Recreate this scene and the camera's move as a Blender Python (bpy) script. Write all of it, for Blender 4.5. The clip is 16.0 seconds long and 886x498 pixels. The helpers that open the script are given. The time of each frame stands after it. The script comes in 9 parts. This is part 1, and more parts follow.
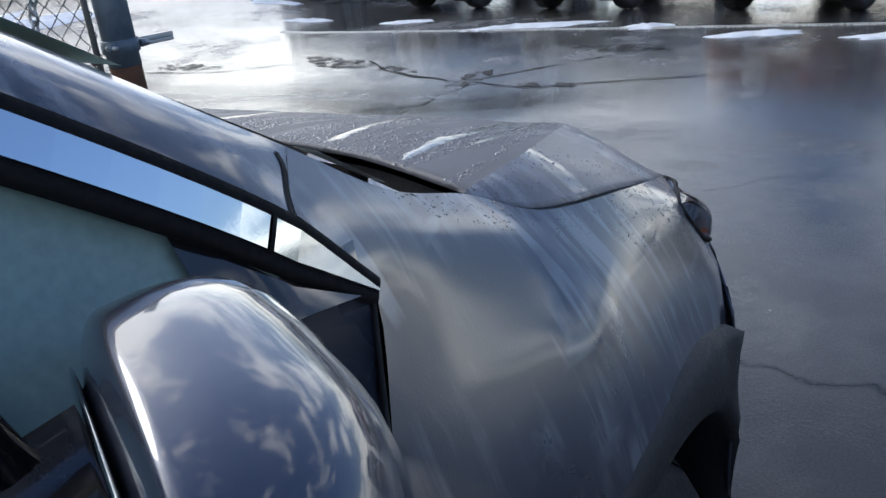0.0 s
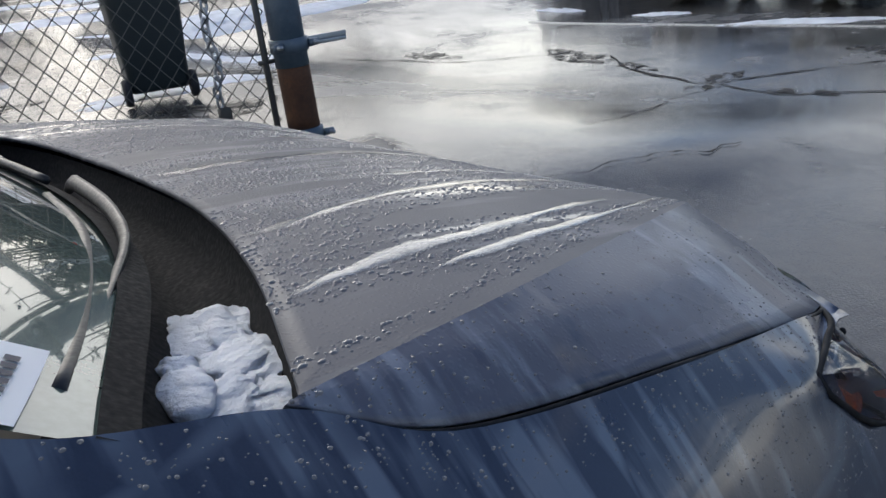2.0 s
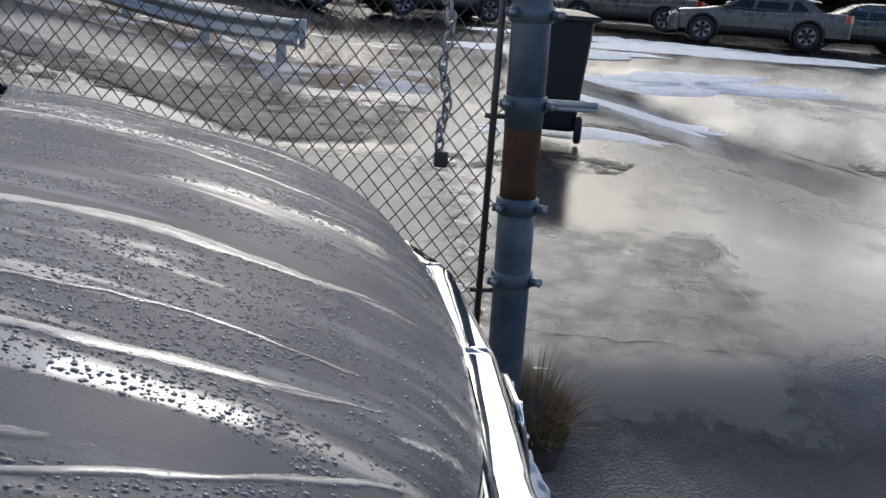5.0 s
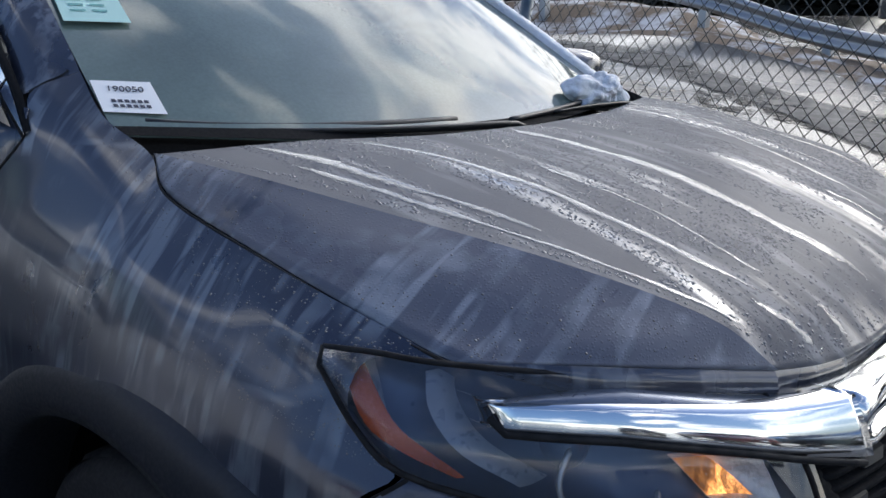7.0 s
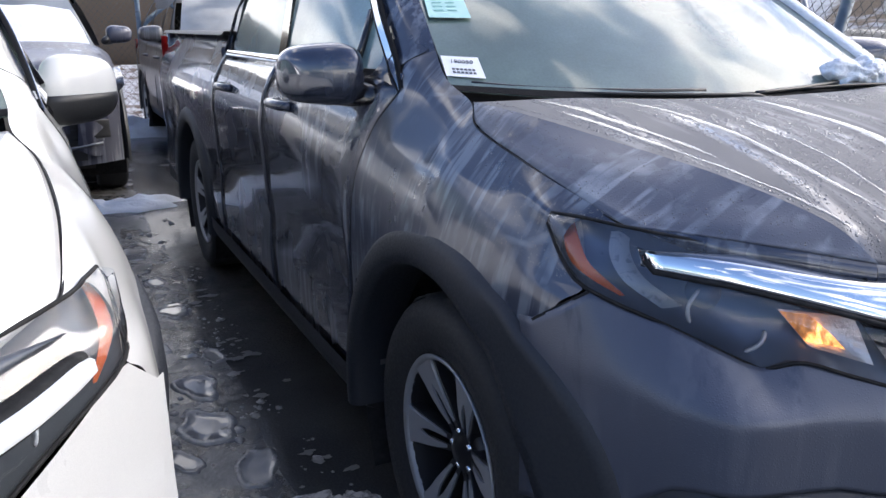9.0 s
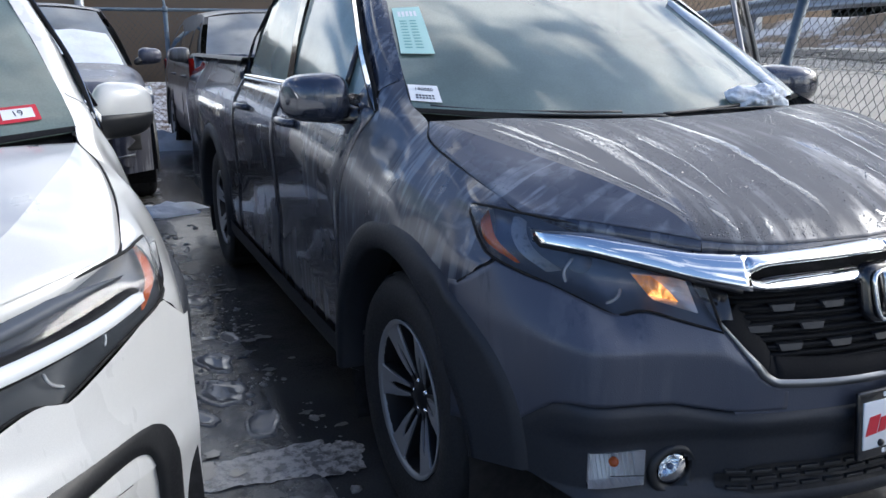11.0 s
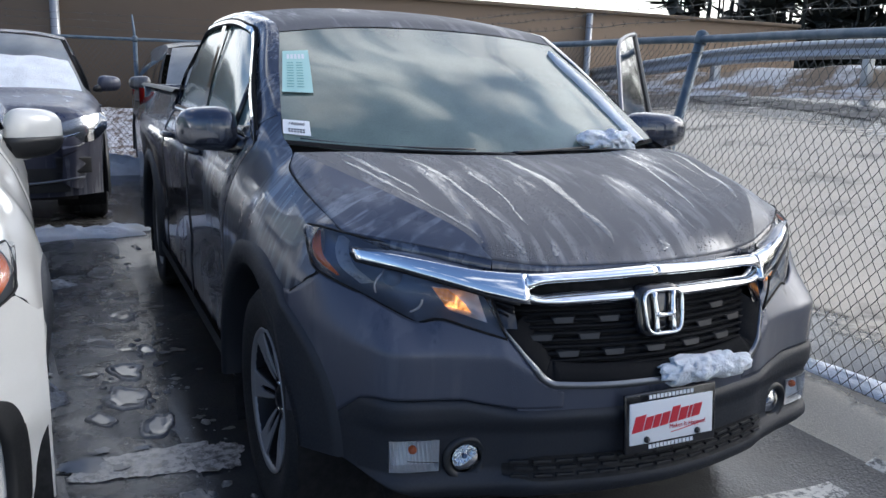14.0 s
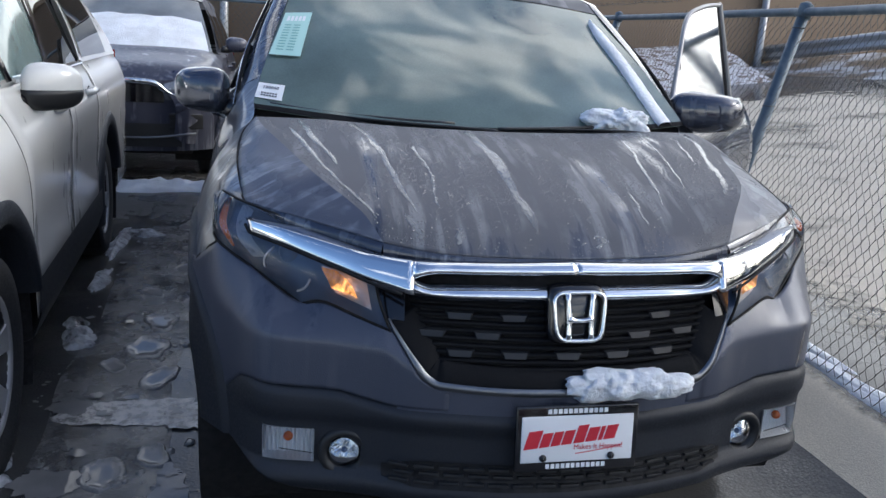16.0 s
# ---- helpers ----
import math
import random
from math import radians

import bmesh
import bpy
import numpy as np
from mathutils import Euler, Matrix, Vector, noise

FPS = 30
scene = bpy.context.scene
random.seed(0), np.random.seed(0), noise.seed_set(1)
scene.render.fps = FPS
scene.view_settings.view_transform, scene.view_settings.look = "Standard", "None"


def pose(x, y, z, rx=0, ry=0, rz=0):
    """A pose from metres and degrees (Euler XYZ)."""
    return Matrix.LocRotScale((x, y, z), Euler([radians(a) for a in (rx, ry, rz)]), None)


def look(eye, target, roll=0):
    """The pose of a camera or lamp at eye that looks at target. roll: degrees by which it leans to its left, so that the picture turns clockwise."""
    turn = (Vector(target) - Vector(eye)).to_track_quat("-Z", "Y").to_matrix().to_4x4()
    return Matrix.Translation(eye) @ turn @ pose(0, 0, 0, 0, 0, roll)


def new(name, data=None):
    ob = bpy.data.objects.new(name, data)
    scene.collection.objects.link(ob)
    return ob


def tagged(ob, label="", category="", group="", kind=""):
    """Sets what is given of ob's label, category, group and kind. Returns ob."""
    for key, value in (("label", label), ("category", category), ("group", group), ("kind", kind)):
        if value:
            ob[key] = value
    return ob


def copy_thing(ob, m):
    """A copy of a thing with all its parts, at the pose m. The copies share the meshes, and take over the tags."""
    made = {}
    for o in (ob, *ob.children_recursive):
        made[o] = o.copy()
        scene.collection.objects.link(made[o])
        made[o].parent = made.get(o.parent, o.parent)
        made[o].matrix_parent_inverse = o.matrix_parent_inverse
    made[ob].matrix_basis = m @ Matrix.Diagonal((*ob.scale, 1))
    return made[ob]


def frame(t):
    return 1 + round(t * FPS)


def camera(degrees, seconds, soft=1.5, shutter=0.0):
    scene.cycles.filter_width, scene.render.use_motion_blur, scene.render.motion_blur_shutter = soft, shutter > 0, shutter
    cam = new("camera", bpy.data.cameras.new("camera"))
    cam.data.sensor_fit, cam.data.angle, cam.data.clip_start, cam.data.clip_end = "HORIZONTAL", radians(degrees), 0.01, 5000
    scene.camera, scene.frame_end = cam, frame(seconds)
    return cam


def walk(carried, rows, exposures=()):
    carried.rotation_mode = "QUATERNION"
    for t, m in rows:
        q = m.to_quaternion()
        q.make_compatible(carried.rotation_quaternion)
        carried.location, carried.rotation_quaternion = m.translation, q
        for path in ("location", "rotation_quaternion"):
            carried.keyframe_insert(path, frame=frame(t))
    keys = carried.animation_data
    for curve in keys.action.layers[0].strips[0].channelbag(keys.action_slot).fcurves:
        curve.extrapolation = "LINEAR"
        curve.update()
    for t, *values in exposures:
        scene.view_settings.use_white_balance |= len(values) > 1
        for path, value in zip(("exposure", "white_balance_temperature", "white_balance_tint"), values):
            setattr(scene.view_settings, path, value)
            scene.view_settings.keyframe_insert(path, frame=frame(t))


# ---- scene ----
cam = camera(57.18, 16.0)
PATH = [
    (0.0, pose(-0.751, -1.171, 1.419, 68.44, 5.62, -57.96)),
    (0.5, pose(-0.641, -1.121, 1.415, 67.57, 6.02, -56.31)),
    (1.0, pose(-0.558, -1.066, 1.413, 67.62, 5.20, -52.75)),
    (1.5, pose(-0.435, -1.088, 1.423, 69.56, 7.51, -45.45)),
    (2.0, pose(-0.262, -1.130, 1.399, 69.54, 6.36, -39.89)),
    (2.5, pose(-0.149, -1.109, 1.361, 67.74, 0.01, -36.42)),
    (3.0, pose(0.033, -1.069, 1.367, 68.67, -2.92, -34.10)),
    (3.2, pose(0.084, -1.072, 1.373, 69.55, -2.99, -32.43)),
    (5.3, pose(0.697, -1.006, 1.369, 74.02, -4.56, 0.93)),
    (5.5, pose(0.755, -1.036, 1.365, 73.97, -4.60, 6.17)),
    (6.0, pose(0.883, -1.144, 1.363, 72.87, -3.75, 21.56)),
    (6.5, pose(0.942, -1.256, 1.367, 73.64, -1.24, 32.99)),
    (7.0, pose(0.982, -1.382, 1.351, 74.87, -0.60, 40.38)),
    (7.5, pose(1.076, -1.501, 1.360, 74.89, -0.95, 49.98)),
    (8.0, pose(1.273, -1.525, 1.344, 74.53, -0.60, 56.91)),
    (8.5, pose(1.407, -1.577, 1.340, 74.31, -0.15, 60.56)),
    (8.7, pose(1.453, -1.606, 1.332, 74.45, -0.15, 62.73)),
    (10.8, pose(2.039, -1.639, 1.407, 75.09, 0.73, 67.01)),
    (11.0, pose(2.068, -1.681, 1.393, 75.71, 0.21, 65.91)),
    (11.5, pose(2.171, -1.765, 1.414, 76.39, -0.04, 63.52)),
    (12.0, pose(2.270, -1.777, 1.421, 76.86, -0.18, 62.80)),
    (12.5, pose(2.407, -1.731, 1.421, 77.33, -0.40, 63.86)),
    (13.0, pose(2.509, -1.671, 1.424, 77.71, 0.44, 63.69)),
    (13.5, pose(2.520, -1.582, 1.418, 78.20, 0.15, 63.43)),
    (14.0, pose(2.508, -1.434, 1.421, 78.15, -1.71, 65.25)),
    (14.5, pose(2.529, -1.266, 1.427, 77.68, -2.07, 68.79)),
    (15.0, pose(2.608, -1.048, 1.430, 76.98, -2.56, 73.18)),
    (15.5, pose(2.622, -0.897, 1.432, 75.80, -3.01, 75.88)),
    (16.0, pose(2.560, -0.725, 1.437, 75.66, -3.38, 78.12)),
]
walk(cam, PATH, [(0.0, 0.58, 6100, 8), (1.4, 0.44, 6300, 8), (2.0, 0.28, 6400, 8), (2.5, 0.46, 6400, 8), (3.2, 0.52, 6400, 8), (5.3, 0.05, 6400, 8), (6.5, 0.38, 6200, 8), (7.5, 0.80, 6300, 10), (8.0, 1.28, 6500, 12), (8.7, 1.30, 6500, 12), (11.0, 0.84, 6200, 8), (12.5, 0.72, 6200, 8), (16.0, 0.7, 6200, 8)])

# ---- world and sun ----
SUN_AZ, SUN_EL = 82.0, 34.0          # degrees from +x towards +y, and above the horizon
world = bpy.data.worlds.new("world")
scene.world = world
world.use_nodes = True
wn, wl = world.node_tree.nodes, world.node_tree.links
wn.clear()
w_out = wn.new("ShaderNodeOutputWorld")
w_bg = wn.new("ShaderNodeBackground")
w_bg.inputs["Strength"].default_value = 0.15
w_sky = wn.new("ShaderNodeTexSky")
w_sky.sky_type = "NISHITA"
w_sky.sun_disc = False
w_sky.sun_elevation = radians(SUN_EL)
w_sky.sun_rotation = radians(90 - SUN_AZ)
w_sky.air_density, w_sky.dust_density = 1.0, 2.5
w_co = wn.new("ShaderNodeTexCoord")
w_map = wn.new("ShaderNodeMapping")
w_map.inputs["Scale"].default_value = (1.0, 1.0, 2.6)
w_noise = wn.new("ShaderNodeTexNoise")
w_noise.inputs["Scale"].default_value = 3.0
w_noise.inputs["Detail"].default_value = 7.0
w_noise.inputs["Roughness"].default_value = 0.58
w_noise.inputs["Distortion"].default_value = 0.35
w_ramp = wn.new("ShaderNodeValToRGB")
w_ramp.color_ramp.elements[0].position = 0.46
w_ramp.color_ramp.elements[1].position = 0.58
w_mix = wn.new("ShaderNodeMix")
w_mix.data_type = "RGBA"
wl.new(w_co.outputs["Generated"], w_map.inputs["Vector"])
wl.new(w_map.outputs["Vector"], w_noise.inputs["Vector"])
w_sep = wn.new("ShaderNodeSeparateXYZ")      # cover thickens towards the horizon
wl.new(w_co.outputs["Generated"], w_sep.inputs["Vector"])
w_low = wn.new("ShaderNodeMapRange")
w_low.inputs["From Min"].default_value, w_low.inputs["From Max"].default_value = 0.0, 0.95
w_low.inputs["To Min"].default_value, w_low.inputs["To Max"].default_value = 0.085, -0.12
wl.new(w_sep.outputs["Z"], w_low.inputs["Value"])
w_side = wn.new("ShaderNodeMath")             # and on the sun's side of the sky
w_side.operation = "MULTIPLY"
w_side.inputs[1].default_value = 0.12
wl.new(w_sep.outputs["Y"], w_side.inputs[0])
w_open = wn.new("ShaderNodeMath")             # while it breaks up over the open lot
w_open.operation = "MULTIPLY_ADD"
w_open.inputs[1].default_value = -0.05
wl.new(w_sep.outputs["X"], w_open.inputs[0])
wl.new(w_side.outputs["Value"], w_open.inputs[2])
w_sum = wn.new("ShaderNodeMath")
wl.new(w_low.outputs["Result"], w_sum.inputs[0])
wl.new(w_open.outputs["Value"], w_sum.inputs[1])
w_add = wn.new("ShaderNodeMath")
wl.new(w_noise.outputs["Fac"], w_add.inputs[0])
wl.new(w_sum.outputs["Value"], w_add.inputs[1])
wl.new(w_add.outputs["Value"], w_ramp.inputs["Fac"])
wl.new(w_ramp.outputs["Color"], w_mix.inputs["Factor"])
w_cloud = wn.new("ShaderNodeMix")          # clouds: pale, and brighter towards the sun as the sky behind them is
w_cloud.data_type = "RGBA"
w_cloud.inputs["Factor"].default_value = 0.5
w_cloud.inputs["A"].default_value = (17.0, 16.2, 15.2, 1)
wl.new(w_sky.outputs["Color"], w_cloud.inputs["B"])
wl.new(w_cloud.outputs["Result"], w_mix.inputs["B"])
w_clear = wn.new("ShaderNodeMix")          # the clear air between them, a deeper blue
w_clear.data_type, w_clear.blend_type = "RGBA", "MULTIPLY"
w_clear.inputs["Factor"].default_value = 1.0
w_clear.inputs["B"].default_value = (0.55, 0.63, 0.78, 1)
wl.new(w_sky.outputs["Color"], w_clear.inputs["A"])
wl.new(w_clear.outputs["Result"], w_mix.inputs["A"])
wl.new(w_mix.outputs["Result"], w_bg.inputs["Color"])
wl.new(w_bg.outputs["Background"], w_out.inputs["Surface"])

sun = new("sun", bpy.data.lights.new("sun", "SUN"))
sun.data.energy = 0.6
sun.data.angle = radians(20.0)
sun.data.color = (1.0, 0.95, 0.87)
sun_way = Vector((math.cos(radians(SUN_AZ)) * math.cos(radians(SUN_EL)), math.sin(radians(SUN_AZ)) * math.cos(radians(SUN_EL)), math.sin(radians(SUN_EL))))
sun.matrix_world = look(sun_way * 40, (0, 0, 0))

# ---- materials ----
class Mat:
    """A small builder for one node material."""

    def __init__(self, name):
        self.m = bpy.data.materials.new(name)
        self.m.use_nodes = True
        self.n, self.l = self.m.node_tree.nodes, self.m.node_tree.links
        self.b = self.n["Principled BSDF"]

    def put(self, **kw):
        for key, value in kw.items():
            socket = self.b.inputs[key.replace("_", " ")]
            if hasattr(value, "is_output"):
                self.l.new(value, socket)
            else:
                socket.default_value = (*value, 1) if socket.type == "RGBA" else value
        return self

    def coord(self, scale=(1, 1, 1), kind="Object", turn=0.0):
        c, mp = self.n.new("ShaderNodeTexCoord"), self.n.new("ShaderNodeMapping")
        mp.inputs["Scale"].default_value = scale
        mp.inputs["Rotation"].default_value = (0, radians(turn), 0)
        mp.vector_type = "POINT"
        self.l.new(c.outputs[kind], mp.inputs["Vector"])
        return mp.outputs["Vector"]

    def noise(self, scale, detail=4.0, rough=0.55, vector=None, distortion=0.0):
        t = self.n.new("ShaderNodeTexNoise")
        t.inputs["Scale"].default_value, t.inputs["Detail"].default_value = scale, detail
        t.inputs["Roughness"].default_value, t.inputs["Distortion"].default_value = rough, distortion
        self.l.new(vector if vector is not None else self.coord(), t.inputs["Vector"])
        return t.outputs["Fac"]

    def cells(self, scale, vector=None, feature="F1"):
        t = self.n.new("ShaderNodeTexVoronoi")
        t.feature = feature
        t.inputs["Scale"].default_value = scale
        self.l.new(vector if vector is not None else self.coord(), t.inputs["Vector"])
        return t.outputs["Distance"]

    def ramp(self, fac, stops):
        r = self.n.new("ShaderNodeValToRGB")
        els = r.color_ramp.elements
        while len(els) < len(stops):
            els.new(0.5)
        for e, (p, c) in zip(els, stops):
            e.position = p
            e.color = (c, c, c, 1) if not isinstance(c, tuple) else (*c, 1)
        self.l.new(fac, r.inputs["Fac"])
        return r.outputs["Color"]

    def mix(self, fac, a, b):
        x = self.n.new("ShaderNodeMix")
        x.data_type = "RGBA"
        for value, key in ((fac, "Factor"), (a, "A"), (b, "B")):
            if hasattr(value, "is_output"):
                self.l.new(value, x.inputs[key])
            elif key == "Factor":
                x.inputs[key].default_value = value
            else:
                x.inputs[key].default_value = (*value, 1) if isinstance(value, tuple) else (value, value, value, 1)
        return x.outputs["Result"]

    def math(self, op, a, b):
        x = self.n.new("ShaderNodeMath")
        x.operation = op
        for value, key in ((a, 0), (b, 1)):
            if hasattr(value, "is_output"):
                self.l.new(value, x.inputs[key])
            else:
                x.inputs[key].default_value = value
        return x.outputs["Value"]

    def bump(self, height, strength=0.3, distance=0.01):
        x = self.n.new("ShaderNodeBump")
        x.inputs["Strength"].default_value, x.inputs["Distance"].default_value = strength, distance
        self.l.new(height, x.inputs["Height"])
        return x.outputs["Normal"]

    def depth(self):
        a = self.n.new("ShaderNodeAttribute")
        a.attribute_name = "depth"
        return a.outputs["Fac"]

    def random(self):
        return self.n.new("ShaderNodeObjectInfo").outputs["Random"]


def plain(name, color, rough=0.5, metal=0.0, coat=0.0, vary=0.12, scale=14.0, bump=0.05):
    """A surface with a little grain and soiling at two scales."""
    k = Mat(name)
    big, fine = k.noise(scale * 0.2, 3), k.noise(scale * 3, 6)
    dark = tuple(c * (1 - vary) for c in color)
    lite = tuple(min(1, c * (1 + vary)) for c in color)
    col = k.mix(big, k.mix(fine, dark, color), k.mix(fine, color, lite))
    k.put(Base_Color=col, Metallic=metal, Coat_Weight=coat, Coat_Roughness=0.05,
          Roughness=k.ramp(fine, [(0.3, max(0.02, rough * 0.8)), (0.7, min(1, rough * 1.2))]))
    if bump:
        k.put(Normal=k.bump(fine, bump, 0.004))
    return k.m


def wet_paint(name, color, film=0.5, run=(2.2, 26, 2.2), flake=0.4, streak=0.35, mist=0.2, fall=(30, 30, 2.6), pale_tone=0.30, haze=(1.02, 0.99, 0.97), pale_tint=(0.95, 1.0, 1.08), cross=0.0, bare=None):
    """Car paint under a fine mist of water, with clear runs, dried pale streaks and, past the line bare, a stretch
    blown clear. On bumper, hood sides and fenders the haze colour mimics mirrored sky.
    """
    k = Mat(name)
    runs = k.noise(1.0, 5, 0.6, k.coord(run), 0.25)
    blot = k.noise(3.2, 4)
    clear = k.ramp(runs, [(0.58, 0.0), (0.66, 1.0)])
    if bare is not None:
        split = k.n.new("ShaderNodeSeparateXYZ")
        k.l.new(k.coord(), split.inputs["Vector"])
        reach = k.math("ADD", split.outputs["X"], k.math("MULTIPLY", k.noise(1.0, 4, 0.6, k.coord((3.0, 11.0, 1.0)), 0.3), 0.42))
        clear = k.math("MAXIMUM", clear, k.ramp(reach, [(bare + 0.19, 0.0), (bare + 0.27, 0.78)]))
    fog = k.math("MULTIPLY", k.math("SUBTRACT", 1.0, clear), k.ramp(blot, [(0.25, film * 0.75), (0.6, film)]))
    pale = k.math("MULTIPLY", k.ramp(k.noise(1.0, 4, 0.5, k.coord(fall), 0.0), [(0.50, 0.0), (0.60, 1.0)]), k.ramp(k.noise(5.0, 4), [(0.42, 0.0), (0.58, streak)]))
    if cross:
        wiped = k.math("MULTIPLY", k.ramp(k.noise(1.0, 2, 0.4, k.coord((44, 4.0, 4.6), turn=24.0), 0.0), [(0.52, 0.0), (0.60, 1.0)]), k.ramp(k.noise(6.5, 3), [(0.47, 0.0), (0.58, cross)]))
        bars = k.math("MULTIPLY", k.ramp(k.noise(1.0, 2, 0.4, k.coord((5.0, 8.0, 30), turn=24.0), 0.0), [(0.55, 0.0), (0.62, 1.0)]), k.ramp(k.noise(5.3, 3), [(0.52, 0.0), (0.62, cross * 0.7)]))
        pale = k.math("MAXIMUM", pale, k.math("MAXIMUM", wiped, bars))
    drop = k.ramp(k.cells(230, None), [(0.0, 1.0), (0.28, 0.55), (0.42, 0.0)])
    grain = k.noise(700, 2)
    misty = tuple(c * 0.5 + mist * t for c, t in zip(color, haze))
    col = k.mix(fog, k.mix(grain, tuple(c * 0.85 for c in color), tuple(c * 1.2 for c in color)), misty)
    col = k.mix(pale, col, tuple(c * 0.4 + pale_tone * t for c, t in zip(color, pale_tint)))
    k.put(Base_Color=col, Metallic=k.math("MULTIPLY", k.math("SUBTRACT", 1.0, k.math("MAXIMUM", fog, pale)), flake), Roughness=k.mix(fog, 0.25, 0.75), Specular_IOR_Level=k.mix(fog, 0.5, 0.2), Coat_Weight=k.math("SUBTRACT", 1.0, k.math("MULTIPLY", fog, 0.93)),
          Coat_Roughness=k.mix(fog, 0.03, 0.5), Coat_IOR=1.5)
    k.put(Normal=k.bump(k.math("MULTIPLY", drop, fog), 0.35, 0.0015))
    return k.m


STEEL = (0.031, 0.039, 0.064)
CLEAN_PAINT = wet_paint("clean_steel_grey_paint", STEEL, film=0.04, run=(9, 9, 1.6), streak=0.1)
CLEAN_PAINT.node_tree.nodes["Principled BSDF"].inputs["Coat IOR"].default_value = 1.65
PAINT = wet_paint("steel_grey_paint", STEEL, film=0.05, run=(9, 9, 1.6), streak=0.45, pale_tone=0.34)
# Bumper copy of the paint: its pale film stands for bright mirrored sky.
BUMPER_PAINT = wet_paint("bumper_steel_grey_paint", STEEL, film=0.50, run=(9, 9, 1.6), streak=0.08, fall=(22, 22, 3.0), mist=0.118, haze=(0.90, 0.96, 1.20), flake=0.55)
# Fenders: streaks aside, the blue haze tint stands for mirrored blue sky.
SIDE_PAINT = wet_paint("streaked_steel_grey_paint", STEEL, film=0.14, run=(8, 2, 6), streak=0.36, fall=(40, 4.5, 5.0), pale_tone=0.34, mist=0.055, haze=(0.58, 0.92, 1.5), pale_tint=(0.86, 1.0, 1.15), cross=0.42)
# Hood sides: the lilac haze puts the cloudy sky's reflection into the colour.
HOOD_SIDE_PAINT = wet_paint("sky_washed_steel_grey_paint", STEEL, film=0.58, run=(8, 2, 6), streak=0.48, fall=(34, 4.5, 5.0), pale_tone=0.44, mist=0.150, haze=(0.92, 0.97, 1.18), pale_tint=(0.92, 1.0, 1.1), cross=0.5)
HOOD_PAINT = wet_paint("misted_steel_grey_paint", STEEL, film=0.92, run=(1.1, 8.0, 1.1), mist=0.105, bare=0.74, streak=0.5, fall=(3.0, 26, 3.0), pale_tint=(1.0, 1.0, 1.0))
# White raised on the sides, lowered on hood and roof, to balance the light.
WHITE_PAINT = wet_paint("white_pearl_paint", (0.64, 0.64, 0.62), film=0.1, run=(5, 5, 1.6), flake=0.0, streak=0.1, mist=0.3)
WHITE_HOOD = wet_paint("misted_dimmed_white_paint", (0.49, 0.495, 0.495), film=0.25, run=(5, 5, 1.6), flake=0.0, streak=0.1, mist=0.4)
NAVY_PAINT = wet_paint("navy_paint", (0.016, 0.022, 0.055), film=0.4, run=(5, 5, 1.6), mist=0.075)
GREY_PAINT = wet_paint("grey_paint", (0.06, 0.06, 0.062), film=0.35, run=(5, 5, 1.6))
RED_PAINT = wet_paint("red_paint", (0.16, 0.012, 0.012), film=0.3, run=(5, 5, 1.6))
SILVER_PAINT = wet_paint("silver_paint", (0.34, 0.35, 0.36), film=0.3, run=(5, 5, 1.6))
BLACK_PAINT = wet_paint("black_paint", (0.012, 0.012, 0.014), film=0.3, run=(5, 5, 1.6))
GREEN_PAINT = wet_paint("green_paint", (0.03, 0.06, 0.05), film=0.3, run=(5, 5, 1.6))
PLASTIC = plain("black_plastic", (0.016, 0.017, 0.019), 0.45, vary=0.25, scale=60, bump=0.12)
# The blue cast puts cool sky light into the dark plastic's colour.
CLADDING = plain("dark_grey_cladding", (0.0145, 0.018, 0.0255), 0.58, vary=0.2, scale=50, bump=0.1)
GLOSS = plain("gloss_black", (0.008, 0.008, 0.01), 0.12, coat=0.6, vary=0.2, bump=0)
GAP = plain("panel_gap", (0.004, 0.004, 0.005), 0.8, bump=0)
RUBBER = plain("tyre_rubber", (0.021, 0.022, 0.025), 0.75, vary=0.3, scale=40, bump=0.25)
CHROME = plain("chrome", (0.82, 0.84, 0.86), 0.06, 1.0, vary=0.04, scale=20, bump=0.01)
# Silver lowered so the mirror glass carries a dark reflection in its colour.
MIRROR = plain("dimmed_mirror_silver", (0.26, 0.28, 0.29), 0.03, 1.0, vary=0.02, bump=0)
ALLOY = plain("machined_alloy", (0.34, 0.35, 0.37), 0.4, 0.3, vary=0.1, scale=40, bump=0.03)
ALLOY_DARK = plain("dark_painted_alloy", (0.02, 0.02, 0.023), 0.35, 0.3, vary=0.2, bump=0.02)
REFLECTOR = plain("lamp_reflector", (0.72, 0.74, 0.78), 0.22, 0.5, vary=0.3, scale=60, bump=0.5)
AMBER = plain("amber_reflector", (0.55, 0.10, 0.015), 0.25, 0.0, 0.8, vary=0.3, scale=80, bump=0.3)
RED_LENS = plain("red_lamp_lens", (0.42, 0.015, 0.012), 0.2, 0.0, 0.8, vary=0.2, scale=60, bump=0.1)
PAPER = plain("white_paper", (0.78, 0.8, 0.82), 0.6, vary=0.05, bump=0.03)
GREEN_PAPER = plain("mint_sticker", (0.42, 0.66, 0.62), 0.5, vary=0.06, bump=0.02)
INK = plain("dark_ink", (0.04, 0.045, 0.07), 0.6, bump=0)
RED_INK = plain("red_ink", (0.55, 0.02, 0.04), 0.5, bump=0)
GALV = plain("galvanised_steel", (0.42, 0.44, 0.46), 0.42, 0.85, vary=0.25, scale=18, bump=0.06)
WIRE = plain("weathered_wire", (0.11, 0.108, 0.10), 0.5, 0.6, vary=0.3, scale=30, bump=0.0)
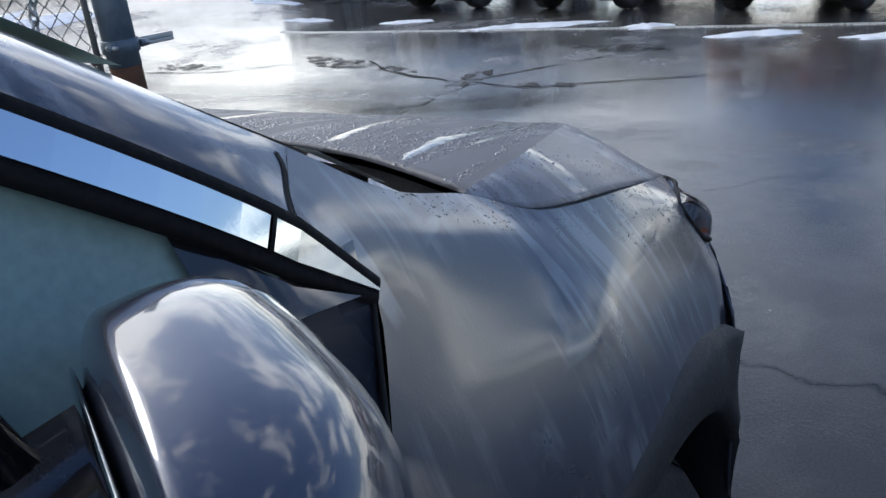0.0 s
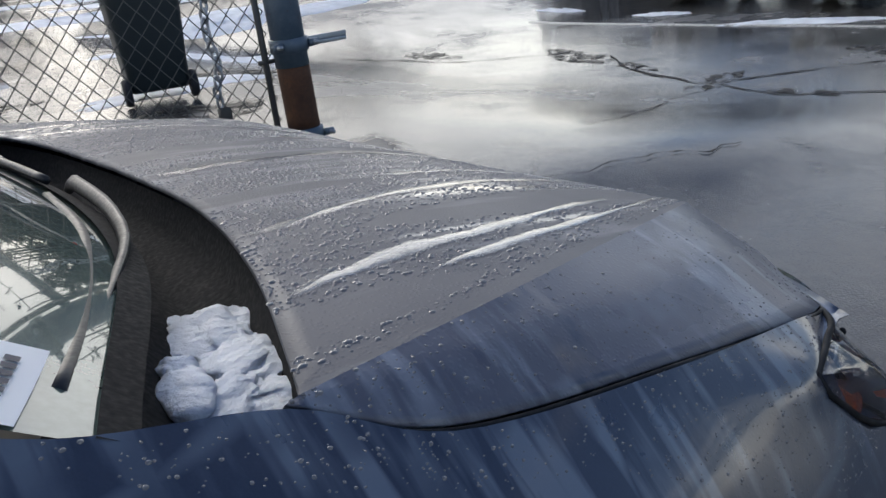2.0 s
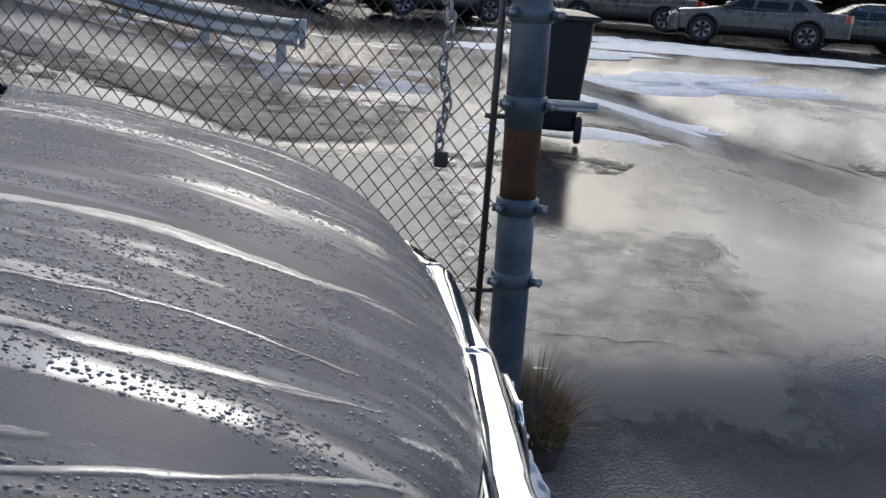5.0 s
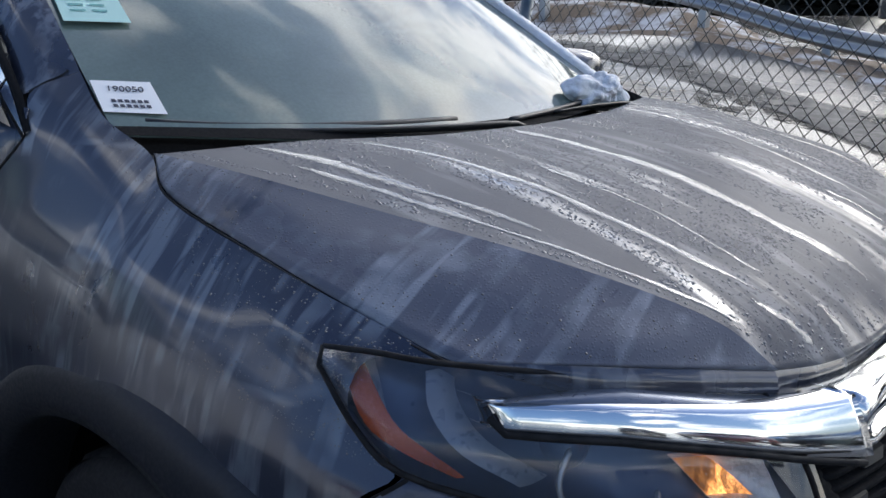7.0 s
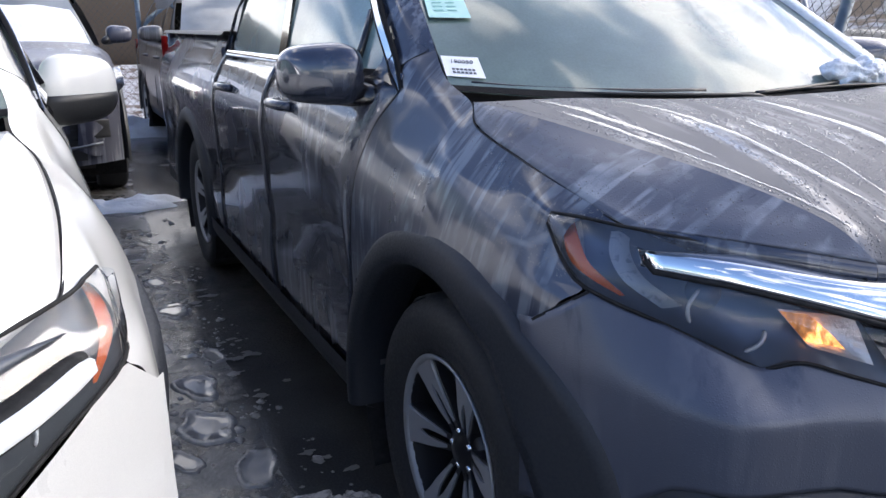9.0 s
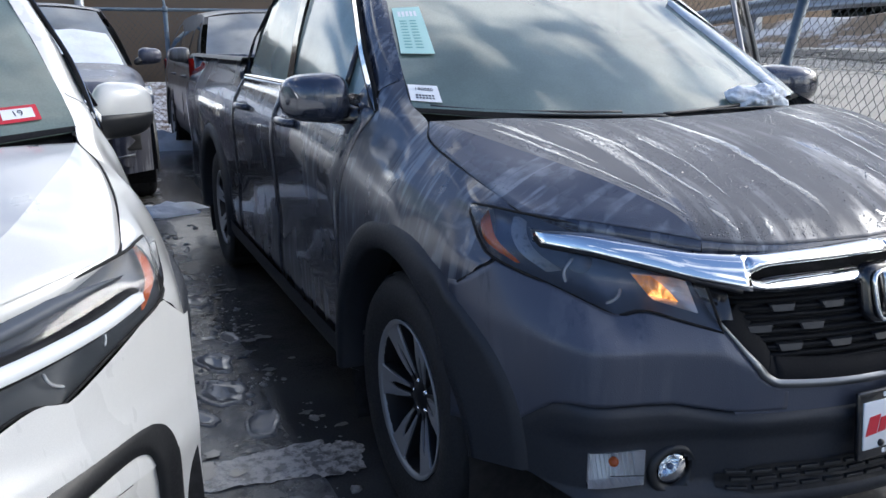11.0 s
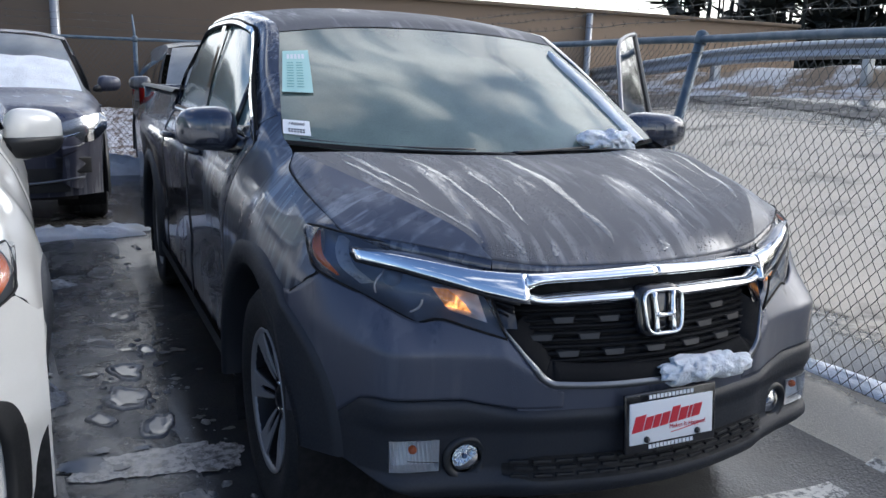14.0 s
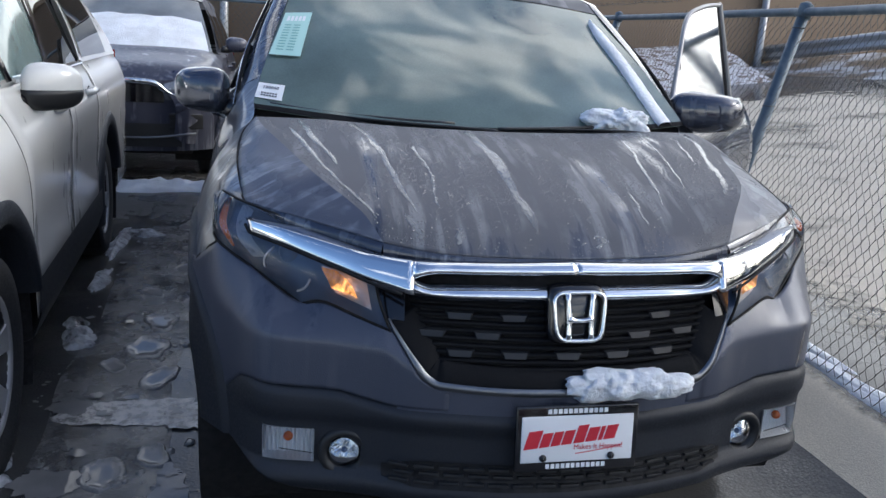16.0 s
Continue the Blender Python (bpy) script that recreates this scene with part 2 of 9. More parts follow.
CABIN = plain("grey_cabin_trim", (0.10, 0.10, 0.105), 0.7, vary=0.15, bump=0.1)
SEAT = plain("dark_seat_fabric", (0.05, 0.05, 0.055), 0.85, vary=0.15, scale=60, bump=0.2)
LAMP_GREY = plain("lamp_grey", (0.20, 0.21, 0.23), 0.25, 0.4, 0.5, vary=0.3, scale=40, bump=0.2)
BIN_PLASTIC = plain("bin_plastic", (0.012, 0.02, 0.022), 0.5, vary=0.2, scale=20, bump=0.08)


def steel_post_paint():
    k = Mat("blue_painted_post")
    v = k.coord((1, 1, 1))
    n1, n2 = k.noise(9, 5, 0.6, v), k.noise(60, 4, 0.6, v)
    col = k.mix(k.ramp(n1, [(0.42, 0.0), (0.62, 1.0)]), (0.085, 0.125, 0.165), (0.15, 0.19, 0.225))
    col = k.mix(k.ramp(n2, [(0.66, 0.0), (0.72, 1.0)]), col, (0.12, 0.055, 0.03))
    k.put(Base_Color=col, Roughness=0.5, Metallic=0.15, Normal=k.bump(n2, 0.15, 0.004))
    return k.m


def rust():
    k = Mat("rusted_steel")
    n1, n2 = k.noise(12, 6, 0.65), k.noise(90, 4)
    col = k.mix(k.ramp(n1, [(0.35, 0.0), (0.65, 1.0)]), (0.10, 0.045, 0.022), (0.20, 0.085, 0.035))
    k.put(Base_Color=k.mix(n2, col, (0.06, 0.03, 0.018)), Roughness=0.8, Normal=k.bump(n2, 0.35, 0.004))
    return k.m


def snow():
    k = Mat("old_snow")
    n1, n2 = k.noise(5, 5), k.noise(70, 5)
    col = k.mix(k.ramp(n1, [(0.4, 0.0), (0.75, 1.0)]), (0.83, 0.86, 0.90), (0.62, 0.64, 0.66))
    k.put(Base_Color=col, Roughness=0.65, Subsurface_Weight=0.15, Subsurface_Radius=(0.02, 0.025, 0.03),
          Normal=k.bump(n2, 0.6, 0.012))
    return k.m


def asphalt():
    """Wet asphalt: a dark coarse stone mix, damp films, standing puddles and cracks."""
    k = Mat("wet_asphalt")
    v = k.coord()
    big, mid, fine = k.noise(0.28, 5, 0.6, v, 0.4), k.noise(1.7, 6, 0.6, v), k.noise(130, 3, 0.6, v)
    stones = k.cells(95, v)
    warp = k.n.new("ShaderNodeVectorMath")
    warp.operation = "MULTIPLY_ADD"
    nz = k.n.new("ShaderNodeTexNoise")
    nz.inputs["Scale"].default_value, nz.inputs["Detail"].default_value = 1.4, 6.0
    k.l.new(v, nz.inputs["Vector"])
    k.l.new(nz.outputs["Color"], warp.inputs[0])
    warp.inputs[1].default_value = (1.3, 1.3, 0)
    k.l.new(v, warp.inputs[2])
    edge = k.cells(0.30, warp.outputs["Vector"], "DISTANCE_TO_EDGE")
    cracks = k.math("MAXIMUM", k.ramp(edge, [(0.0, 0.0), (0.006, 1.0)]), k.ramp(k.noise(0.8, 3, 0.5, v), [(0.46, 1.0), (0.54, 0.0)]))
    wet = k.ramp(k.math("ADD", k.math("MULTIPLY", big, 0.62), k.math("MULTIPLY", mid, 0.38)), [(0.37, 0.0), (0.46, 0.75), (0.55, 1.0)])
    dry = k.mix(fine, (0.085, 0.084, 0.08), (0.19, 0.186, 0.176))
    dark = k.mix(fine, (0.026, 0.026, 0.027), (0.075, 0.075, 0.074))
    col = k.mix(wet, dry, dark)
    col = k.mix(cracks, (0.01, 0.01, 0.011), col)
    rough = k.mix(wet, k.ramp(mid, [(0.3, 0.34), (0.7, 0.5)]), k.ramp(mid, [(0.35, 0.03), (0.6, 0.15)]))
    relief = k.math("ADD", k.math("MULTIPLY", stones, k.math("SUBTRACT", 1.18, wet)), k.math("MULTIPLY", mid, 0.25))
    k.put(Base_Color=col, Roughness=rough, IOR=1.36, Specular_IOR_Level=0.6, Normal=k.bump(relief, 0.32, 0.006))
    return k.m


def damp_concrete(name, tone, dry, reach, tint=(1.0, 0.99, 0.95)):
    """Worn, damp pavement, half dry, thinning out in places."""
    k = Mat(name)
    big, mid, fine = k.noise(1.1, 5, 0.6), k.noise(6, 6, 0.65), k.noise(140, 3)
    shade = lambda v: tuple(v * tone * q for q in tint)
    col = k.mix(big, k.mix(fine, shade(0.045), shade(0.09)), k.mix(fine, shade(0.085), shade(0.17)))
    k.put(Base_Color=col, Roughness=k.ramp(mid, [(0.35, 0.26 + dry), (0.62, 0.55 + dry)]), Specular_IOR_Level=0.4, Alpha=k.math("MULTIPLY", k.ramp(big, [(reach[0], 0.25), (reach[1], 0.95)]), k.ramp(k.math("ADD", k.depth(), k.math("MULTIPLY", k.math("SUBTRACT", mid, 0.5), 1.4)), [(0.30, 0.0), (0.70, 1.0)])), Normal=k.bump(k.math("ADD", fine, mid), 0.3, 0.006))
    return k.m


def line_paint():
    k = Mat("worn_line_paint")
    n = k.noise(40, 6, 0.7)
    col = k.mix(k.ramp(n, [(0.42, 0.0), (0.52, 1.0)]), (0.09, 0.09, 0.085), (0.55, 0.54, 0.5))
    k.put(Base_Color=col, Roughness=0.35, Normal=k.bump(n, 0.2, 0.004))
    return k.m


def glass(name, tint=(1, 1, 1), rough=0.0):
    """A pane: a clear sheet that mirrors by Fresnel and lets the view through."""
    k = Mat(name)
    k.n.remove(k.b)
    out = k.n["Material Output"]
    tr, gl, fr, mx = (k.n.new(x) for x in ("ShaderNodeBsdfTransparent", "ShaderNodeBsdfGlossy", "ShaderNodeFresnel", "ShaderNodeMixShader"))
    tr.inputs["Color"].default_value = (*tint, 1)
    gl.inputs["Roughness"].default_value = rough
    fr.inputs["IOR"].default_value = 1.55
    k.l.new(fr.outputs["Fac"], mx.inputs["Fac"])
    k.l.new(tr.outputs["BSDF"], mx.inputs[1])
    k.l.new(gl.outputs["BSDF"], mx.inputs[2])
    k.l.new(mx.outputs["Shader"], out.inputs["Surface"])
    return k.m


def misted_glass(name, tint, film, color=(0.55, 0.6, 0.58), ior=1.6, coat=1.0, blur=0.015, spec=0.75):
    """Glass with a damp, milky film on it, tinted on some panes for what they mirror."""
    k = Mat(name)
    out = k.n["Material Output"]
    n1 = k.noise(2.6, 4, 0.55)
    n2 = k.noise(160, 3)
    k.put(Base_Color=color, Roughness=0.16, Specular_IOR_Level=spec, Coat_Weight=coat, Coat_Roughness=0.02, Coat_IOR=1.55)
    tr, mx = k.n.new("ShaderNodeBsdfTransparent"), k.n.new("ShaderNodeMixShader")
    tr.inputs["Color"].default_value = (*tint, 1)
    fac = k.math("MULTIPLY", k.ramp(n1, [(0.3, film * 0.75), (0.7, min(1, film * 1.25))]), k.ramp(n2, [(0.3, 0.85), (0.7, 1.0)]))
    k.l.new(fac, mx.inputs["Fac"])
    k.l.new(tr.outputs["BSDF"], mx.inputs[1])
    k.l.new(k.b.outputs["BSDF"], mx.inputs[2])
    gl, fr, mx2 = (k.n.new(x) for x in ("ShaderNodeBsdfGlossy", "ShaderNodeFresnel", "ShaderNodeMixShader"))
    gl.inputs["Roughness"].default_value = blur
    fr.inputs["IOR"].default_value = ior
    k.l.new(fr.outputs["Fac"], mx2.inputs["Fac"])
    k.l.new(mx.outputs["Shader"], mx2.inputs[1])
    k.l.new(gl.outputs["BSDF"], mx2.inputs[2])
    k.l.new(mx2.outputs["Shader"], out.inputs["Surface"])
    return k.m


def glow(name, color, strength):
    """A lit ribbed lens, brightest round its bulb."""
    k = Mat(name)
    ribs = k.ramp(k.noise(1.0, 2, 0.5, k.coord((110, 110, 9))), [(0.40, 0.25), (0.60, 1.0)])
    grit = k.ramp(k.noise(420, 2), [(0.35, 0.45), (0.65, 1.3)])
    core = k.ramp(k.noise(1.0, 1, 0.4, k.coord((16, 16, 20))), [(0.38, 0.15), (0.60, 1.5)])
    lit = k.math("MULTIPLY", k.math("MULTIPLY", ribs, grit), core)
    k.put(Base_Color=tuple(c * 0.5 for c in color), Emission_Color=color, Emission_Strength=k.math("MULTIPLY", lit, strength), Roughness=0.25)
    return k.m


def wall_stucco():
    k = Mat("tan_stucco")
    n1, n2 = k.noise(0.5, 5), k.noise(30, 5)
    col = k.mix(n1, (0.15, 0.105, 0.07), (0.20, 0.145, 0.098))
    k.put(Base_Color=col, Roughness=0.85, Normal=k.bump(n2, 0.2, 0.01))
    return k.m


def stone_wall():
    k = Mat("rough_grey_stone")
    n1, n2 = k.noise(4, 6), k.noise(30, 5)
    col = k.mix(n1, (0.12, 0.115, 0.11), (0.30, 0.29, 0.28))
    k.put(Base_Color=k.mix(k.random(), col, (0.2, 0.19, 0.175)), Roughness=0.8, Normal=k.bump(n2, 0.5, 0.02))
    return k.m


def grass_mat():
    k = Mat("dead_grass")
    k.put(Base_Color=k.mix(k.noise(20, 4), (0.16, 0.11, 0.05), (0.34, 0.25, 0.12)), Roughness=0.8)
    return k.m


def soil_mat():
    k = Mat("snowy_verge")
    n1, n2 = k.noise(1.3, 6, 0.65), k.noise(22, 6, 0.7)
    soil = k.mix(n2, (0.09, 0.06, 0.04), (0.30, 0.22, 0.14))
    k.put(Base_Color=k.mix(k.ramp(n1, [(0.47, 0.0), (0.60, 1.0)]), soil, (0.60, 0.61, 0.62)), Roughness=0.8, Normal=k.bump(n2, 0.6, 0.03))
    return k.m


LITTER = Mat("snowy_leaf_litter")
LITTER.put(Base_Color=LITTER.mix(LITTER.ramp(LITTER.noise(7, 6, 0.75), [(0.44, 0.0), (0.52, 1.0)]), LITTER.mix(LITTER.noise(22, 4), (0.10, 0.075, 0.06), (0.30, 0.22, 0.17)), (0.70, 0.70, 0.72)), Roughness=0.85, Normal=LITTER.bump(LITTER.noise(9, 6, 0.7), 1.0, 0.05))
LITTER = LITTER.m
DIRTY = Mat("dirty_slush_snow")
DIRTY.put(Base_Color=DIRTY.mix(DIRTY.ramp(DIRTY.noise(11, 6, 0.65), [(0.38, 0.0), (0.62, 1.0)]), (0.16, 0.16, 0.165), (0.62, 0.64, 0.67)), Roughness=DIRTY.ramp(DIRTY.noise(16, 4), [(0.3, 0.2), (0.7, 0.6)]), Alpha=DIRTY.ramp(DIRTY.noise(14, 6, 0.7), [(0.34, 0.15), (0.48, 1.0)]), Normal=DIRTY.bump(DIRTY.noise(55, 6), 0.8, 0.012))
DIRTY = DIRTY.m
POST, RUST, SNOW, ASPHALT, LINE = steel_post_paint(), rust(), snow(), asphalt(), line_paint()
# Dry pavement with warm sunlight put into its pale tone.
SHOULDER = damp_concrete("dry_sunlit_asphalt", 5.2, 0.25, (0.30, 0.46), (1.07, 0.97, 0.79))
# Wet asphalt; the dark tone also paints in the trees it mirrors.
GUTTER = damp_concrete("wet_dark_asphalt", 0.70, 0.22, (0.34, 0.52))
APRON = damp_concrete("damp_concrete", 1.4, 0.0, (0.36, 0.50))
WALL, STONE, GRASS, VERGE = wall_stucco(), stone_wall(), grass_mat(), soil_mat()
CLEAR = glass("clear_lens", (0.93, 0.95, 0.96))
SCREEN_GLASS = misted_glass("misted_windscreen", (0.10, 0.15, 0.13), 0.52, (0.25, 0.34, 0.30), 1.62, 0.3)
# Wet side panes: the film's teal also carries reflected cloud.
SIDE_GLASS = misted_glass("wet_side_glass", (0.14, 0.19, 0.18), 0.84, (0.25, 0.36, 0.355), 1.25, 0.0, 0.06, 0.3)
DARK_GLASS = misted_glass("dark_side_glass", (0.05, 0.06, 0.06), 0.10, (0.06, 0.07, 0.07))
# Wet door pane: the film's grey-green also carries reflected sky and trees.
DOOR_GLASS = misted_glass("wet_door_glass", (0.30, 0.36, 0.33), 0.88, (0.33, 0.38, 0.34), 1.35, 0.3, 0.10)
# The slight milkiness stands in for sky glare on the wet lens.
HEAD_LENS = misted_glass("wet_headlight_lens", (0.93, 0.95, 0.97), 0.05, (0.50, 0.53, 0.57), 1.55, 0.0, 0.01)
FROSTED = misted_glass("frosted_screen", (0.10, 0.13, 0.13), 0.55, (0.40, 0.43, 0.44), 1.5, 0.3, 0.04)
MINT_INK = plain("green_ink", (0.16, 0.38, 0.36), 0.5, bump=0)


def water():
    k = Mat("water_bead")
    k.put(Base_Color=(0.16, 0.16, 0.165), Roughness=0.12, Specular_IOR_Level=0.6, Coat_Weight=0.5, Coat_Roughness=0.02)
    return k.m


WATER = water()
LIT_AMBER = glow("lit_amber_lamp", (1.0, 0.38, 0.10), 1.5)
COWL = plain("matt_black_cowl", (0.009, 0.0095, 0.011), 0.85, vary=0.3, scale=60, bump=0.1)
COWL.node_tree.nodes["Principled BSDF"].inputs["Specular IOR Level"].default_value = 0.15


# Slushy water whose pale base colour also carries the sky's reflection.
def melt():
    k = Mat("sky_paled_meltwater")
    n1, n2 = k.noise(60, 5), k.noise(14, 4)
    k.put(Base_Color=k.mix(n2, (0.22, 0.22, 0.218), (0.44, 0.435, 0.42)), Roughness=k.ramp(n1, [(0.3, 0.08), (0.7, 0.30)]), Coat_Weight=1.0, Coat_Roughness=0.04, Alpha=k.ramp(k.math("ADD", k.depth(), k.math("MULTIPLY", k.math("SUBTRACT", n1, 0.5), 1.1)), [(0.22, 0.0), (1.0, 0.80)]), Normal=k.bump(n1, 0.4, 0.003))
    return k.m


MELT = melt()


def part(name, bm, material, parent=None, label="", smooth=True, at=None):
    """Links a bmesh as one mesh object, under a thing or a part."""
    me = bpy.data.meshes.new(name)
    bm.to_mesh(me)
    bm.free()
    me.materials.append(material)
    if smooth:
        me.shade_smooth()
    ob = new(name, me)
    if at is not None:
        ob.matrix_world = at
    if parent is not None:
        ob.parent = parent
    if label:
        ob["label"] = label
    return ob


def thing(name, label, category, group="", kind="", at=None):
    e = new(name)
    e.empty_display_size = 0.1
    if at is not None:
        e.matrix_world = at
    return tagged(e, label, category, group, kind)


def depth(ob, values):
    """Writes how thick a layer lies at each vertex; its material thins out where that falls to nothing."""
    ob.data.attributes.new("depth", "FLOAT", "POINT").data.foreach_set("value", [float(v) for v in values])
    return ob


def cat(p, n):
    """A Catmull-Rom curve through the points p, n samples."""
    p = np.asarray(p, float)
    k = len(p)
    ext = np.vstack([2 * p[0] - p[1], p, 2 * p[-1] - p[-2]])
    out = []
    for s in np.linspace(0, k - 1, n):
        i = min(int(s), k - 2)
        u = s - i
        a, b, c, d = ext[i:i + 4]
        out.append(0.5 * (2 * b + (c - a) * u + (2 * a - 5 * b + 4 * c - d) * u * u + (3 * b - a - 3 * c + d) * u ** 3))
    return np.array(out)


def net(rows, nu, nv):
    """A dense grid of points through a net of control points."""
    g = np.array([cat(r, nv) for r in rows])
    return np.stack([cat(g[:, j], nu) for j in range(nv)], 1)


def sheet(bm, g, flip=False, mirror=False):
    """Faces over a grid of points; mirror puts it on the other side of y = 0."""
    g = np.array(g, float)
    if mirror:
        g = g * np.array([1, -1, 1])
        flip = not flip
    v = [[bm.verts.new(p) for p in row] for row in g]
    for i in range(len(v) - 1):
        for j in range(len(v[0]) - 1):
            q = (v[i][j], v[i + 1][j], v[i + 1][j + 1], v[i][j + 1])
            q = tuple(dict.fromkeys(q))
            if len(q) > 2:
                bm.faces.new(q[::-1] if flip else q)
    return v


def face_out(bm, way):
    """Turn an open sheet so that it faces the given way."""
    bmesh.ops.recalc_face_normals(bm, faces=bm.faces)
    if sum(f.normal.dot(Vector(way)) for f in bm.faces) < 0:
        bmesh.ops.reverse_faces(bm, faces=bm.faces)


def box(bm, x0, y0, z0, x1, y1, z1, bevel=0.0, m=None):
    g = bmesh.ops.create_cube(bm, size=1)
    for v in g["verts"]:
        v.co = Vector(((x0 + x1) / 2 + v.co.x * (x1 - x0), (y0 + y1) / 2 + v.co.y * (y1 - y0), (z0 + z1) / 2 + v.co.z * (z1 - z0)))
    if m is not None:
        bmesh.ops.transform(bm, matrix=m, verts=g["verts"])
    if bevel:
        es = list({e for v in g["verts"] for e in v.link_edges})
        bmesh.ops.bevel(bm, geom=es, offset=bevel, segments=2, affect="EDGES", profile=0.6)


def tube(bm, path, r, n=10, cap=True, flat=1.0):
    """A round bar along a path; r may be a list of radii."""
    path = [Vector(p) for p in path]
    rs = r if isinstance(r, (list, tuple)) else [r] * len(path)
    rings, up = [], None
    for i, p in enumerate(path):
        d = (path[min(i + 1, len(path) - 1)] - path[max(i - 1, 0)]).normalized()
        if up is None:
            up = d.orthogonal().normalized()
        up = (up - d * up.dot(d)).normalized()
        s = d.cross(up)
        rings.append([bm.verts.new(p + (up * math.cos(a) + s * math.sin(a) * flat) * rs[i]) for a in np.linspace(0, 2 * math.pi, n, endpoint=False)])
    for a, b in zip(rings, rings[1:]):
        for j in range(n):
            bm.faces.new((a[j], a[(j + 1) % n], b[(j + 1) % n], b[j]))
    if cap:
        bm.faces.new(rings[0][::-1])
        bm.faces.new(rings[-1])


def band(bm, path, ups, h, depth, out):
    """A bar of height h and depth along a path, facing 'out' at each point."""
    secs = []
    for p, u, o, hh in zip(path, ups, out, h):
        p, u, o = np.array(p, float), np.array(u, float), np.array(o, float)
        secs.append([p - u * hh / 2 - o * depth, p - u * hh / 2, p - u * hh * 0.42 + o * 0.006, p + u * hh * 0.42 + o * 0.006, p + u * hh / 2, p + u * hh / 2 - o * depth])
    sheet(bm, secs)
    for s in (secs[0], secs[-1]):
        f = [bm.verts.new(p) for p in s]
        bm.faces.new(f)
    bmesh.ops.remove_doubles(bm, verts=bm.verts, dist=1e-5)
    bmesh.ops.recalc_face_normals(bm, faces=bm.faces)


def lathe(bm, profile, n=40, axis="y"):
    """Turns (radius, along) pairs round an axis through the origin."""
    rings = []
    for r, t in profile:
        rings.append([bm.verts.new({"y": (r * math.cos(a), t, r * math.sin(a)), "x": (t, r * math.cos(a), r * math.sin(a)), "z": (r * math.cos(a), r * math.sin(a), t)}[axis])
                      for a in np.linspace(0, 2 * math.pi, n, endpoint=False)])
    for a, b in zip(rings, rings[1:]):
        for j in range(n):
            bm.faces.new((a[j], a[(j + 1) % n], b[(j + 1) % n], b[j]))
    return rings


def thick(ob, t=0.004, offset=-1.0):
    m = ob.modifiers.new("thickness", "SOLIDIFY")
    m.thickness, m.offset = t, offset
    return ob


def smooth_step(a, b, x):
    t = min(1.0, max(0.0, (x - a) / (b - a)))
    return t * t * (3 - 2 * t)


def height(x, y):
    """The lie of the ground: level in the lot, rising beyond the fence and away to the ramp."""
    rise = 0.22 * smooth_step(0.95, 1.7, y) + (0.05 + 0.09 * smooth_step(0.5, -4.5, x)) * max(0.0, y - 1.7) * (1 - smooth_step(9.5, 12, y) * smooth_step(0.5, -4.5, x) * 0.5)
    rise *= 1 - smooth_step(2.8, 6.0, x) * (1 - smooth_step(8.0, 16.0, y))
    back = 0.12 * smooth_step(-3.5, -4.6, x) * (1 - smooth_step(0.95, 1.7, y))
    return min(rise, 1.9) + back + 0.003 * noise.noise((x * 0.9, y * 0.9, 0))

# ---- ground ----
def ground_lines():
    near = list(np.arange(-14, 14.01, 0.25))
    far = [16, 19, 23, 28, 35, 45, 60, 85, 120, 200, 400, 900, 2500]
    return [-v for v in far[::-1]] + near + far


bm = bmesh.new()
gx = ground_lines()
sheet(bm, [[(x, y, height(x, y)) for y in gx] for x in gx])
tagged(part("ground", bm, ASPHALT), "wet dark asphalt with puddles and cracks, rising beyond the fence", "ground", kind="structure")


def ground_strip(name, corners, mat, label, category, lift=0.006, n=24, jag=0.0, seed=1):
    """A thin layer that follows the ground between two edge lines."""
    a, b = cat(corners[0], n), cat(corners[1], n)
    rows = []
    for i in range(n):
        row = []
        for u in np.linspace(0, 1, 9):
            p = a[i] * (1 - u) + b[i] * u
            if jag and u in (0.0, 1.0):
                p = p + jag * np.array([noise.noise((i * 0.9, u * 7, seed)), noise.noise((i * 0.9, u * 7, seed + 9))])
            row.append((p[0], p[1], height(*p) + (lift if 0 < u < 1 else -0.004)))
        rows.append(row)
    bm = bmesh.new()
    sheet(bm, rows)
    lay = part(name, bm, mat)
    depth(lay, [min(1.0, 4 * u, 4 * (1 - u), i / 5, (n - 1 - i) / 5) for i in range(n) for u in np.linspace(0, 1, 9)])
    return tagged(lay, label, category, kind="structure")


ground_strip("parking_line", ([(0.50, -0.35), (0.56, 0.5), (0.63, 1.25)], [(0.62, -0.35), (0.68, 0.5), (0.75, 1.25)]), LINE, "worn white parking line on wet asphalt", "line", 0.005)
ground_strip("dry_shoulder", ([(1.45, 1.46), (-0.5, 1.58), (-2.5, 1.74), (-5.0, 1.95), (-9.0, 2.25)], [(1.75, 5.2), (-0.6, 5.6), (-2.8, 7.1), (-5.2, 8.1), (-9.0, 8.4)]), SHOULDER, "dry worn asphalt rising behind the chain-link fence, sunlight in its pale tone", "pavement", 0.008, 60, 0.10)
ground_strip("wet_gutter", ([(1.4, 5.3), (0.0, 4.9), (-0.7, 5.6), (-1.6, 6.4), (-3.0, 7.0), (-6.4, 8.1), (-9.5, 8.1)], [(1.4, 7.1), (0.2, 7.4), (-1.1, 7.5), (-2.5, 7.8), (-4.0, 8.5), (-7.5, 9.2), (-10.0, 8.9)]), GUTTER, "wet asphalt along the foot of the snowy verge, darkened for the trees it mirrors", "pavement", 0.014, 60, 0.30)
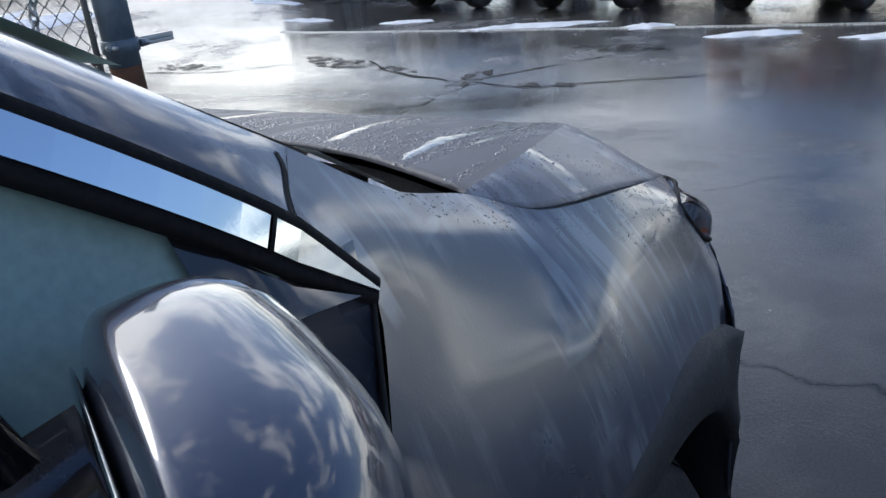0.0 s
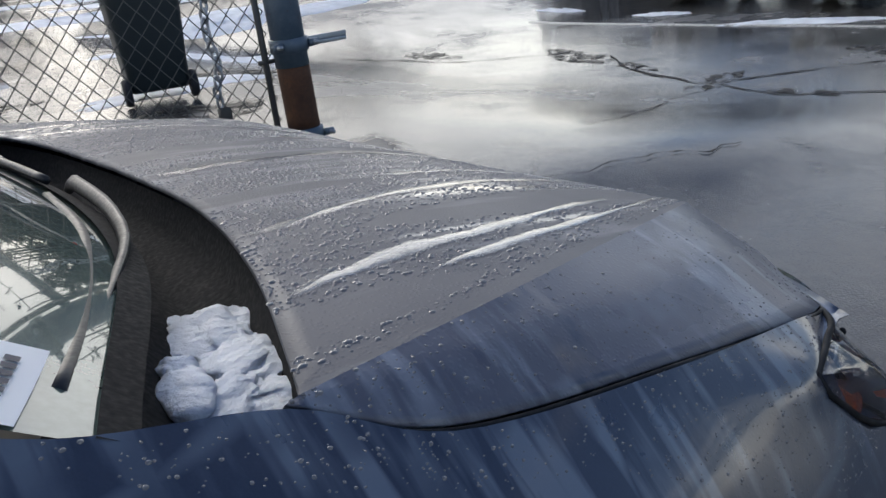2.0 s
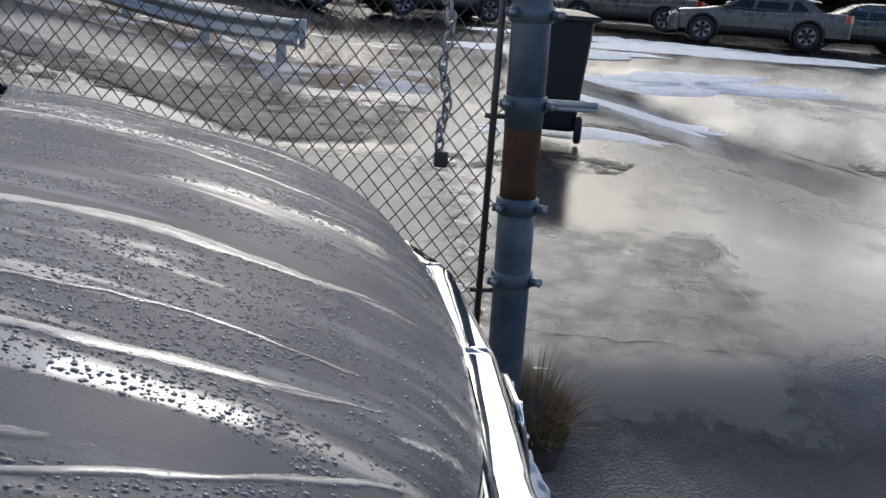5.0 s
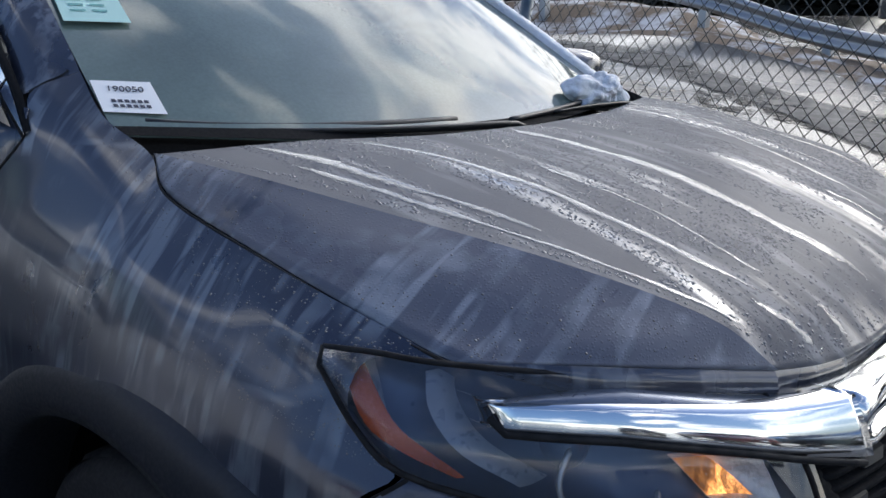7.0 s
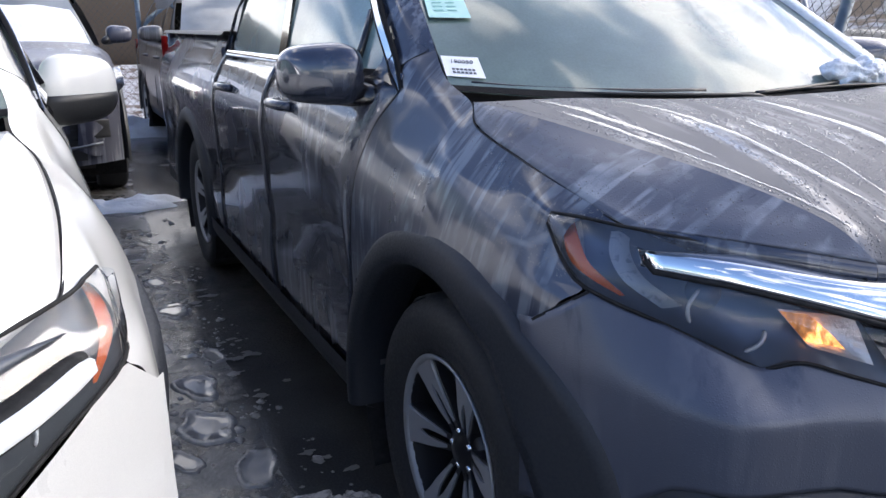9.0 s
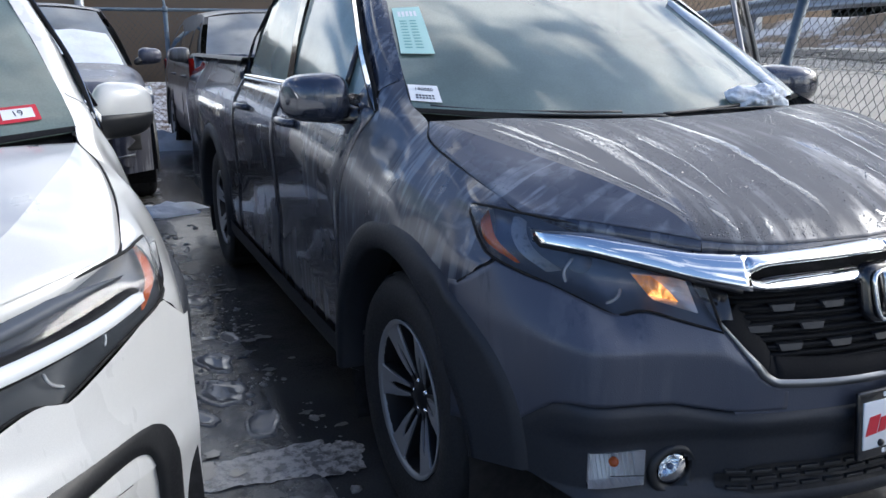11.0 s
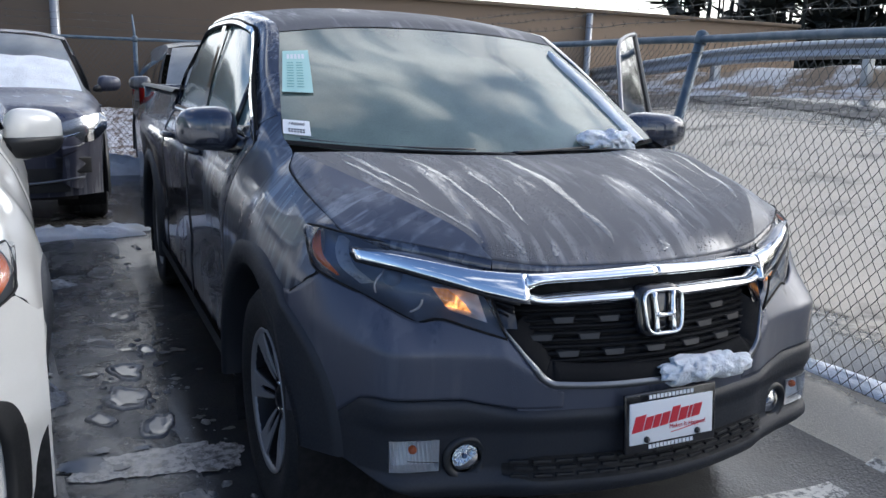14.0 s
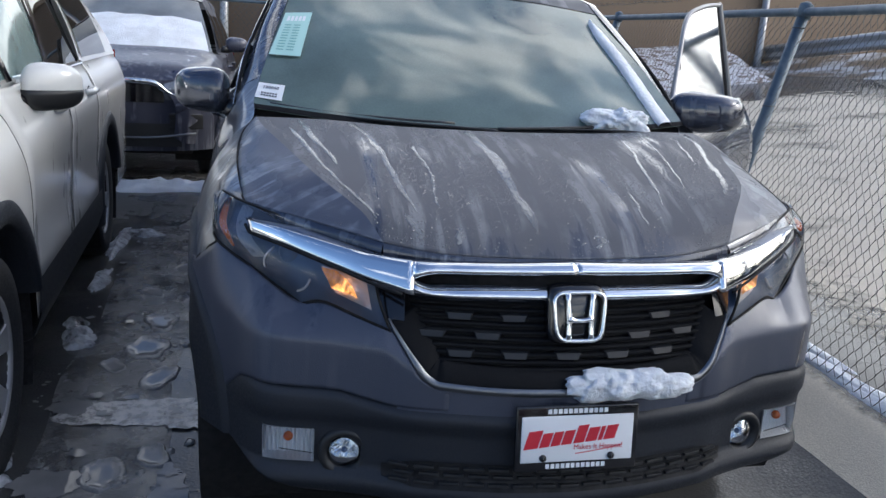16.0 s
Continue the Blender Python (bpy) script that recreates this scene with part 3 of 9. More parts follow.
ground_strip("dry_edge", ([(0.98, 0.98), (-0.6, 1.06), (-2.0, 1.12), (-4.0, 1.30), (-7.0, 1.55)], [(1.10, 1.48), (-0.5, 1.60), (-2.0, 1.72), (-4.0, 1.88), (-7.0, 2.10)]), SHOULDER, "dry asphalt along the foot of the chain-link fence, in the same sunlit tone", "pavement", 0.004, 60, 0.06)
ground_strip("gate_apron", ([(1.00, 1.25), (0.95, 1.9), (0.95, 2.6), (1.0, 3.5)], [(2.45, 1.0), (2.55, 1.8), (2.7, 2.6), (2.9, 3.4)]), APRON, "damp worn concrete apron inside the gate post", "apron", 0.005, 30, 0.10)
ground_strip("road_line", ([(9.0, -14), (9.3, 0), (9.9, 9)], [(9.12, -14), (9.42, 0), (10.02, 9)]), LINE, "worn pale line painted across the wet lot", "line", 0.012)


def snow_patch(name, x, y, rx, ry, h, seed, label, turn=0.0, n=44, mat=None):
    """A low, ragged heap of old snow."""
    bm = bmesh.new()
    c, s = math.cos(turn), math.sin(turn)
    rows = []
    for i in range(9):
        q = i / 8
        row = []
        for a in np.linspace(0, 2 * math.pi, n, endpoint=False):
            wob = 1 + 0.55 * noise.noise((math.cos(a) * 1.7 + seed, math.sin(a) * 1.7, seed * 0.7)) + 0.22 * noise.noise((math.cos(a) * 3.6 + seed, math.sin(a) * 3.6, 3.1)) + 0.10 * noise.noise((math.cos(a) * 9 + seed, math.sin(a) * 9, 3.1))
            px, py = rx * q * wob * math.cos(a), ry * q * wob * math.sin(a)
            wx, wy = x + px * c - py * s, y + px * s + py * c
            z = h * (1 - q ** 2.2) * (0.45 + 0.8 * abs(noise.noise((wx * 5, wy * 5, seed))) + 0.5 * noise.noise((wx * 22, wy * 22, seed))) if i < 8 else -0.01
            row.append((wx, wy, height(wx, wy) + z))
        rows.append(row + [row[0]])
    sheet(bm, rows)
    bmesh.ops.remove_doubles(bm, verts=bm.verts, dist=1e-5)
    bmesh.ops.recalc_face_normals(bm, faces=bm.faces)
    return tagged(part(name, bm, mat or SNOW), label, "snow")


# ---- chain-link fence along the lot, with its leaning posts ----
FENCE_A, FENCE_B = np.array([1.06, 1.42]), np.array([-9.4, 2.25])
LEAN = 0.24                        # metres outwards for a metre up


def chain_link(name, p0, p1, z0, z1, lean, label, cell=0.075, r=0.0019, out=(0, 1), ground=None):
    """Woven wire between two points: zigzag wires hooked into each other."""
    p0, p1 = np.array(p0, float), np.array(p1, float)
    length = float(np.linalg.norm(p1 - p0))
    way, o = (p1 - p0) / length, np.array(out, float)
    nw, nz = int(length / cell), int((z1 - z0) / (cell * 1.15))
    dz = (z1 - z0) / (2 * nz)
    verts, faces = [], []
    for i in range(nw):
        for side in (0, 1):
            ring = None
            for k in range(2 * nz + 1):
                odd = 0.5 if k % 2 else 0.0
                s = (i + (odd if side == 0 else 1.0 - odd)) * cell
                z = z0 + k * dz
                base = p0 + way * s
                gz = ground(*base) if ground else 0.0
                ln = lean * min(1.0, s / 2.2)
                sag = 0.012 * noise.noise((s * 1.3, z * 1.5, 4.0))
                q = base + o * (ln * z + sag + (0.0025 if side else -0.0025))
                c = len(verts)
                for ax, az in ((-r, -r), (r, -r), (0, r)):
                    verts.append((q[0] + way[0] * ax, q[1] + way[1] * ax, z + az + gz))
                if ring is not None:
                    for j in range(3):
                        faces.append((ring + j, ring + (j + 1) % 3, c + (j + 1) % 3, c + j))
                ring = c
    for i in range(nw):
        base = p0 + way * i * cell
        gz = ground(*base) if ground else 0.0
        tip = 0.040 + 0.020 * noise.noise((i * 0.7, 2.0, 1.0))
        for lean_in in (-0.012, 0.012):
            c = len(verts)
            for z, side in ((z1, 0.0), (z1 + tip, lean_in)):
                q = base + way * side + o * (lean * min(1.0, i * cell / 2.2) * z + 0.004)
                verts.extend([(q[0] + way[0] * ax, q[1] + way[1] * ax, z + gz + az) for ax, az in ((-r, -r), (r, -r), (0, r))])
            faces.extend([(c + j, c + (j + 1) % 3, c + 3 + (j + 1) % 3, c + 3 + j) for j in range(3)])
    me = bpy.data.meshes.new(name)
    me.from_pydata(verts, [], faces)
    me.materials.append(WIRE)
    return tagged(new(name, me), label, "fence mesh", kind="stuff")


def fence_run(p0, p1, posts, z_top, lean, out, label, ground, arms=()):
    root = thing("chain_link_fence", label, "fence", kind="structure")
    p0, p1, o = np.array(p0, float), np.array(p1, float), np.array(out, float)
    length = float(np.linalg.norm(p1 - p0))

    def at(u, z):
        b = p0 * (1 - u) + p1 * u
        q = b + o * lean * min(1.0, u * length / 2.2) * z
        return (q[0], q[1], z + ground(*b))
    for u in posts:
        bm = bmesh.new()
        tube(bm, [at(u, -0.05), at(u, z_top + 0.01)], 0.030, 14)
        part("fence_post", bm, POST, root)
        bm = bmesh.new()
        tube(bm, [at(u, z_top - 0.03), at(u, z_top + 0.035), at(u, z_top + 0.05)], [0.038, 0.036, 0.012], 14)
        part("post_cap", bm, POST, root)
        if u in arms:
            bm = bmesh.new()
            a = np.array(at(u, z_top + 0.03))
            b = a + np.array([o[0] * 0.30, o[1] * 0.30, 0.30])
            tube(bm, [a, (a * 0.5 + b * 0.5), b], [0.018, 0.016, 0.012], 8)
            part("barb_arm", bm, POST, root)
    bm = bmesh.new()
    tube(bm, [at(u, z_top) for u in np.linspace(0, 1, 30)], 0.022, 12)
    part("top_rail", bm, POST, root, "blue-grey painted tubular top rail")
    for u in posts:
        for z in (0.5, 1.0, 1.4):
            bm = bmesh.new()
            c = np.array(at(u, z))
            tube(bm, [c + (0.034 * math.cos(a), 0.034 * math.sin(a), 0) for a in np.linspace(0, 2 * math.pi, 9)], 0.0025, 5)
            part("wire_tie", bm, WIRE, root)
    if arms:
        for k in range(3):
            bm = bmesh.new()
            f = (0.1, 0.2, 0.29)[k]
            pts = [np.array(at(u, z_top + 0.03)) + np.array([o[0] * f, o[1] * f, f - 0.012 * math.sin(u * 40) ** 2]) for u in np.linspace(0, 1, 60)]
            tube(bm, pts, 0.0022, 5)
            for u in np.linspace(0.01, 0.99, 70):
                c = np.array(at(u, z_top + 0.03)) + np.array([o[0] * f, o[1] * f, f])
                tube(bm, [c + (-0.02, 0, -0.02), c + (0.02, 0, 0.02)], 0.0018, 4)
                tube(bm, [c + (0.0, 0.02, -0.02), c + (0, -0.02, 0.02)], 0.0018, 4)
            part("barbed_wire", bm, WIRE, root)
    return root


fence_run(FENCE_A, FENCE_B, [0.228, 0.50, 0.75, 1.0], 1.48, LEAN, (0.08, 1.0), "leaning chain-link fence with blue-grey painted posts and barbed wire", height, (0.75, 1.0))
chain_link("fence_mesh", FENCE_A, FENCE_B, 0.03, 1.475, LEAN, "weathered grey chain-link wire mesh", 0.060, 0.0018, (0.08, 1.0), height)
BACK_A, BACK_B = np.array([-9.3, -9.5]), np.array([-9.4, 2.3])
fence_run(BACK_A, BACK_B, [0.02, 0.26, 0.51, 0.763, 0.995], 1.69, 0.0, (-1.0, 0.0), "upright chain-link fence with blue-grey posts in front of a building", height, (0.02, 0.26, 0.51, 0.763, 0.995))
chain_link("fence_mesh", BACK_A, BACK_B, 0.03, 1.67, 0.0, "weathered grey chain-link wire mesh", 0.075, 0.0019, (-1.0, 0.0), height)


# ---- building behind the lot ----
def building():
    root = thing("building", "long tan stucco building with white downpipes and a thin coping", "building", kind="structure")
    bm = bmesh.new()
    box(bm, -13.4, -5.2, -0.1, -12.9, 15.4, 2.92)
    part("wall", bm, WALL, root)
    bm = bmesh.new()
    box(bm, -13.5, -5.3, 2.92, -12.84, 15.45, 3.00, 0.015)
    part("coping", bm, WALL, root)
    for y in (-1.45, 9.1):
        bm = bmesh.new()
        tube(bm, [(-12.82, y, 0.0), (-12.82, y, 2.90)], 0.075, 12)
        part("downpipe", bm, SILVER_PAINT, root, "pale grey metal downpipe")
    bm = bmesh.new()
    box(bm, -12.9, -5.2, -0.1, -12.78, 15.3, 0.35, 0.015)
    part("plinth", bm, STONE, root, "grey stone plinth")
    return root


building()


def leaf_bank():
    """A slope of dead leaves and thin snow between the back fence and the wall."""
    bm = bmesh.new()
    rows = []
    for y in np.arange(-7.0, 8.01, 0.25):
        rows.append([(x, y, height(x, y) - 0.02 + rise + (0.05 * noise.noise((x * 2.1, y * 2.1, 3)) if rise else 0.0)) for x, rise in ((-10.4, 0.0), (-10.8, 0.10), (-11.3, 0.24), (-11.8, 0.40), (-12.3, 0.54), (-12.80, 0.66))])
    sheet(bm, rows)
    return tagged(part("leaf_bank", bm, LITTER), "bank of dead leaves speckled with thin snow below the wall", "bank", kind="structure")


leaf_bank()


def far_wood():
    """Bare trunks and dark pines beyond the road, too many to count."""
    rnd = random.Random(9)
    verts, faces = [], []

    def stick(x, y, z, h, r, lean):
        c = len(verts)
        for u, q in ((0, 1.0), (0.5, 0.7), (1, 0.25)):
            for k in range(5):
                a = 2 * math.pi * k / 5
                verts.append((x + lean[0] * u + r * q * math.cos(a), y + lean[1] * u + r * q * math.sin(a), z + h * u))
        for lev in (0, 1):
            for k in range(5):
                faces.append((c + lev * 5 + k, c + lev * 5 + (k + 1) % 5, c + lev * 5 + 5 + (k + 1) % 5, c + lev * 5 + 5 + k))

    def tuft(x, y, z, r):
        for _ in range(9):
            c = len(verts)
            a, e, s = rnd.random() * 6.283, rnd.uniform(-0.5, 0.7), r * rnd.uniform(0.5, 1.1)
            d = Vector((math.cos(a) * math.cos(e), math.sin(a) * math.cos(e), math.sin(e)))
            w = Vector((-math.sin(a), math.cos(a), rnd.uniform(-0.6, 0.6))) * s * 0.22
            b = Vector((x, y, z))
            verts.extend([b - w, b + w, b + d * s + w * 0.4, b + d * s - w * 0.4])
            faces.append((c, c + 1, c + 2, c + 3))
    for i in range(300):
        ang = rnd.uniform(54, 142)
        dist = rnd.uniform(44, 66)
        x, y = dist * math.cos(radians(ang)) + 2, dist * math.sin(radians(ang))
        z, h = height(x, y) - 0.1, rnd.uniform(6, 12)
        stick(x, y, z, h, rnd.uniform(0.09, 0.2), (rnd.uniform(-0.4, 0.4), rnd.uniform(-0.4, 0.4)))
        for k in range(14):
            u = rnd.uniform(0.05, 1.0) if i % 2 else rnd.uniform(0.0, 0.22)
            tuft(x + rnd.uniform(-0.5, 0.5), y + rnd.uniform(-0.5, 0.5), z + h * u, 2.2 * (1.15 - u))
    me = bpy.data.meshes.new("far_wood")
    me.from_pydata(verts, [], faces)
    me.materials.append(PINE)
    return tagged(new("far_wood", me), "dark wood of pines and bare trunks beyond the road", "trees", kind="stuff")


PINE = plain("dark_pine", (0.030, 0.032, 0.024), 0.9, vary=0.45, scale=2.0, bump=0.0)
far_wood()


# ---- the gate post, its chain and the bar beside it ----
def gate_post():
    x, y = 1.128, 1.392
    root = thing("gate_post", "thick blue-painted steel gate post with a rusted band", "post")
    z0 = height(x, y)

    def ax(z):
        return (x - 0.030 * (z - 0.9), y - 0.020 * (z - 0.9), z)
    for nm, a, b, mat, lab in (("post_shaft", -0.05, 0.862, POST, ""), ("rust_band", 0.862, 1.075, RUST, "bare rusted steel"), ("post_shaft", 1.075, 2.3, POST, "")):
        bm = bmesh.new()
        tube(bm, [ax(q) for q in np.linspace(a, b, 6)], 0.058 if nm == "post_shaft" else 0.0565, 28)
        part(nm, bm, mat, root, lab)
    for z in (0.60, 0.835, 1.145, 1.40, 1.75):
        bm = bmesh.new()
        tube(bm, [ax(z - 0.024), ax(z - 0.022), ax(z + 0.022), ax(z + 0.024)], [0.058, 0.066, 0.066, 0.058], 28)
        c = Vector(ax(z))
        for s in (-1, 1):
            tube(bm, [c + Vector((0.05 * s, -0.048, 0)), c + Vector((0.085 * s, -0.048, 0))], [0.014, 0.012], 8)
        part("clamp", bm, POST, root)
        for s in (-1, 1):
            bm = bmesh.new()
            tube(bm, [c + Vector((0.070 * s, -0.075, 0)), c + Vector((0.070 * s, -0.020, 0))], 0.009, 6)
            part("bolt", bm, GALV, root)
    bm = bmesh.new()
    c = ax(1.15)
    box(bm, c[0] + 0.03, c[1] - 0.030, 1.132, c[0] + 0.215, c[1] + 0.03, 1.146, 0.003)
    box(bm, c[0] + 0.03, c[1] - 0.030, 1.146, c[0] + 0.215, c[1] - 0.024, 1.164, 0.002)
    part("latch_arm", bm, GALV, root, "galvanised latch arm")
    bm = bmesh.new()
    tube(bm, [(x - 0.085, y + 0.02, 0.14), (x - 0.105, y + 0.01, 2.2)], 0.011, 10)
    part("tension_bar", bm, WIRE, root, "thin dark tension bar")
    for z in (0.55, 1.10, 1.5):
        bm = bmesh.new()
        tube(bm, [(x - 0.12, y + 0.015, z), (x - 0.02, y + 0.015, z)], 0.008, 8)
        part("bar_bracket", bm, WIRE, root)
    return root


gate_post()


def chain():
    """Links of a chain that hangs down the fence."""
    root = thing("chain", "galvanised chain hanging from the gate mesh", "chain")
    top, bot = Vector((0.876, 1.455, 1.62)), Vector((0.896, 1.500, 0.99))
    n = 21
    for i in range(n):
        c = top.lerp(bot, i / (n - 1)) + Vector((0.010 * math.sin(i * 0.9), 0.006 * math.cos(i * 1.3), 0))
        turn = Matrix.Rotation(radians(90 * (i % 2) + 25), 4, "Z")
        bm = bmesh.new()
        pts = []
        for a in np.linspace(0, 2 * math.pi, 16, endpoint=False):
            pts.append(c + turn @ Vector((0.013 * math.cos(a), 0, 0.023 * math.copysign(abs(math.sin(a)) ** 0.8, math.sin(a)))))
        loop_tube(bm, pts, 0.0052, 6)
        part("link", bm, GALV, root)
    bm = bmesh.new()
    box(bm, -0.022, -0.012, -0.05, 0.022, 0.012, 0.0, 0.006, Matrix.Translation(bot + Vector((0, 0, -0.02))))
    part("padlock", bm, WIRE, root, "dark padlock")
    return root


def loop_tube(bm, pts, r, n=8):
    tube(bm, list(pts) + [pts[0], pts[1]], r, n, cap=False)


chain()


# ---- wheeled bin ----
def wheelie_bin(m):
    root = thing("wheelie_bin", "dark green-black wheeled rubbish bin with a closed lid", "bin", at=m)
    bm = bmesh.new()
    rows = []
    for z, sx, sy in ((0.10, 0.23, 0.26), (0.14, 0.245, 0.275), (0.55, 0.275, 0.31), (0.96, 0.305, 0.345), (1.0, 0.31, 0.35)):
        row = []
        for a in np.linspace(0, 2 * math.pi, 32, endpoint=False):
            f = lambda q: math.copysign(abs(q) ** 0.22, q)
            row.append((sx * f(math.cos(a)), sy * f(math.sin(a)), z))
        rows.append(row + [row[0]])
    rows.insert(0, [(0, 0, 0.10)] * 33)
    sheet(bm, rows)
    bmesh.ops.remove_doubles(bm, verts=bm.verts, dist=1e-5)
    part("body", bm, BIN_PLASTIC, root)
    bm = bmesh.new()
    box(bm, -0.33, -0.37, 0.985, 0.33, 0.37, 1.03, 0.015)
    part("rim", bm, BIN_PLASTIC, root)
    bm = bmesh.new()
    sheet(bm, [[(x, y, 1.03 + 0.055 * (1 - (abs(x) / 0.35) ** 3) * (1 - (abs(y) / 0.39) ** 3)) for y in np.linspace(-0.39, 0.39, 12)] for x in np.linspace(-0.35, 0.35, 12)])
    sheet(bm, [[(x, -0.39, 1.03), (x, -0.395, 0.995)] for x in np.linspace(-0.35, 0.35, 4)])
    part("lid", bm, BIN_PLASTIC, root, "slightly domed lid")
    bm = bmesh.new()
    tube(bm, [(-0.25, 0.42, 1.0), (0.25, 0.42, 1.0)], 0.016, 10)
    part("handle", bm, BIN_PLASTIC, root)
    for s in (-1, 1):
        bm = bmesh.new()
        lathe(bm, [(0.03, -0.03), (0.10, -0.03), (0.115, -0.015), (0.115, 0.015), (0.10, 0.03), (0.03, 0.03)], 24, "x")
        bmesh.ops.translate(bm, vec=(s * 0.27, -0.22, 0.115), verts=bm.verts)
        part("wheel", bm, RUBBER, root)
    bm = bmesh.new()
    tube(bm, [(-0.28, -0.22, 0.115), (0.28, -0.22, 0.115)], 0.012, 8)
    part("axle", bm, WIRE, root)
    return root


wheelie_bin(pose(2.30, 5.95, height(2.3, 5.95), 0, 0, -14))


# ---- guard rail on the ramp ----
RAIL = cat([(0.00, 9.05, 1.06), (-1.25, 9.9, 1.13), (-2.6, 10.3, 1.38), (-5.2, 10.5, 2.02), (-9.0, 10.2, 2.04), (-12.2, 9.5, 1.67), (-14.6, 8.9, 1.40)], 60)


def guard_rail():
    root = thing("guard_rail", "galvanised corrugated guard rail on short posts", "guard rail", kind="structure")
    bm = bmesh.new()
    secs = []
    for i, p in enumerate(RAIL):
        d = RAIL[min(59, i + 1)] - RAIL[max(0, i - 1)]
        d = d / np.linalg.norm(d)
        o = np.array([d[1], -d[0], 0.0])
        o = o if o[1] < 0 else -o
        secs.append([p + o * q + (0, 0, z) for z, q in ((-0.155, 0.0), (-0.15, 0.02), (-0.115, 0.075), (-0.075, 0.08), (-0.03, 0.02), (0.0, 0.012), (0.03, 0.02), (0.075, 0.08), (0.115, 0.075), (0.15, 0.02), (0.155, 0.0))])
    sheet(bm, secs)
    thick(part("beam", bm, GALV, root, "corrugated galvanised beam"), 0.004)
    bm = bmesh.new()
    e = RAIL[0]
    box(bm, e[0] - 0.02, e[1] - 0.10, e[2] - 0.17, e[0] + 0.05, e[1] + 0.06, e[2] + 0.17, 0.01)
    part("end_shoe", bm, GALV, root)
    for i in (2, 10, 18, 26, 34, 42, 50, 58):
        p = RAIL[i]
        bm = bmesh.new()
        g = height(p[0], p[1])
        box(bm, p[0] - 0.06, p[1] - 0.01, min(g, p[2] - 0.55) - 0.1, p[0] + 0.06, p[1] + 0.15, p[2] + 0.12, 0.008)
        part("post", bm, GALV, root)
    return root


guard_rail()

from mathutils.bvhtree import BVHTree

# ---- the grey pickup ----
HOOD_HALF = [
    # rear edge, then forward, each from the centre line out to the crease
    [(0.062, 0.0, 1.168), (0.045, 0.30, 1.172), (-0.012, 0.55, 1.179), (-0.086, 0.755, 1.173)],
    [(0.20, 0.0, 1.155), (0.185, 0.29, 1.158), (0.150, 0.50, 1.166), (0.100, 0.725, 1.158)],
    [(0.40, 0.0, 1.118), (0.385, 0.27, 1.121), (0.348, 0.46, 1.131), (0.300, 0.662, 1.125)],
    [(0.60, 0.0, 1.052), (0.585, 0.25, 1.057), (0.550, 0.42, 1.073), (0.500, 0.598, 1.090)],
    [(0.71, 0.0, 0.996), (0.700, 0.24, 1.002), (0.680, 0.37, 1.014), (0.645, 0.500, 1.030)],
    [(0.772, 0.0, 0.945), (0.760, 0.24, 0.950), (0.740, 0.36, 0.958), (0.712, 0.452, 0.970)],
]
HOOD_SIDE = [
    [(-0.086, 0.755, 1.173), (-0.092, 0.756, 1.1725), (-0.098, 0.757, 1.172)],
    [(0.100, 0.725, 1.158), (0.055, 0.764, 1.147), (-0.004, 0.793, 1.129)],
    [(0.300, 0.662, 1.125), (0.262, 0.736, 1.107), (0.210, 0.800, 1.084)],
    [(0.500, 0.598, 1.090), (0.445, 0.700, 1.069), (0.370, 0.790, 1.045)],
    [(0.645, 0.500, 1.030), (0.566, 0.645, 1.029), (0.450, 0.781, 1.026)],
    [(0.712, 0.452, 0.970), (0.618, 0.612, 0.998), (0.483, 0.772, 1.017)],
]
FENDER = [
    [(-0.320, 0.746, 1.280), (-0.376, 0.803, 1.246), (-0.343, 0.831, 1.184), (-0.410, 0.883, 1.080), (-0.460, 0.925, 0.900), (-0.500, 0.917, 0.545)],
    [(-0.222, 0.763, 1.216), (-0.240, 0.805, 1.180), (-0.268, 0.842, 1.122), (-0.315, 0.893, 1.030), (-0.360, 0.925, 0.900), (-0.400, 0.926, 0.718)],
    [(-0.098, 0.763, 1.172), (-0.110, 0.812, 1.134), (-0.130, 0.852, 1.080), (-0.160, 0.890, 1.015), (-0.195, 0.918, 0.930), (-0.220, 0.930, 0.852)],
    [(-0.004, 0.799, 1.127), (0.000, 0.834, 1.090), (0.000, 0.870, 1.050), (0.000, 0.898, 1.000), (0.000, 0.918, 0.950), (0.000, 0.932, 0.900)],
    [(0.210, 0.806, 1.082), (0.210, 0.832, 1.052), (0.208, 0.862, 1.010), (0.205, 0.890, 0.960), (0.205, 0.910, 0.905), (0.205, 0.925, 0.859)],
    [(0.400, 0.790, 1.039), (0.350, 0.836, 1.021), (0.352, 0.852, 0.985), (0.356, 0.876, 0.935), (0.356, 0.898, 0.880), (0.355, 0.913, 0.765)],
    [(0.482, 0.777, 1.014), (0.405, 0.818, 1.012), (0.402, 0.848, 0.960), (0.470, 0.848, 0.915), (0.432, 0.880, 0.870), (0.403, 0.905, 0.732)],
]


NOSE = cat([(0.0, 0.900), (0.14, 0.890), (0.26, 0.868), (0.38, 0.838), (0.46, 0.803), (0.54, 0.775), (0.61, 0.755), (0.70, 0.733), (0.745, 0.705), (0.78, 0.655), (0.81, 0.600), (0.85, 0.530), (0.885, 0.460), (0.914, 0.390)], 140)


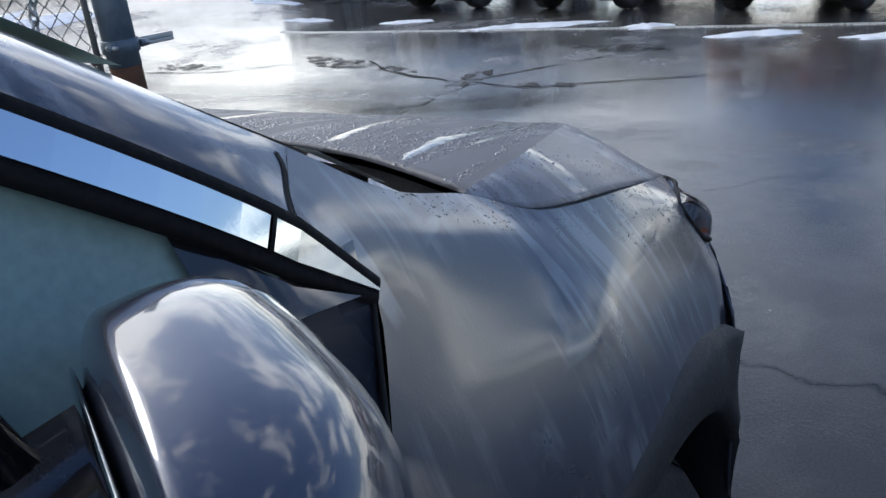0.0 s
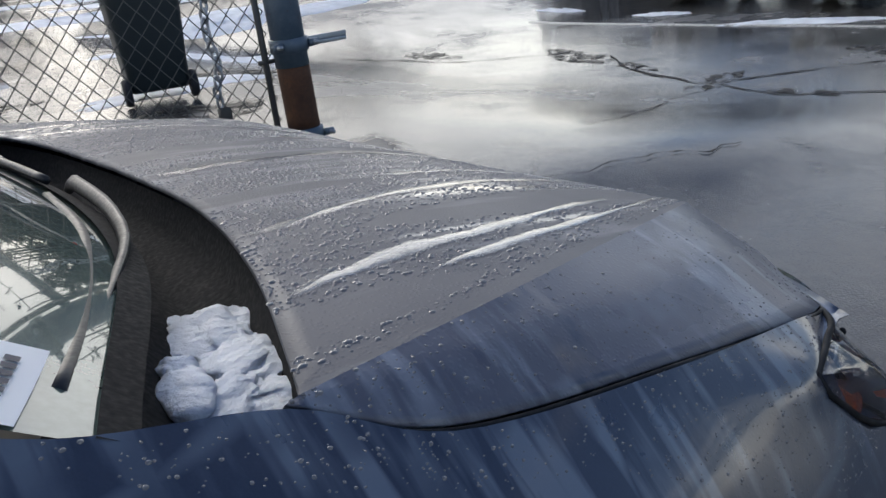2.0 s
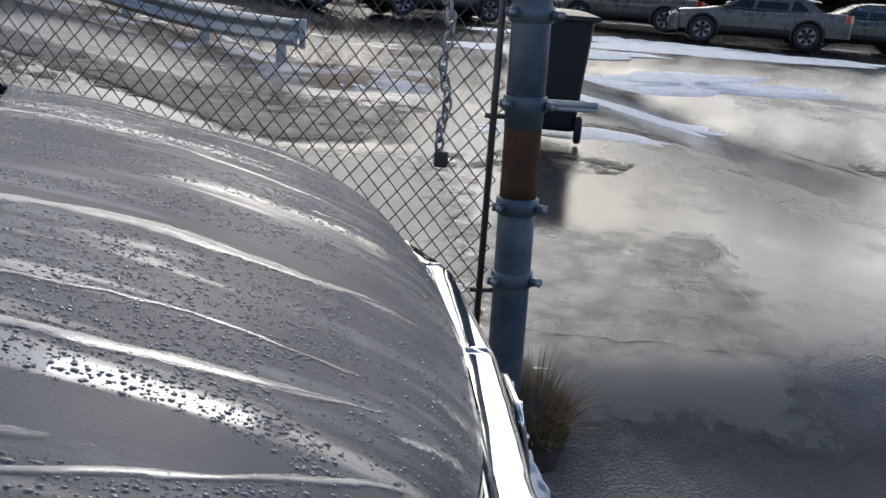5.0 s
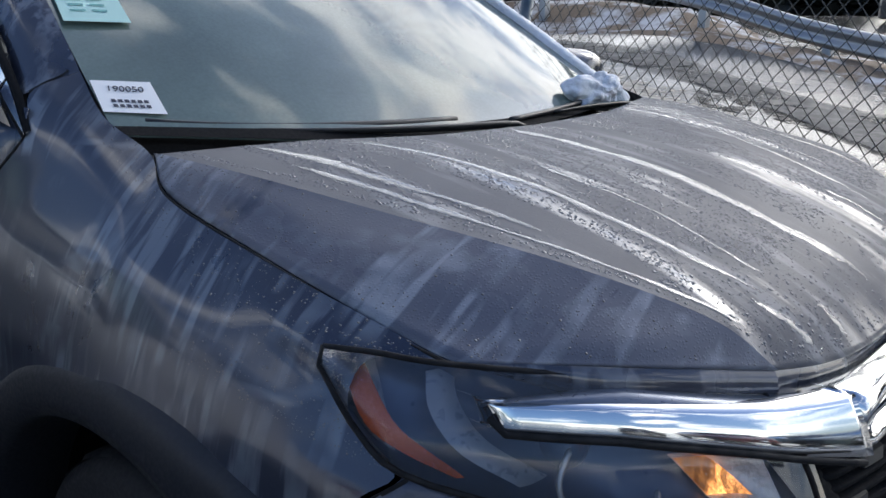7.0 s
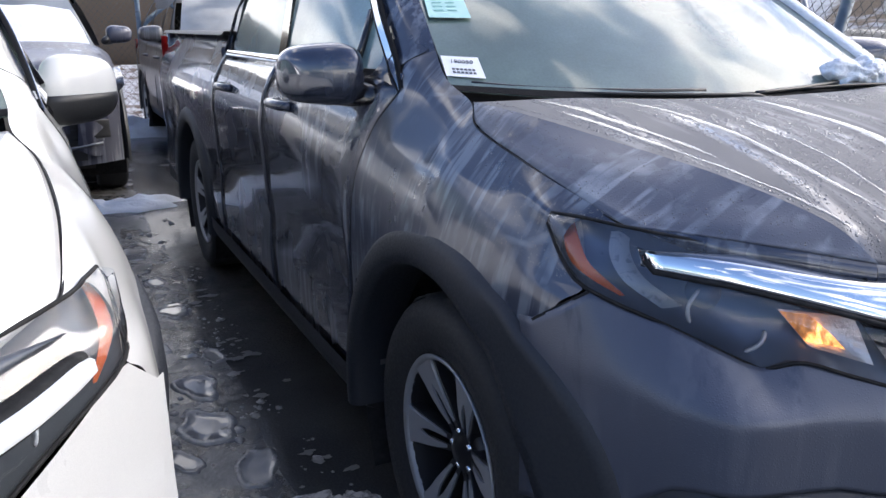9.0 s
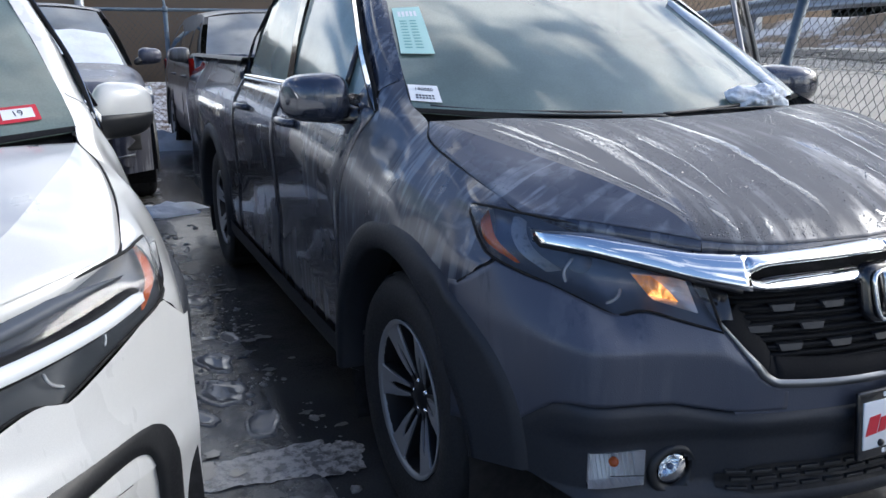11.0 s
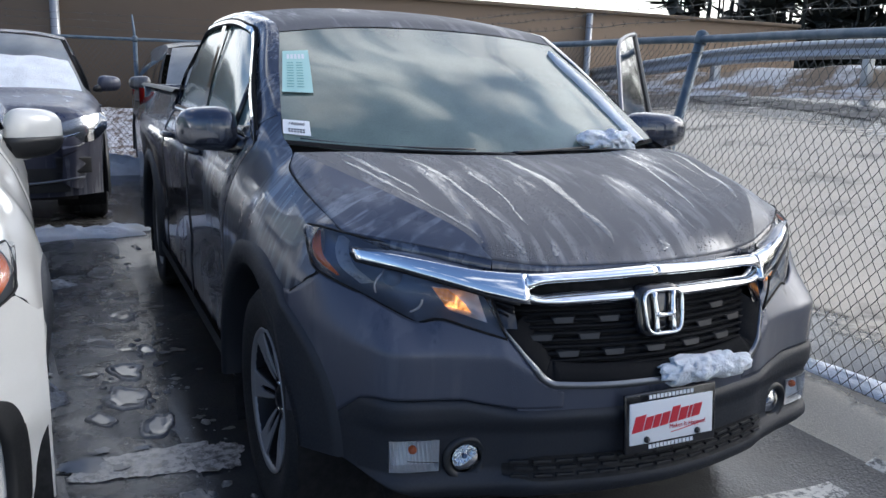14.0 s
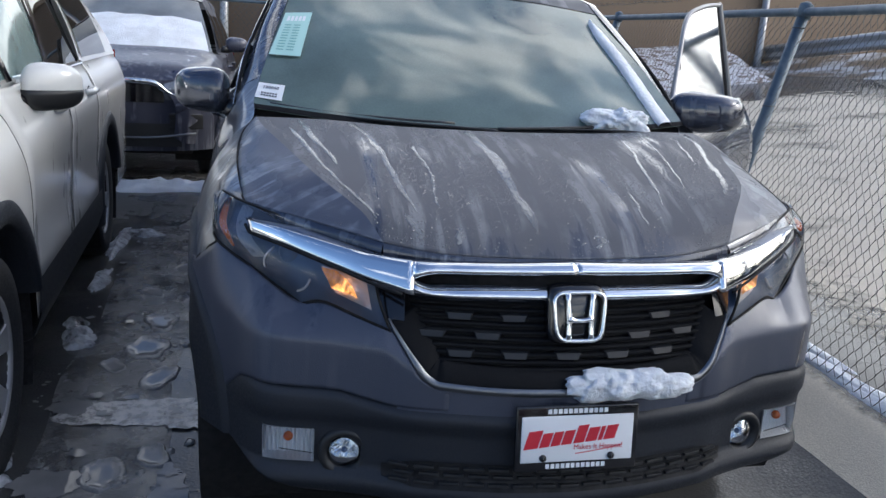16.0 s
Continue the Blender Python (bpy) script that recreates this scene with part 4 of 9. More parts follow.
def flank(x, z):
    """Half the width of the body at a point of its side."""
    k = smooth_step(-1.15, -0.42, x)
    w = 0.925 - (1.98 * max(0.0, z - 1.02) ** 2 * (1 - k) + 0.85 * max(0.0, z - 0.93) ** 1.6 * k) - 0.05 * max(0.0, 0.62 - z)
    w -= 0.012 * math.exp(-((z - 0.66) / 0.10) ** 2) - 0.008 * math.exp(-((z - 0.98) / 0.06) ** 2) * (1 - k)
    return w - 0.018 * smooth_step(-3.6, -4.45, x)


def tyre_and_rim(name, label):
    """A wheel about its own centre, its outer face towards -y."""
    root = new(name)
    bm = bmesh.new()
    prof = [(0.246, 0.10), (0.30, 0.112), (0.345, 0.115), (0.366, 0.098), (0.374, 0.06), (0.376, 0.0), (0.374, -0.06), (0.366, -0.098), (0.345, -0.118), (0.30, -0.118), (0.246, -0.104), (0.232, -0.09)]
    lathe(bm, prof, 64)
    t = part("tyre", bm, RUBBER, root)
    for s in (-1, 1):
        bm = bmesh.new()
        lathe(bm, [(0.370, s * 0.094), (0.3775, s * 0.086), (0.379, s * 0.05), (0.370, s * 0.046)], 96)
        for v in bm.verts:
            a = math.atan2(v.co.z, v.co.x) * 48 / (2 * math.pi)
            if (a % 2) < 1 and math.hypot(v.co.x, v.co.z) > 0.374:
                v.co.x, v.co.z = v.co.x * 0.984, v.co.z * 0.984
        part("tread", bm, RUBBER, t)
    bm = bmesh.new()
    lathe(bm, [(0.245, -0.085), (0.250, -0.098), (0.256, -0.104), (0.252, -0.108), (0.241, -0.101), (0.239, -0.092)], 56)
    r = part("rim", bm, ALLOY, root, "machined alloy rim edge")
    bm = bmesh.new()
    lathe(bm, [(0.002, 0.02), (0.225, 0.03), (0.230, 0.02), (0.234, -0.06), (0.2395, -0.094)], 40)
    part("rim_barrel", bm, ALLOY_DARK, root)
    for k in range(6):
        a0 = 2 * math.pi * k / 6
        rad, tan = np.array([math.cos(a0), 0, math.sin(a0)]), np.array([-math.sin(a0), 0, math.cos(a0)])
        for nm, mat, grow, back in (("spoke", ALLOY, 0.0, 0.0), ("dark_spoke", ALLOY_DARK, 0.005, 0.006)):
            bm = bmesh.new()
            for q in (-1, 1):
                secs = []
                for rr, inner, outer, y in ((0.239, 0.0, 0.062, -0.099), (0.226, 0.0, 0.050, -0.098), (0.185, 0.0, 0.041, -0.091), (0.172, 0.006, 0.039, -0.089), (0.150, 0.012, 0.036, -0.085), (0.105, 0.0125, 0.027, -0.075), (0.074 - grow * 4, 0.011, 0.019, -0.066)):
                    c, e, f = rad * rr, tan * q * max(0.0, inner - grow), tan * q * (outer + grow)
                    secs.append([c + e + (0, y + back + 0.035, 0), c + e + (0, y + back + 0.001, 0), c + f * 0.96 + e * 0.04 + (0, y + back, 0), c + f + (0, y + back + 0.003, 0), c + f + (0, y + back + 0.035, 0)])
                sheet(bm, secs)
                caps = [bm.verts.new(p) for p in secs[-1]]
                bm.faces.new(caps)
            bmesh.ops.remove_doubles(bm, verts=bm.verts, dist=1e-5)
            bmesh.ops.recalc_face_normals(bm, faces=bm.faces)
            part(nm, bm, mat, root, "machined forked spoke face" if nm == "spoke" else "", smooth=False)
    for k in range(5):
        bm = bmesh.new()
        a = 2 * math.pi * k / 5 + 0.3
        lathe(bm, [(0.0005, -0.066), (0.008, -0.064), (0.010, -0.05)], 8)
        bmesh.ops.translate(bm, vec=(0.050 * math.cos(a), 0, 0.050 * math.sin(a)), verts=bm.verts)
        part("lug_nut", bm, CHROME, root)
    bm = bmesh.new()
    lathe(bm, [(0.0005, -0.074), (0.026, -0.073), (0.033, -0.066), (0.062, -0.056), (0.084, -0.05), (0.090, -0.03)], 28)
    part("hub_cap", bm, ALLOY_DARK, root)
    for ob in root.children:
        if ob is not t:
            ob.data.transform(Matrix.Diagonal((0.93, 1.0, 0.93, 1.0)))
    return root


def mirror_shell(root, s, body_mat, foot_mat, c, size, name="door_mirror", two_tone=False, lean=0.30):
    """A door mirror: rounded shell, glass toned down for its dark reflection, and a foot."""
    bm = bmesh.new()
    bmesh.ops.create_uvsphere(bm, u_segments=28, v_segments=18, radius=1)
    for v in bm.verts:
        x, y, z = v.co
        f = lambda q, p: math.copysign(abs(q) ** p, q)
        x, y, z = f(x, 0.8), f(y, 0.62), f(z, 0.66)
        x = x * size[0] if x > 0 else x * size[0] * 0.22
        y, z = y * size[1], z * size[2]
        x -= lean * s * y
        z *= 1 - 0.10 * (s * y / size[1])
        v.co = Vector((c[0] + x, s * c[1] + y, c[2] + z))
    shell = part(name, bm, body_mat, root)
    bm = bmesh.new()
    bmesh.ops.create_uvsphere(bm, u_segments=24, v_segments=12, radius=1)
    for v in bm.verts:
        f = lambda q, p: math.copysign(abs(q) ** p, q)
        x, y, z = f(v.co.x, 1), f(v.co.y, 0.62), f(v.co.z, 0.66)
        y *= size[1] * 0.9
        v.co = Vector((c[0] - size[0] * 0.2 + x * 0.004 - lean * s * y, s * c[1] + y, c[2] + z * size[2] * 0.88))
    part("mirror_glass", bm, MIRROR, shell, "mirror glass toned down to its dark reflection")
    if two_tone:
        bm = bmesh.new()
        bmesh.ops.create_uvsphere(bm, u_segments=28, v_segments=18, radius=1)
        f = lambda q, p: math.copysign(abs(q) ** p, q)
        for v in bm.verts:
            x, y, z = f(v.co.x, 0.8), f(v.co.y, 0.62), f(v.co.z, 0.66)
            x = x * size[0] if x > 0 else x * size[0] * 0.22
            y, z = y * size[1], z * size[2]
            x -= lean * s * y
            z *= 1 - 0.10 * (s * y / size[1])
            v.co = Vector((c[0] + x * 1.02, s * c[1] + y * 1.02, c[2] + min(z * 1.02, -size[2] * 0.12)))
        part("lower_shell", bm, PLASTIC, shell, "black lower mirror shell")
    bm = bmesh.new()
    tube(bm, cat([(c[0] - 0.01, s * (c[1] - size[1] * 0.6), c[2] - size[2] * 0.55), (c[0] + 0.04, s * (c[1] - size[1] * 0.95), c[2] - size[2] * 0.62), (c[0] + 0.13, s * (c[1] - size[1] * 1.22), c[2] - size[2] * 0.70)], 7), [0.044, 0.046, 0.046, 0.044, 0.041, 0.036, 0.028], 12, flat=0.8)
    part("mirror_foot", bm, foot_mat, shell)
    return shell


def drape(root, name, pts, s, out, width, mat=None):
    """A thin dark seam laid on whatever panel of the body is outermost under it."""
    out = Vector((out[0], s * out[1], out[2])).normalized()
    trees = []
    for ob in root.children:
        if ob.type == "MESH" and ob.name.split(".")[0] in ("pillar", "fender", "bumper_skin", "hood"):
            trees.append(BVHTree.FromPolygons([v.co.copy() for v in ob.data.vertices], [tuple(p.vertices) for p in ob.data.polygons]))
    line = []
    for p in cat([(q[0], s * q[1], q[2]) for q in pts], 26):
        start, best = Vector(p) + out * 0.05, None
        for t in trees:
            h = t.ray_cast(start, -out, 0.10)
            if h[0] is not None and (best is None or h[3] < best[3]):
                best = h
        if best is not None:
            line.append(best[0] + out * 0.0008)
    if len(line) < 4:
        return None
    rows = []
    for i, p in enumerate(line):
        d = (line[min(i + 1, len(line) - 1)] - line[max(i - 1, 0)]).normalized()
        side = d.cross(out).normalized() * width / 2
        rows.append([p - side, p, p + side])
    bm = bmesh.new()
    sheet(bm, rows)
    return part(name, bm, mat or GAP, root)


def motor(name, label, category, paint, hood_paint, at=None, bed=True, wb=3.18, mirror_x=-0.635):
    """The pickup, or with no bed the closed utility vehicle built on the same front."""
    root = thing(name, label, category, at=at)
    # hood
    bm = bmesh.new()
    top, side = net(HOOD_HALF, 44, 26), net(HOOD_SIDE, 44, 12)
    for mirrored in (False, True):
        sheet(bm, top, False, mirrored)
        known = set(bm.faces)
        sheet(bm, side, False, mirrored)
        for f in bm.faces:
            if f not in known:
                f.material_index = 1
    bmesh.ops.remove_doubles(bm, verts=bm.verts, dist=1e-4)
    for e in bm.edges:
        if len(e.link_faces) == 2 and e.link_faces[0].material_index != e.link_faces[1].material_index:
            e.smooth = False
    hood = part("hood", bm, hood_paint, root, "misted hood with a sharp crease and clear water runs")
    hood.data.materials.append(HOOD_SIDE_PAINT if bed else paint)
    # lip under the nose of the hood, down to the chrome
    bm = bmesh.new()
    edge = cat(HOOD_HALF[-1], 16)
    edge = np.vstack([(edge * (1, -1, 1))[::-1], edge[1:]])
    sheet(bm, [[p + (-0.004, 0, -0.002), p + (0.002, 0, -0.012), p + (0.004, 0, -0.022 - 0.03 * (abs(p[1]) / 0.45) ** 2), p + (-0.03, 0, -0.05)] for p in edge])
    part("hood_lip", bm, paint, root)
    edge = cat(HOOD_SIDE[-1], 16)
    for s in (1, -1):
        bm = bmesh.new()
        sheet(bm, [[(p + np.array(d) * min(1, 0.05 + (15 - i) / 6)) * (1, s, 1) for d in ((-0.004, 0, -0.002), (0.002, 0.002, -0.010), (0.006, 0.006, -0.024), (-0.01, 0, -0.045))] for i, p in enumerate(edge)])
        part("hood_lip", bm, paint, root)
    if hood.data.polygons[0].normal.z < 0:
        hood.data.flip_normals()
    thick(hood, 0.006)
    # panel behind the hood: the dark cowl trough
    bm = bmesh.new()
    rear = np.array([r for r in cat(HOOD_HALF[0], 20)])
    rear = np.vstack([(rear * (1, -1, 1))[::-1], rear[1:]])
    secs = []
    for p in rear:
        y = p[1]
        gx = -0.045 - 0.145 * (abs(y) / 0.73) ** 2.2
        gz = 1.150 + 0.035 * (abs(y) / 0.73) ** 2
        secs.append([p + (0.012, 0, -0.020), p + (-0.004, 0, -0.055), (p[0] * 0.5 + gx * 0.5, y, 1.105), (gx + 0.005, y, gz - 0.012), (gx - 0.03, y, gz + 0.004)])
    sheet(bm, secs)
    part("cowl", bm, COWL, root, "black plastic cowl trough")
    # windscreen
    screen = [
        [(-0.180, 0.768, 1.190), (-0.050, 0.40, 1.162), (-0.010, 0.0, 1.150), (-0.050, -0.40, 1.162), (-0.180, -0.768, 1.190)],
        [(-0.300, 0.748, 1.270), (-0.215, 0.40, 1.270), (-0.180, 0.0, 1.268), (-0.215, -0.40, 1.270), (-0.300, -0.748, 1.270)],
        [(-0.560, 0.692, 1.434), (-0.510, 0.38, 1.447), (-0.490, 0.0, 1.450), (-0.510, -0.38, 1.447), (-0.560, -0.692, 1.434)],
        [(-0.800, 0.632, 1.582), (-0.820, 0.35, 1.612), (-0.825, 0.0, 1.622), (-0.820, -0.35, 1.612), (-0.800, -0.632, 1.582)],
    ]
    bm = bmesh.new()
    g = net(screen, 20, 34)
    sheet(bm, g)
    pane = part("windscreen", bm, SCREEN_GLASS, root, "misted windscreen with snow left along its edge")
    pane.visible_shadow = False
    # black band round the glass
    bm = bmesh.new()
    sheet(bm, [[p + (0.0015, 0, 0.003) for p in row] for row in np.stack([g[0], g[1] * 0.5 + g[0] * 0.5, g[1] * 1.0], 0)])
    part("glass_band", bm, COWL, root, "black printed band at the foot of the glass")
    # roof
    roof = [
        [(-0.800, 0.632, 1.585), (-0.825, 0.34, 1.618), (-0.832, 0.0, 1.628), (-0.825, -0.34, 1.618), (-0.800, -0.632, 1.585)],
        [(-0.960, 0.635, 1.640), (-0.980, 0.34, 1.672), (-0.985, 0.0, 1.682), (-0.980, -0.34, 1.672), (-0.960, -0.635, 1.640)],
        [(-1.400, 0.635, 1.695), (-1.400, 0.34, 1.728), (-1.400, 0.0, 1.738), (-1.400, -0.34, 1.728), (-1.400, -0.635, 1.695)],
        [(-2.000, 0.625, 1.695), (-2.000, 0.34, 1.730), (-2.000, 0.0, 1.740), (-2.000, -0.34, 1.730), (-2.000, -0.625, 1.695)],
        [(-2.360, 0.60, 1.660), (-2.380, 0.34, 1.700), (-2.385, 0.0, 1.712), (-2.380, -0.34, 1.700), (-2.360, -0.60, 1.660)],
        [(-2.410, 0.58, 1.610), (-2.430, 0.34, 1.640), (-2.435, 0.0, 1.650), (-2.430, -0.34, 1.640), (-2.410, -0.58, 1.610)],
    ]
    bm = bmesh.new()
    sheet(bm, net(roof, 30, 26))
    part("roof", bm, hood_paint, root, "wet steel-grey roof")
    for s in (1, -1):
        mir = s < 0
        # pillar from the fender up to the roof and along it
        pillar = [
            [(-0.320, 0.746, 1.280), (-0.336, 0.760, 1.273), (-0.362, 0.785, 1.258), (-0.388, 0.810, 1.243)],
            [(-0.380, 0.732, 1.320), (-0.405, 0.752, 1.320), (-0.432, 0.776, 1.307), (-0.465, 0.800, 1.284)],
            [(-0.560, 0.693, 1.437), (-0.592, 0.714, 1.446), (-0.625, 0.736, 1.448), (-0.665, 0.757, 1.428)],
            [(-0.800, 0.634, 1.586), (-0.830, 0.658, 1.597), (-0.862, 0.680, 1.594), (-0.905, 0.700, 1.572)],
            [(-0.960, 0.637, 1.641), (-0.980, 0.668, 1.640), (-1.000, 0.688, 1.630), (-1.020, 0.702, 1.610)],
            [(-1.400, 0.637, 1.695), (-1.400, 0.668, 1.688), (-1.400, 0.688, 1.676), (-1.400, 0.702, 1.652)],
            [(-2.000, 0.627, 1.695), (-2.000, 0.660, 1.688), (-2.000, 0.682, 1.674), (-2.000, 0.698, 1.650)],
            [(-2.300, 0.605, 1.668), (-2.290, 0.645, 1.655), (-2.275, 0.680, 1.625), (-2.260, 0.708, 1.580)],
        ]
        bm = bmesh.new()
        sheet(bm, net(pillar, 50, 10), False, mir)
        part("pillar", bm, paint, root)
        # chrome line round the side windows
        line = [(-0.341, 0.832, 1.184), (-0.430, 0.820, 1.262), (-0.552, 0.800, 1.350), (-0.680, 0.768, 1.433), (-0.910, 0.710, 1.570), (-1.03, 0.709, 1.606), (-1.40, 0.708, 1.646), (-2.0, 0.704, 1.642), (-2.22, 0.712, 1.588), (-2.30, 0.745, 1.45), (-2.33, 0.80, 1.30), (-2.26, 0.846, 1.232)]
        bm = bmesh.new()
        pts = cat(line, 60)
        secs, rub_a, rub_b = [], [], []
        for i, p in enumerate(pts):
            d = pts[min(i + 1, 59)] - pts[max(i - 1, 0)]
            d /= np.linalg.norm(d)
            o = np.array([0, 0.93, 0.36])
            u = np.cross(d, o)
            wdt = 0.0005 + 0.0105 * min(1.0, i / 4) if i < 26 else 0.008
            secs.append([p - u * wdt - o * 0.006, p - u * wdt + o * 0.004, p + u * wdt + o * 0.004, p + u * wdt - o * 0.006])
            for side, store in ((-1, rub_a), (1, rub_b)):
                e = p + u * side * (wdt + 0.0045)
                store.append([e - u * 0.005 - o * 0.008, e - u * 0.005 + o * 0.0015, e + o * 0.0025, e + u * 0.005 + o * 0.0015, e + u * 0.005 - o * 0.008])
        sheet(bm, secs, False, mir)
        part("chrome_trim", bm, CHROME, root, "chrome window trim", smooth=False)
        if bed:
            i = int(np.argmin(abs(pts[:20, 0] + 0.43)))
            d = (pts[i + 1] - pts[i - 1]) / np.linalg.norm(pts[i + 1] - pts[i - 1])
            o = np.array([0, 0.93, 0.36])
            u = np.cross(d, o)
            bm = bmesh.new()
            sheet(bm, [[pts[i] + d * k + u * q * 0.012 + o * h for q, h in ((-1, 0.0), (-1, 0.0052), (1, 0.0052), (1, 0.0))] for k in (-0.0018, 0.0018)], False, mir)
            part("trim_joint", bm, COWL, root)
        for store in (rub_a, rub_b):
            bm = bmesh.new()
            sheet(bm, store, False, mir)
            part("window_rubber", bm, COWL, root, "black rubber seal")
        # side skin: belt to sill, door by door, with cut arches
        cols = [1.225, 1.17, 1.11, 1.05, 1.0, 0.96, 0.92, 0.85, 0.78, 0.72, 0.66, 0.60, 0.54, 0.48, 0.42, 0.36]

        def skin(name, x0, x1, mat, zcols, arch=None, label="", top=None):
            bm = bmesh.new()
            xs = np.linspace(x0, x1, max(6, int(abs(x1 - x0) / 0.05)))
            g = []
            for x in xs:
                row = []
                for z in zcols:
                    zz = z if top is None else z + top(x) * smooth_step(1.0, 1.225, z)
                    xx = x
                    if x == xs[0] and name == "front_door":
                        xx = float(np.interp(z, [0.545, 0.90, 1.08, 1.184, 1.225], [-0.500, -0.460, -0.410, -0.345, -0.345])) - 0.003
                    yy = float(np.interp(z, [0.545, 0.90, 1.08, 1.184, 1.225], [0.917, 0.925, 0.883, 0.830, 0.822])) if xx != x else flank(x, min(zz, 1.225))
                    row.append((xx, yy - 0.9 * max(0, zz - 1.225) * 0.35, zz))
                g.append(row)
            sheet(bm, g, False, mir)
            if arch:
                for v in bm.verts:
                    dx, dz = v.co.x - arch, v.co.z - 0.37
                    r = math.hypot(dx, dz)
                    if r < 0.50:
                        k = 0.50 / max(r, 1e-4)
                        v.co.x, v.co.z = arch + dx * k, 0.37 + dz * k
                bmesh.ops.delete(bm, geom=[f for f in bm.faces if f.calc_area() < 2e-5 or math.hypot(f.calc_center_median().x - arch, f.calc_center_median().z - 0.37) < 0.492 or f.calc_center_median().z < 0.12 ], context="FACES")
            bmesh.ops.recalc_face_normals(bm, faces=bm.faces)
            ob = part(name, bm, mat, root, label)
            thick(ob, 0.004)
            return ob
        if s < 0 or not bed:
            skin("front_door", -0.50, -1.395, paint, cols)
        skin("rear_door", -1.40, -2.335, paint, cols)
        if bed:
            skin("bed_side", -2.34, -4.40, paint, [1.30, 1.26] + cols, -wb, "steel-grey bed side")
        else:
            skin("quarter_panel", -2.34, -3.98, paint, cols, -wb)
        # fender
        bm = bmesh.new()
        sheet(bm, net(FENDER, 46, 30), False, mir)
        bmesh.ops.recalc_face_normals(bm, faces=bm.faces)
        fen = part("fender", bm, SIDE_PAINT if bed else paint, root)
        # flared lips round the arches
        for cx in (0.0, -wb):
            bm = bmesh.new()
            secs = []
            for a in np.linspace(radians((6 if bed else 36) if cx == 0 else -8), radians(188 if bed else 166), 44):
                d = np.array([math.cos(a), 0, math.sin(a)])
                e = 0.030 * math.exp(-((a - 0.85) / 0.5) ** 2) + (0.055 * smooth_step(1.15, 0.35, a) if bed else 0.0) if cx == 0 else 0.0
                row = []
                for r, w in ((0.455, 0.80), (0.455, 0.918), (0.460, 0.934), (0.485, 0.942), (0.520 + e, 0.938), (0.540 + e, 0.926), (0.545 + e, 0.905)):
                    w2 = w - (0.075 * smooth_step(0.20, 0.54, d[0] * r) if cx == 0 else 0.0)
                    if bed and cx == 0 and w > 0.85 and d[0] * r > 0.30:
                        body = float(np.interp(d[0] * r, NOSE[::-1, 1], NOSE[::-1, 0])) + (0.013 if w > 0.92 else -0.008)
                        w2 = max(w2 + (body - w2) * smooth_step(0.30, 0.42, d[0] * r), body) if w > 0.92 else body
                    row.append((cx + d[0] * r, w2, 0.37 + d[2] * r))
                secs.append(row)
            sheet(bm, secs, False, mir)
            bmesh.ops.recalc_face_normals(bm, faces=bm.faces)
            part("arch_flare", bm, CLADDING, root, "dark plastic wheel-arch flare")
            bm = bmesh.new()
            g = [[(cx + 0.47 * math.cos(a), w, 0.37 + 0.47 * math.sin(a)) for w in (0.90, 0.60, 0.52)] + [(cx, 0.52, 0.37)] for a in np.linspace(radians(-30), radians(210), 30)]
            sheet(bm, g, False, mir)
            part("arch_liner", bm, GAP, root)
        # sill
        bm = bmesh.new()
        rise = 0.0 if bed else 0.12
        sheet(bm, [[(x, 0.927 + rise * 0.06, 0.40 + rise), (x, 0.925 + rise * 0.1, 0.345 + rise * 0.4), (x, 0.905, 0.300), (x, 0.84, 0.27), (x, 0.70, 0.27)] for x in np.linspace(-0.46, -wb + 0.46, 20)], False, mir)
        part("sill", bm, CLADDING, root, "dark plastic sill")
        bm = bmesh.new()
        sheet(bm, [[(x, flank(x, 0.42), 0.42), (x, 0.90, 0.34), (x, 0.86, 0.32)] for x in np.linspace(-wb - 0.46, -4.40 if bed else -3.98, 8)], False, mir)
        part("bed_sill", bm, CLADDING, root)
        # side glass with its pillar
        for nm, x0, x1, t0, t1 in (("front_window", -0.50, -1.36, -0.92, -1.50), ("rear_window", -1.42, -2.26, -1.56, -2.18)):
            if nm == "front_window" and s > 0 and bed:
                continue
            lo = [(x, 0.842 - 0.020 * smooth_step(-0.75, -0.40, x), 1.228) for x in np.linspace(x0 + (0.10 if "front" in nm else 0), x1, 14)]
            hi = []
            for q in np.linspace(0, 1, 14):
                x = t0 * (1 - q) + t1 * q
                hi.append((x, 0.684, 1.578 + 0.072 * math.sin(min(1, q * 1.5) * 1.57) if "front" in nm else 1.605 + 0.045 * math.sin(min(1, q * 1.4 + 0.6) * 1.57) * (1 if q < 0.9 else 0.8)))
            bm = bmesh.new()
            g = []
            for u in np.linspace(0, 1, 8):
                g.append([np.array(a) * (1 - u) + np.array(b) * u + np.array([0, 0.007 * math.sin(u * math.pi), 0]) for a, b in zip(lo, hi)])
            sheet(bm, g, False, mir)
            face_out(bm, (0, s, 0.2))
            gl = part(nm, bm, SIDE_GLASS if "front" in nm or bed else DARK_GLASS, root)
            gl.visible_shadow = False
        bm = bmesh.new()
        sheet(bm, [[(-1.34, 0.848, 1.225), (-1.44, 0.848, 1.225)], [(-1.42, 0.79, 1.42), (-1.50, 0.79, 1.42)], [(-1.49, 0.708, 1.65), (-1.58, 0.708, 1.65)]], False, mir)
        part("door_pillar", bm, GLOSS, root, "gloss black door pillar")
        if s < 0 or not bed:
            bm = bmesh.new()
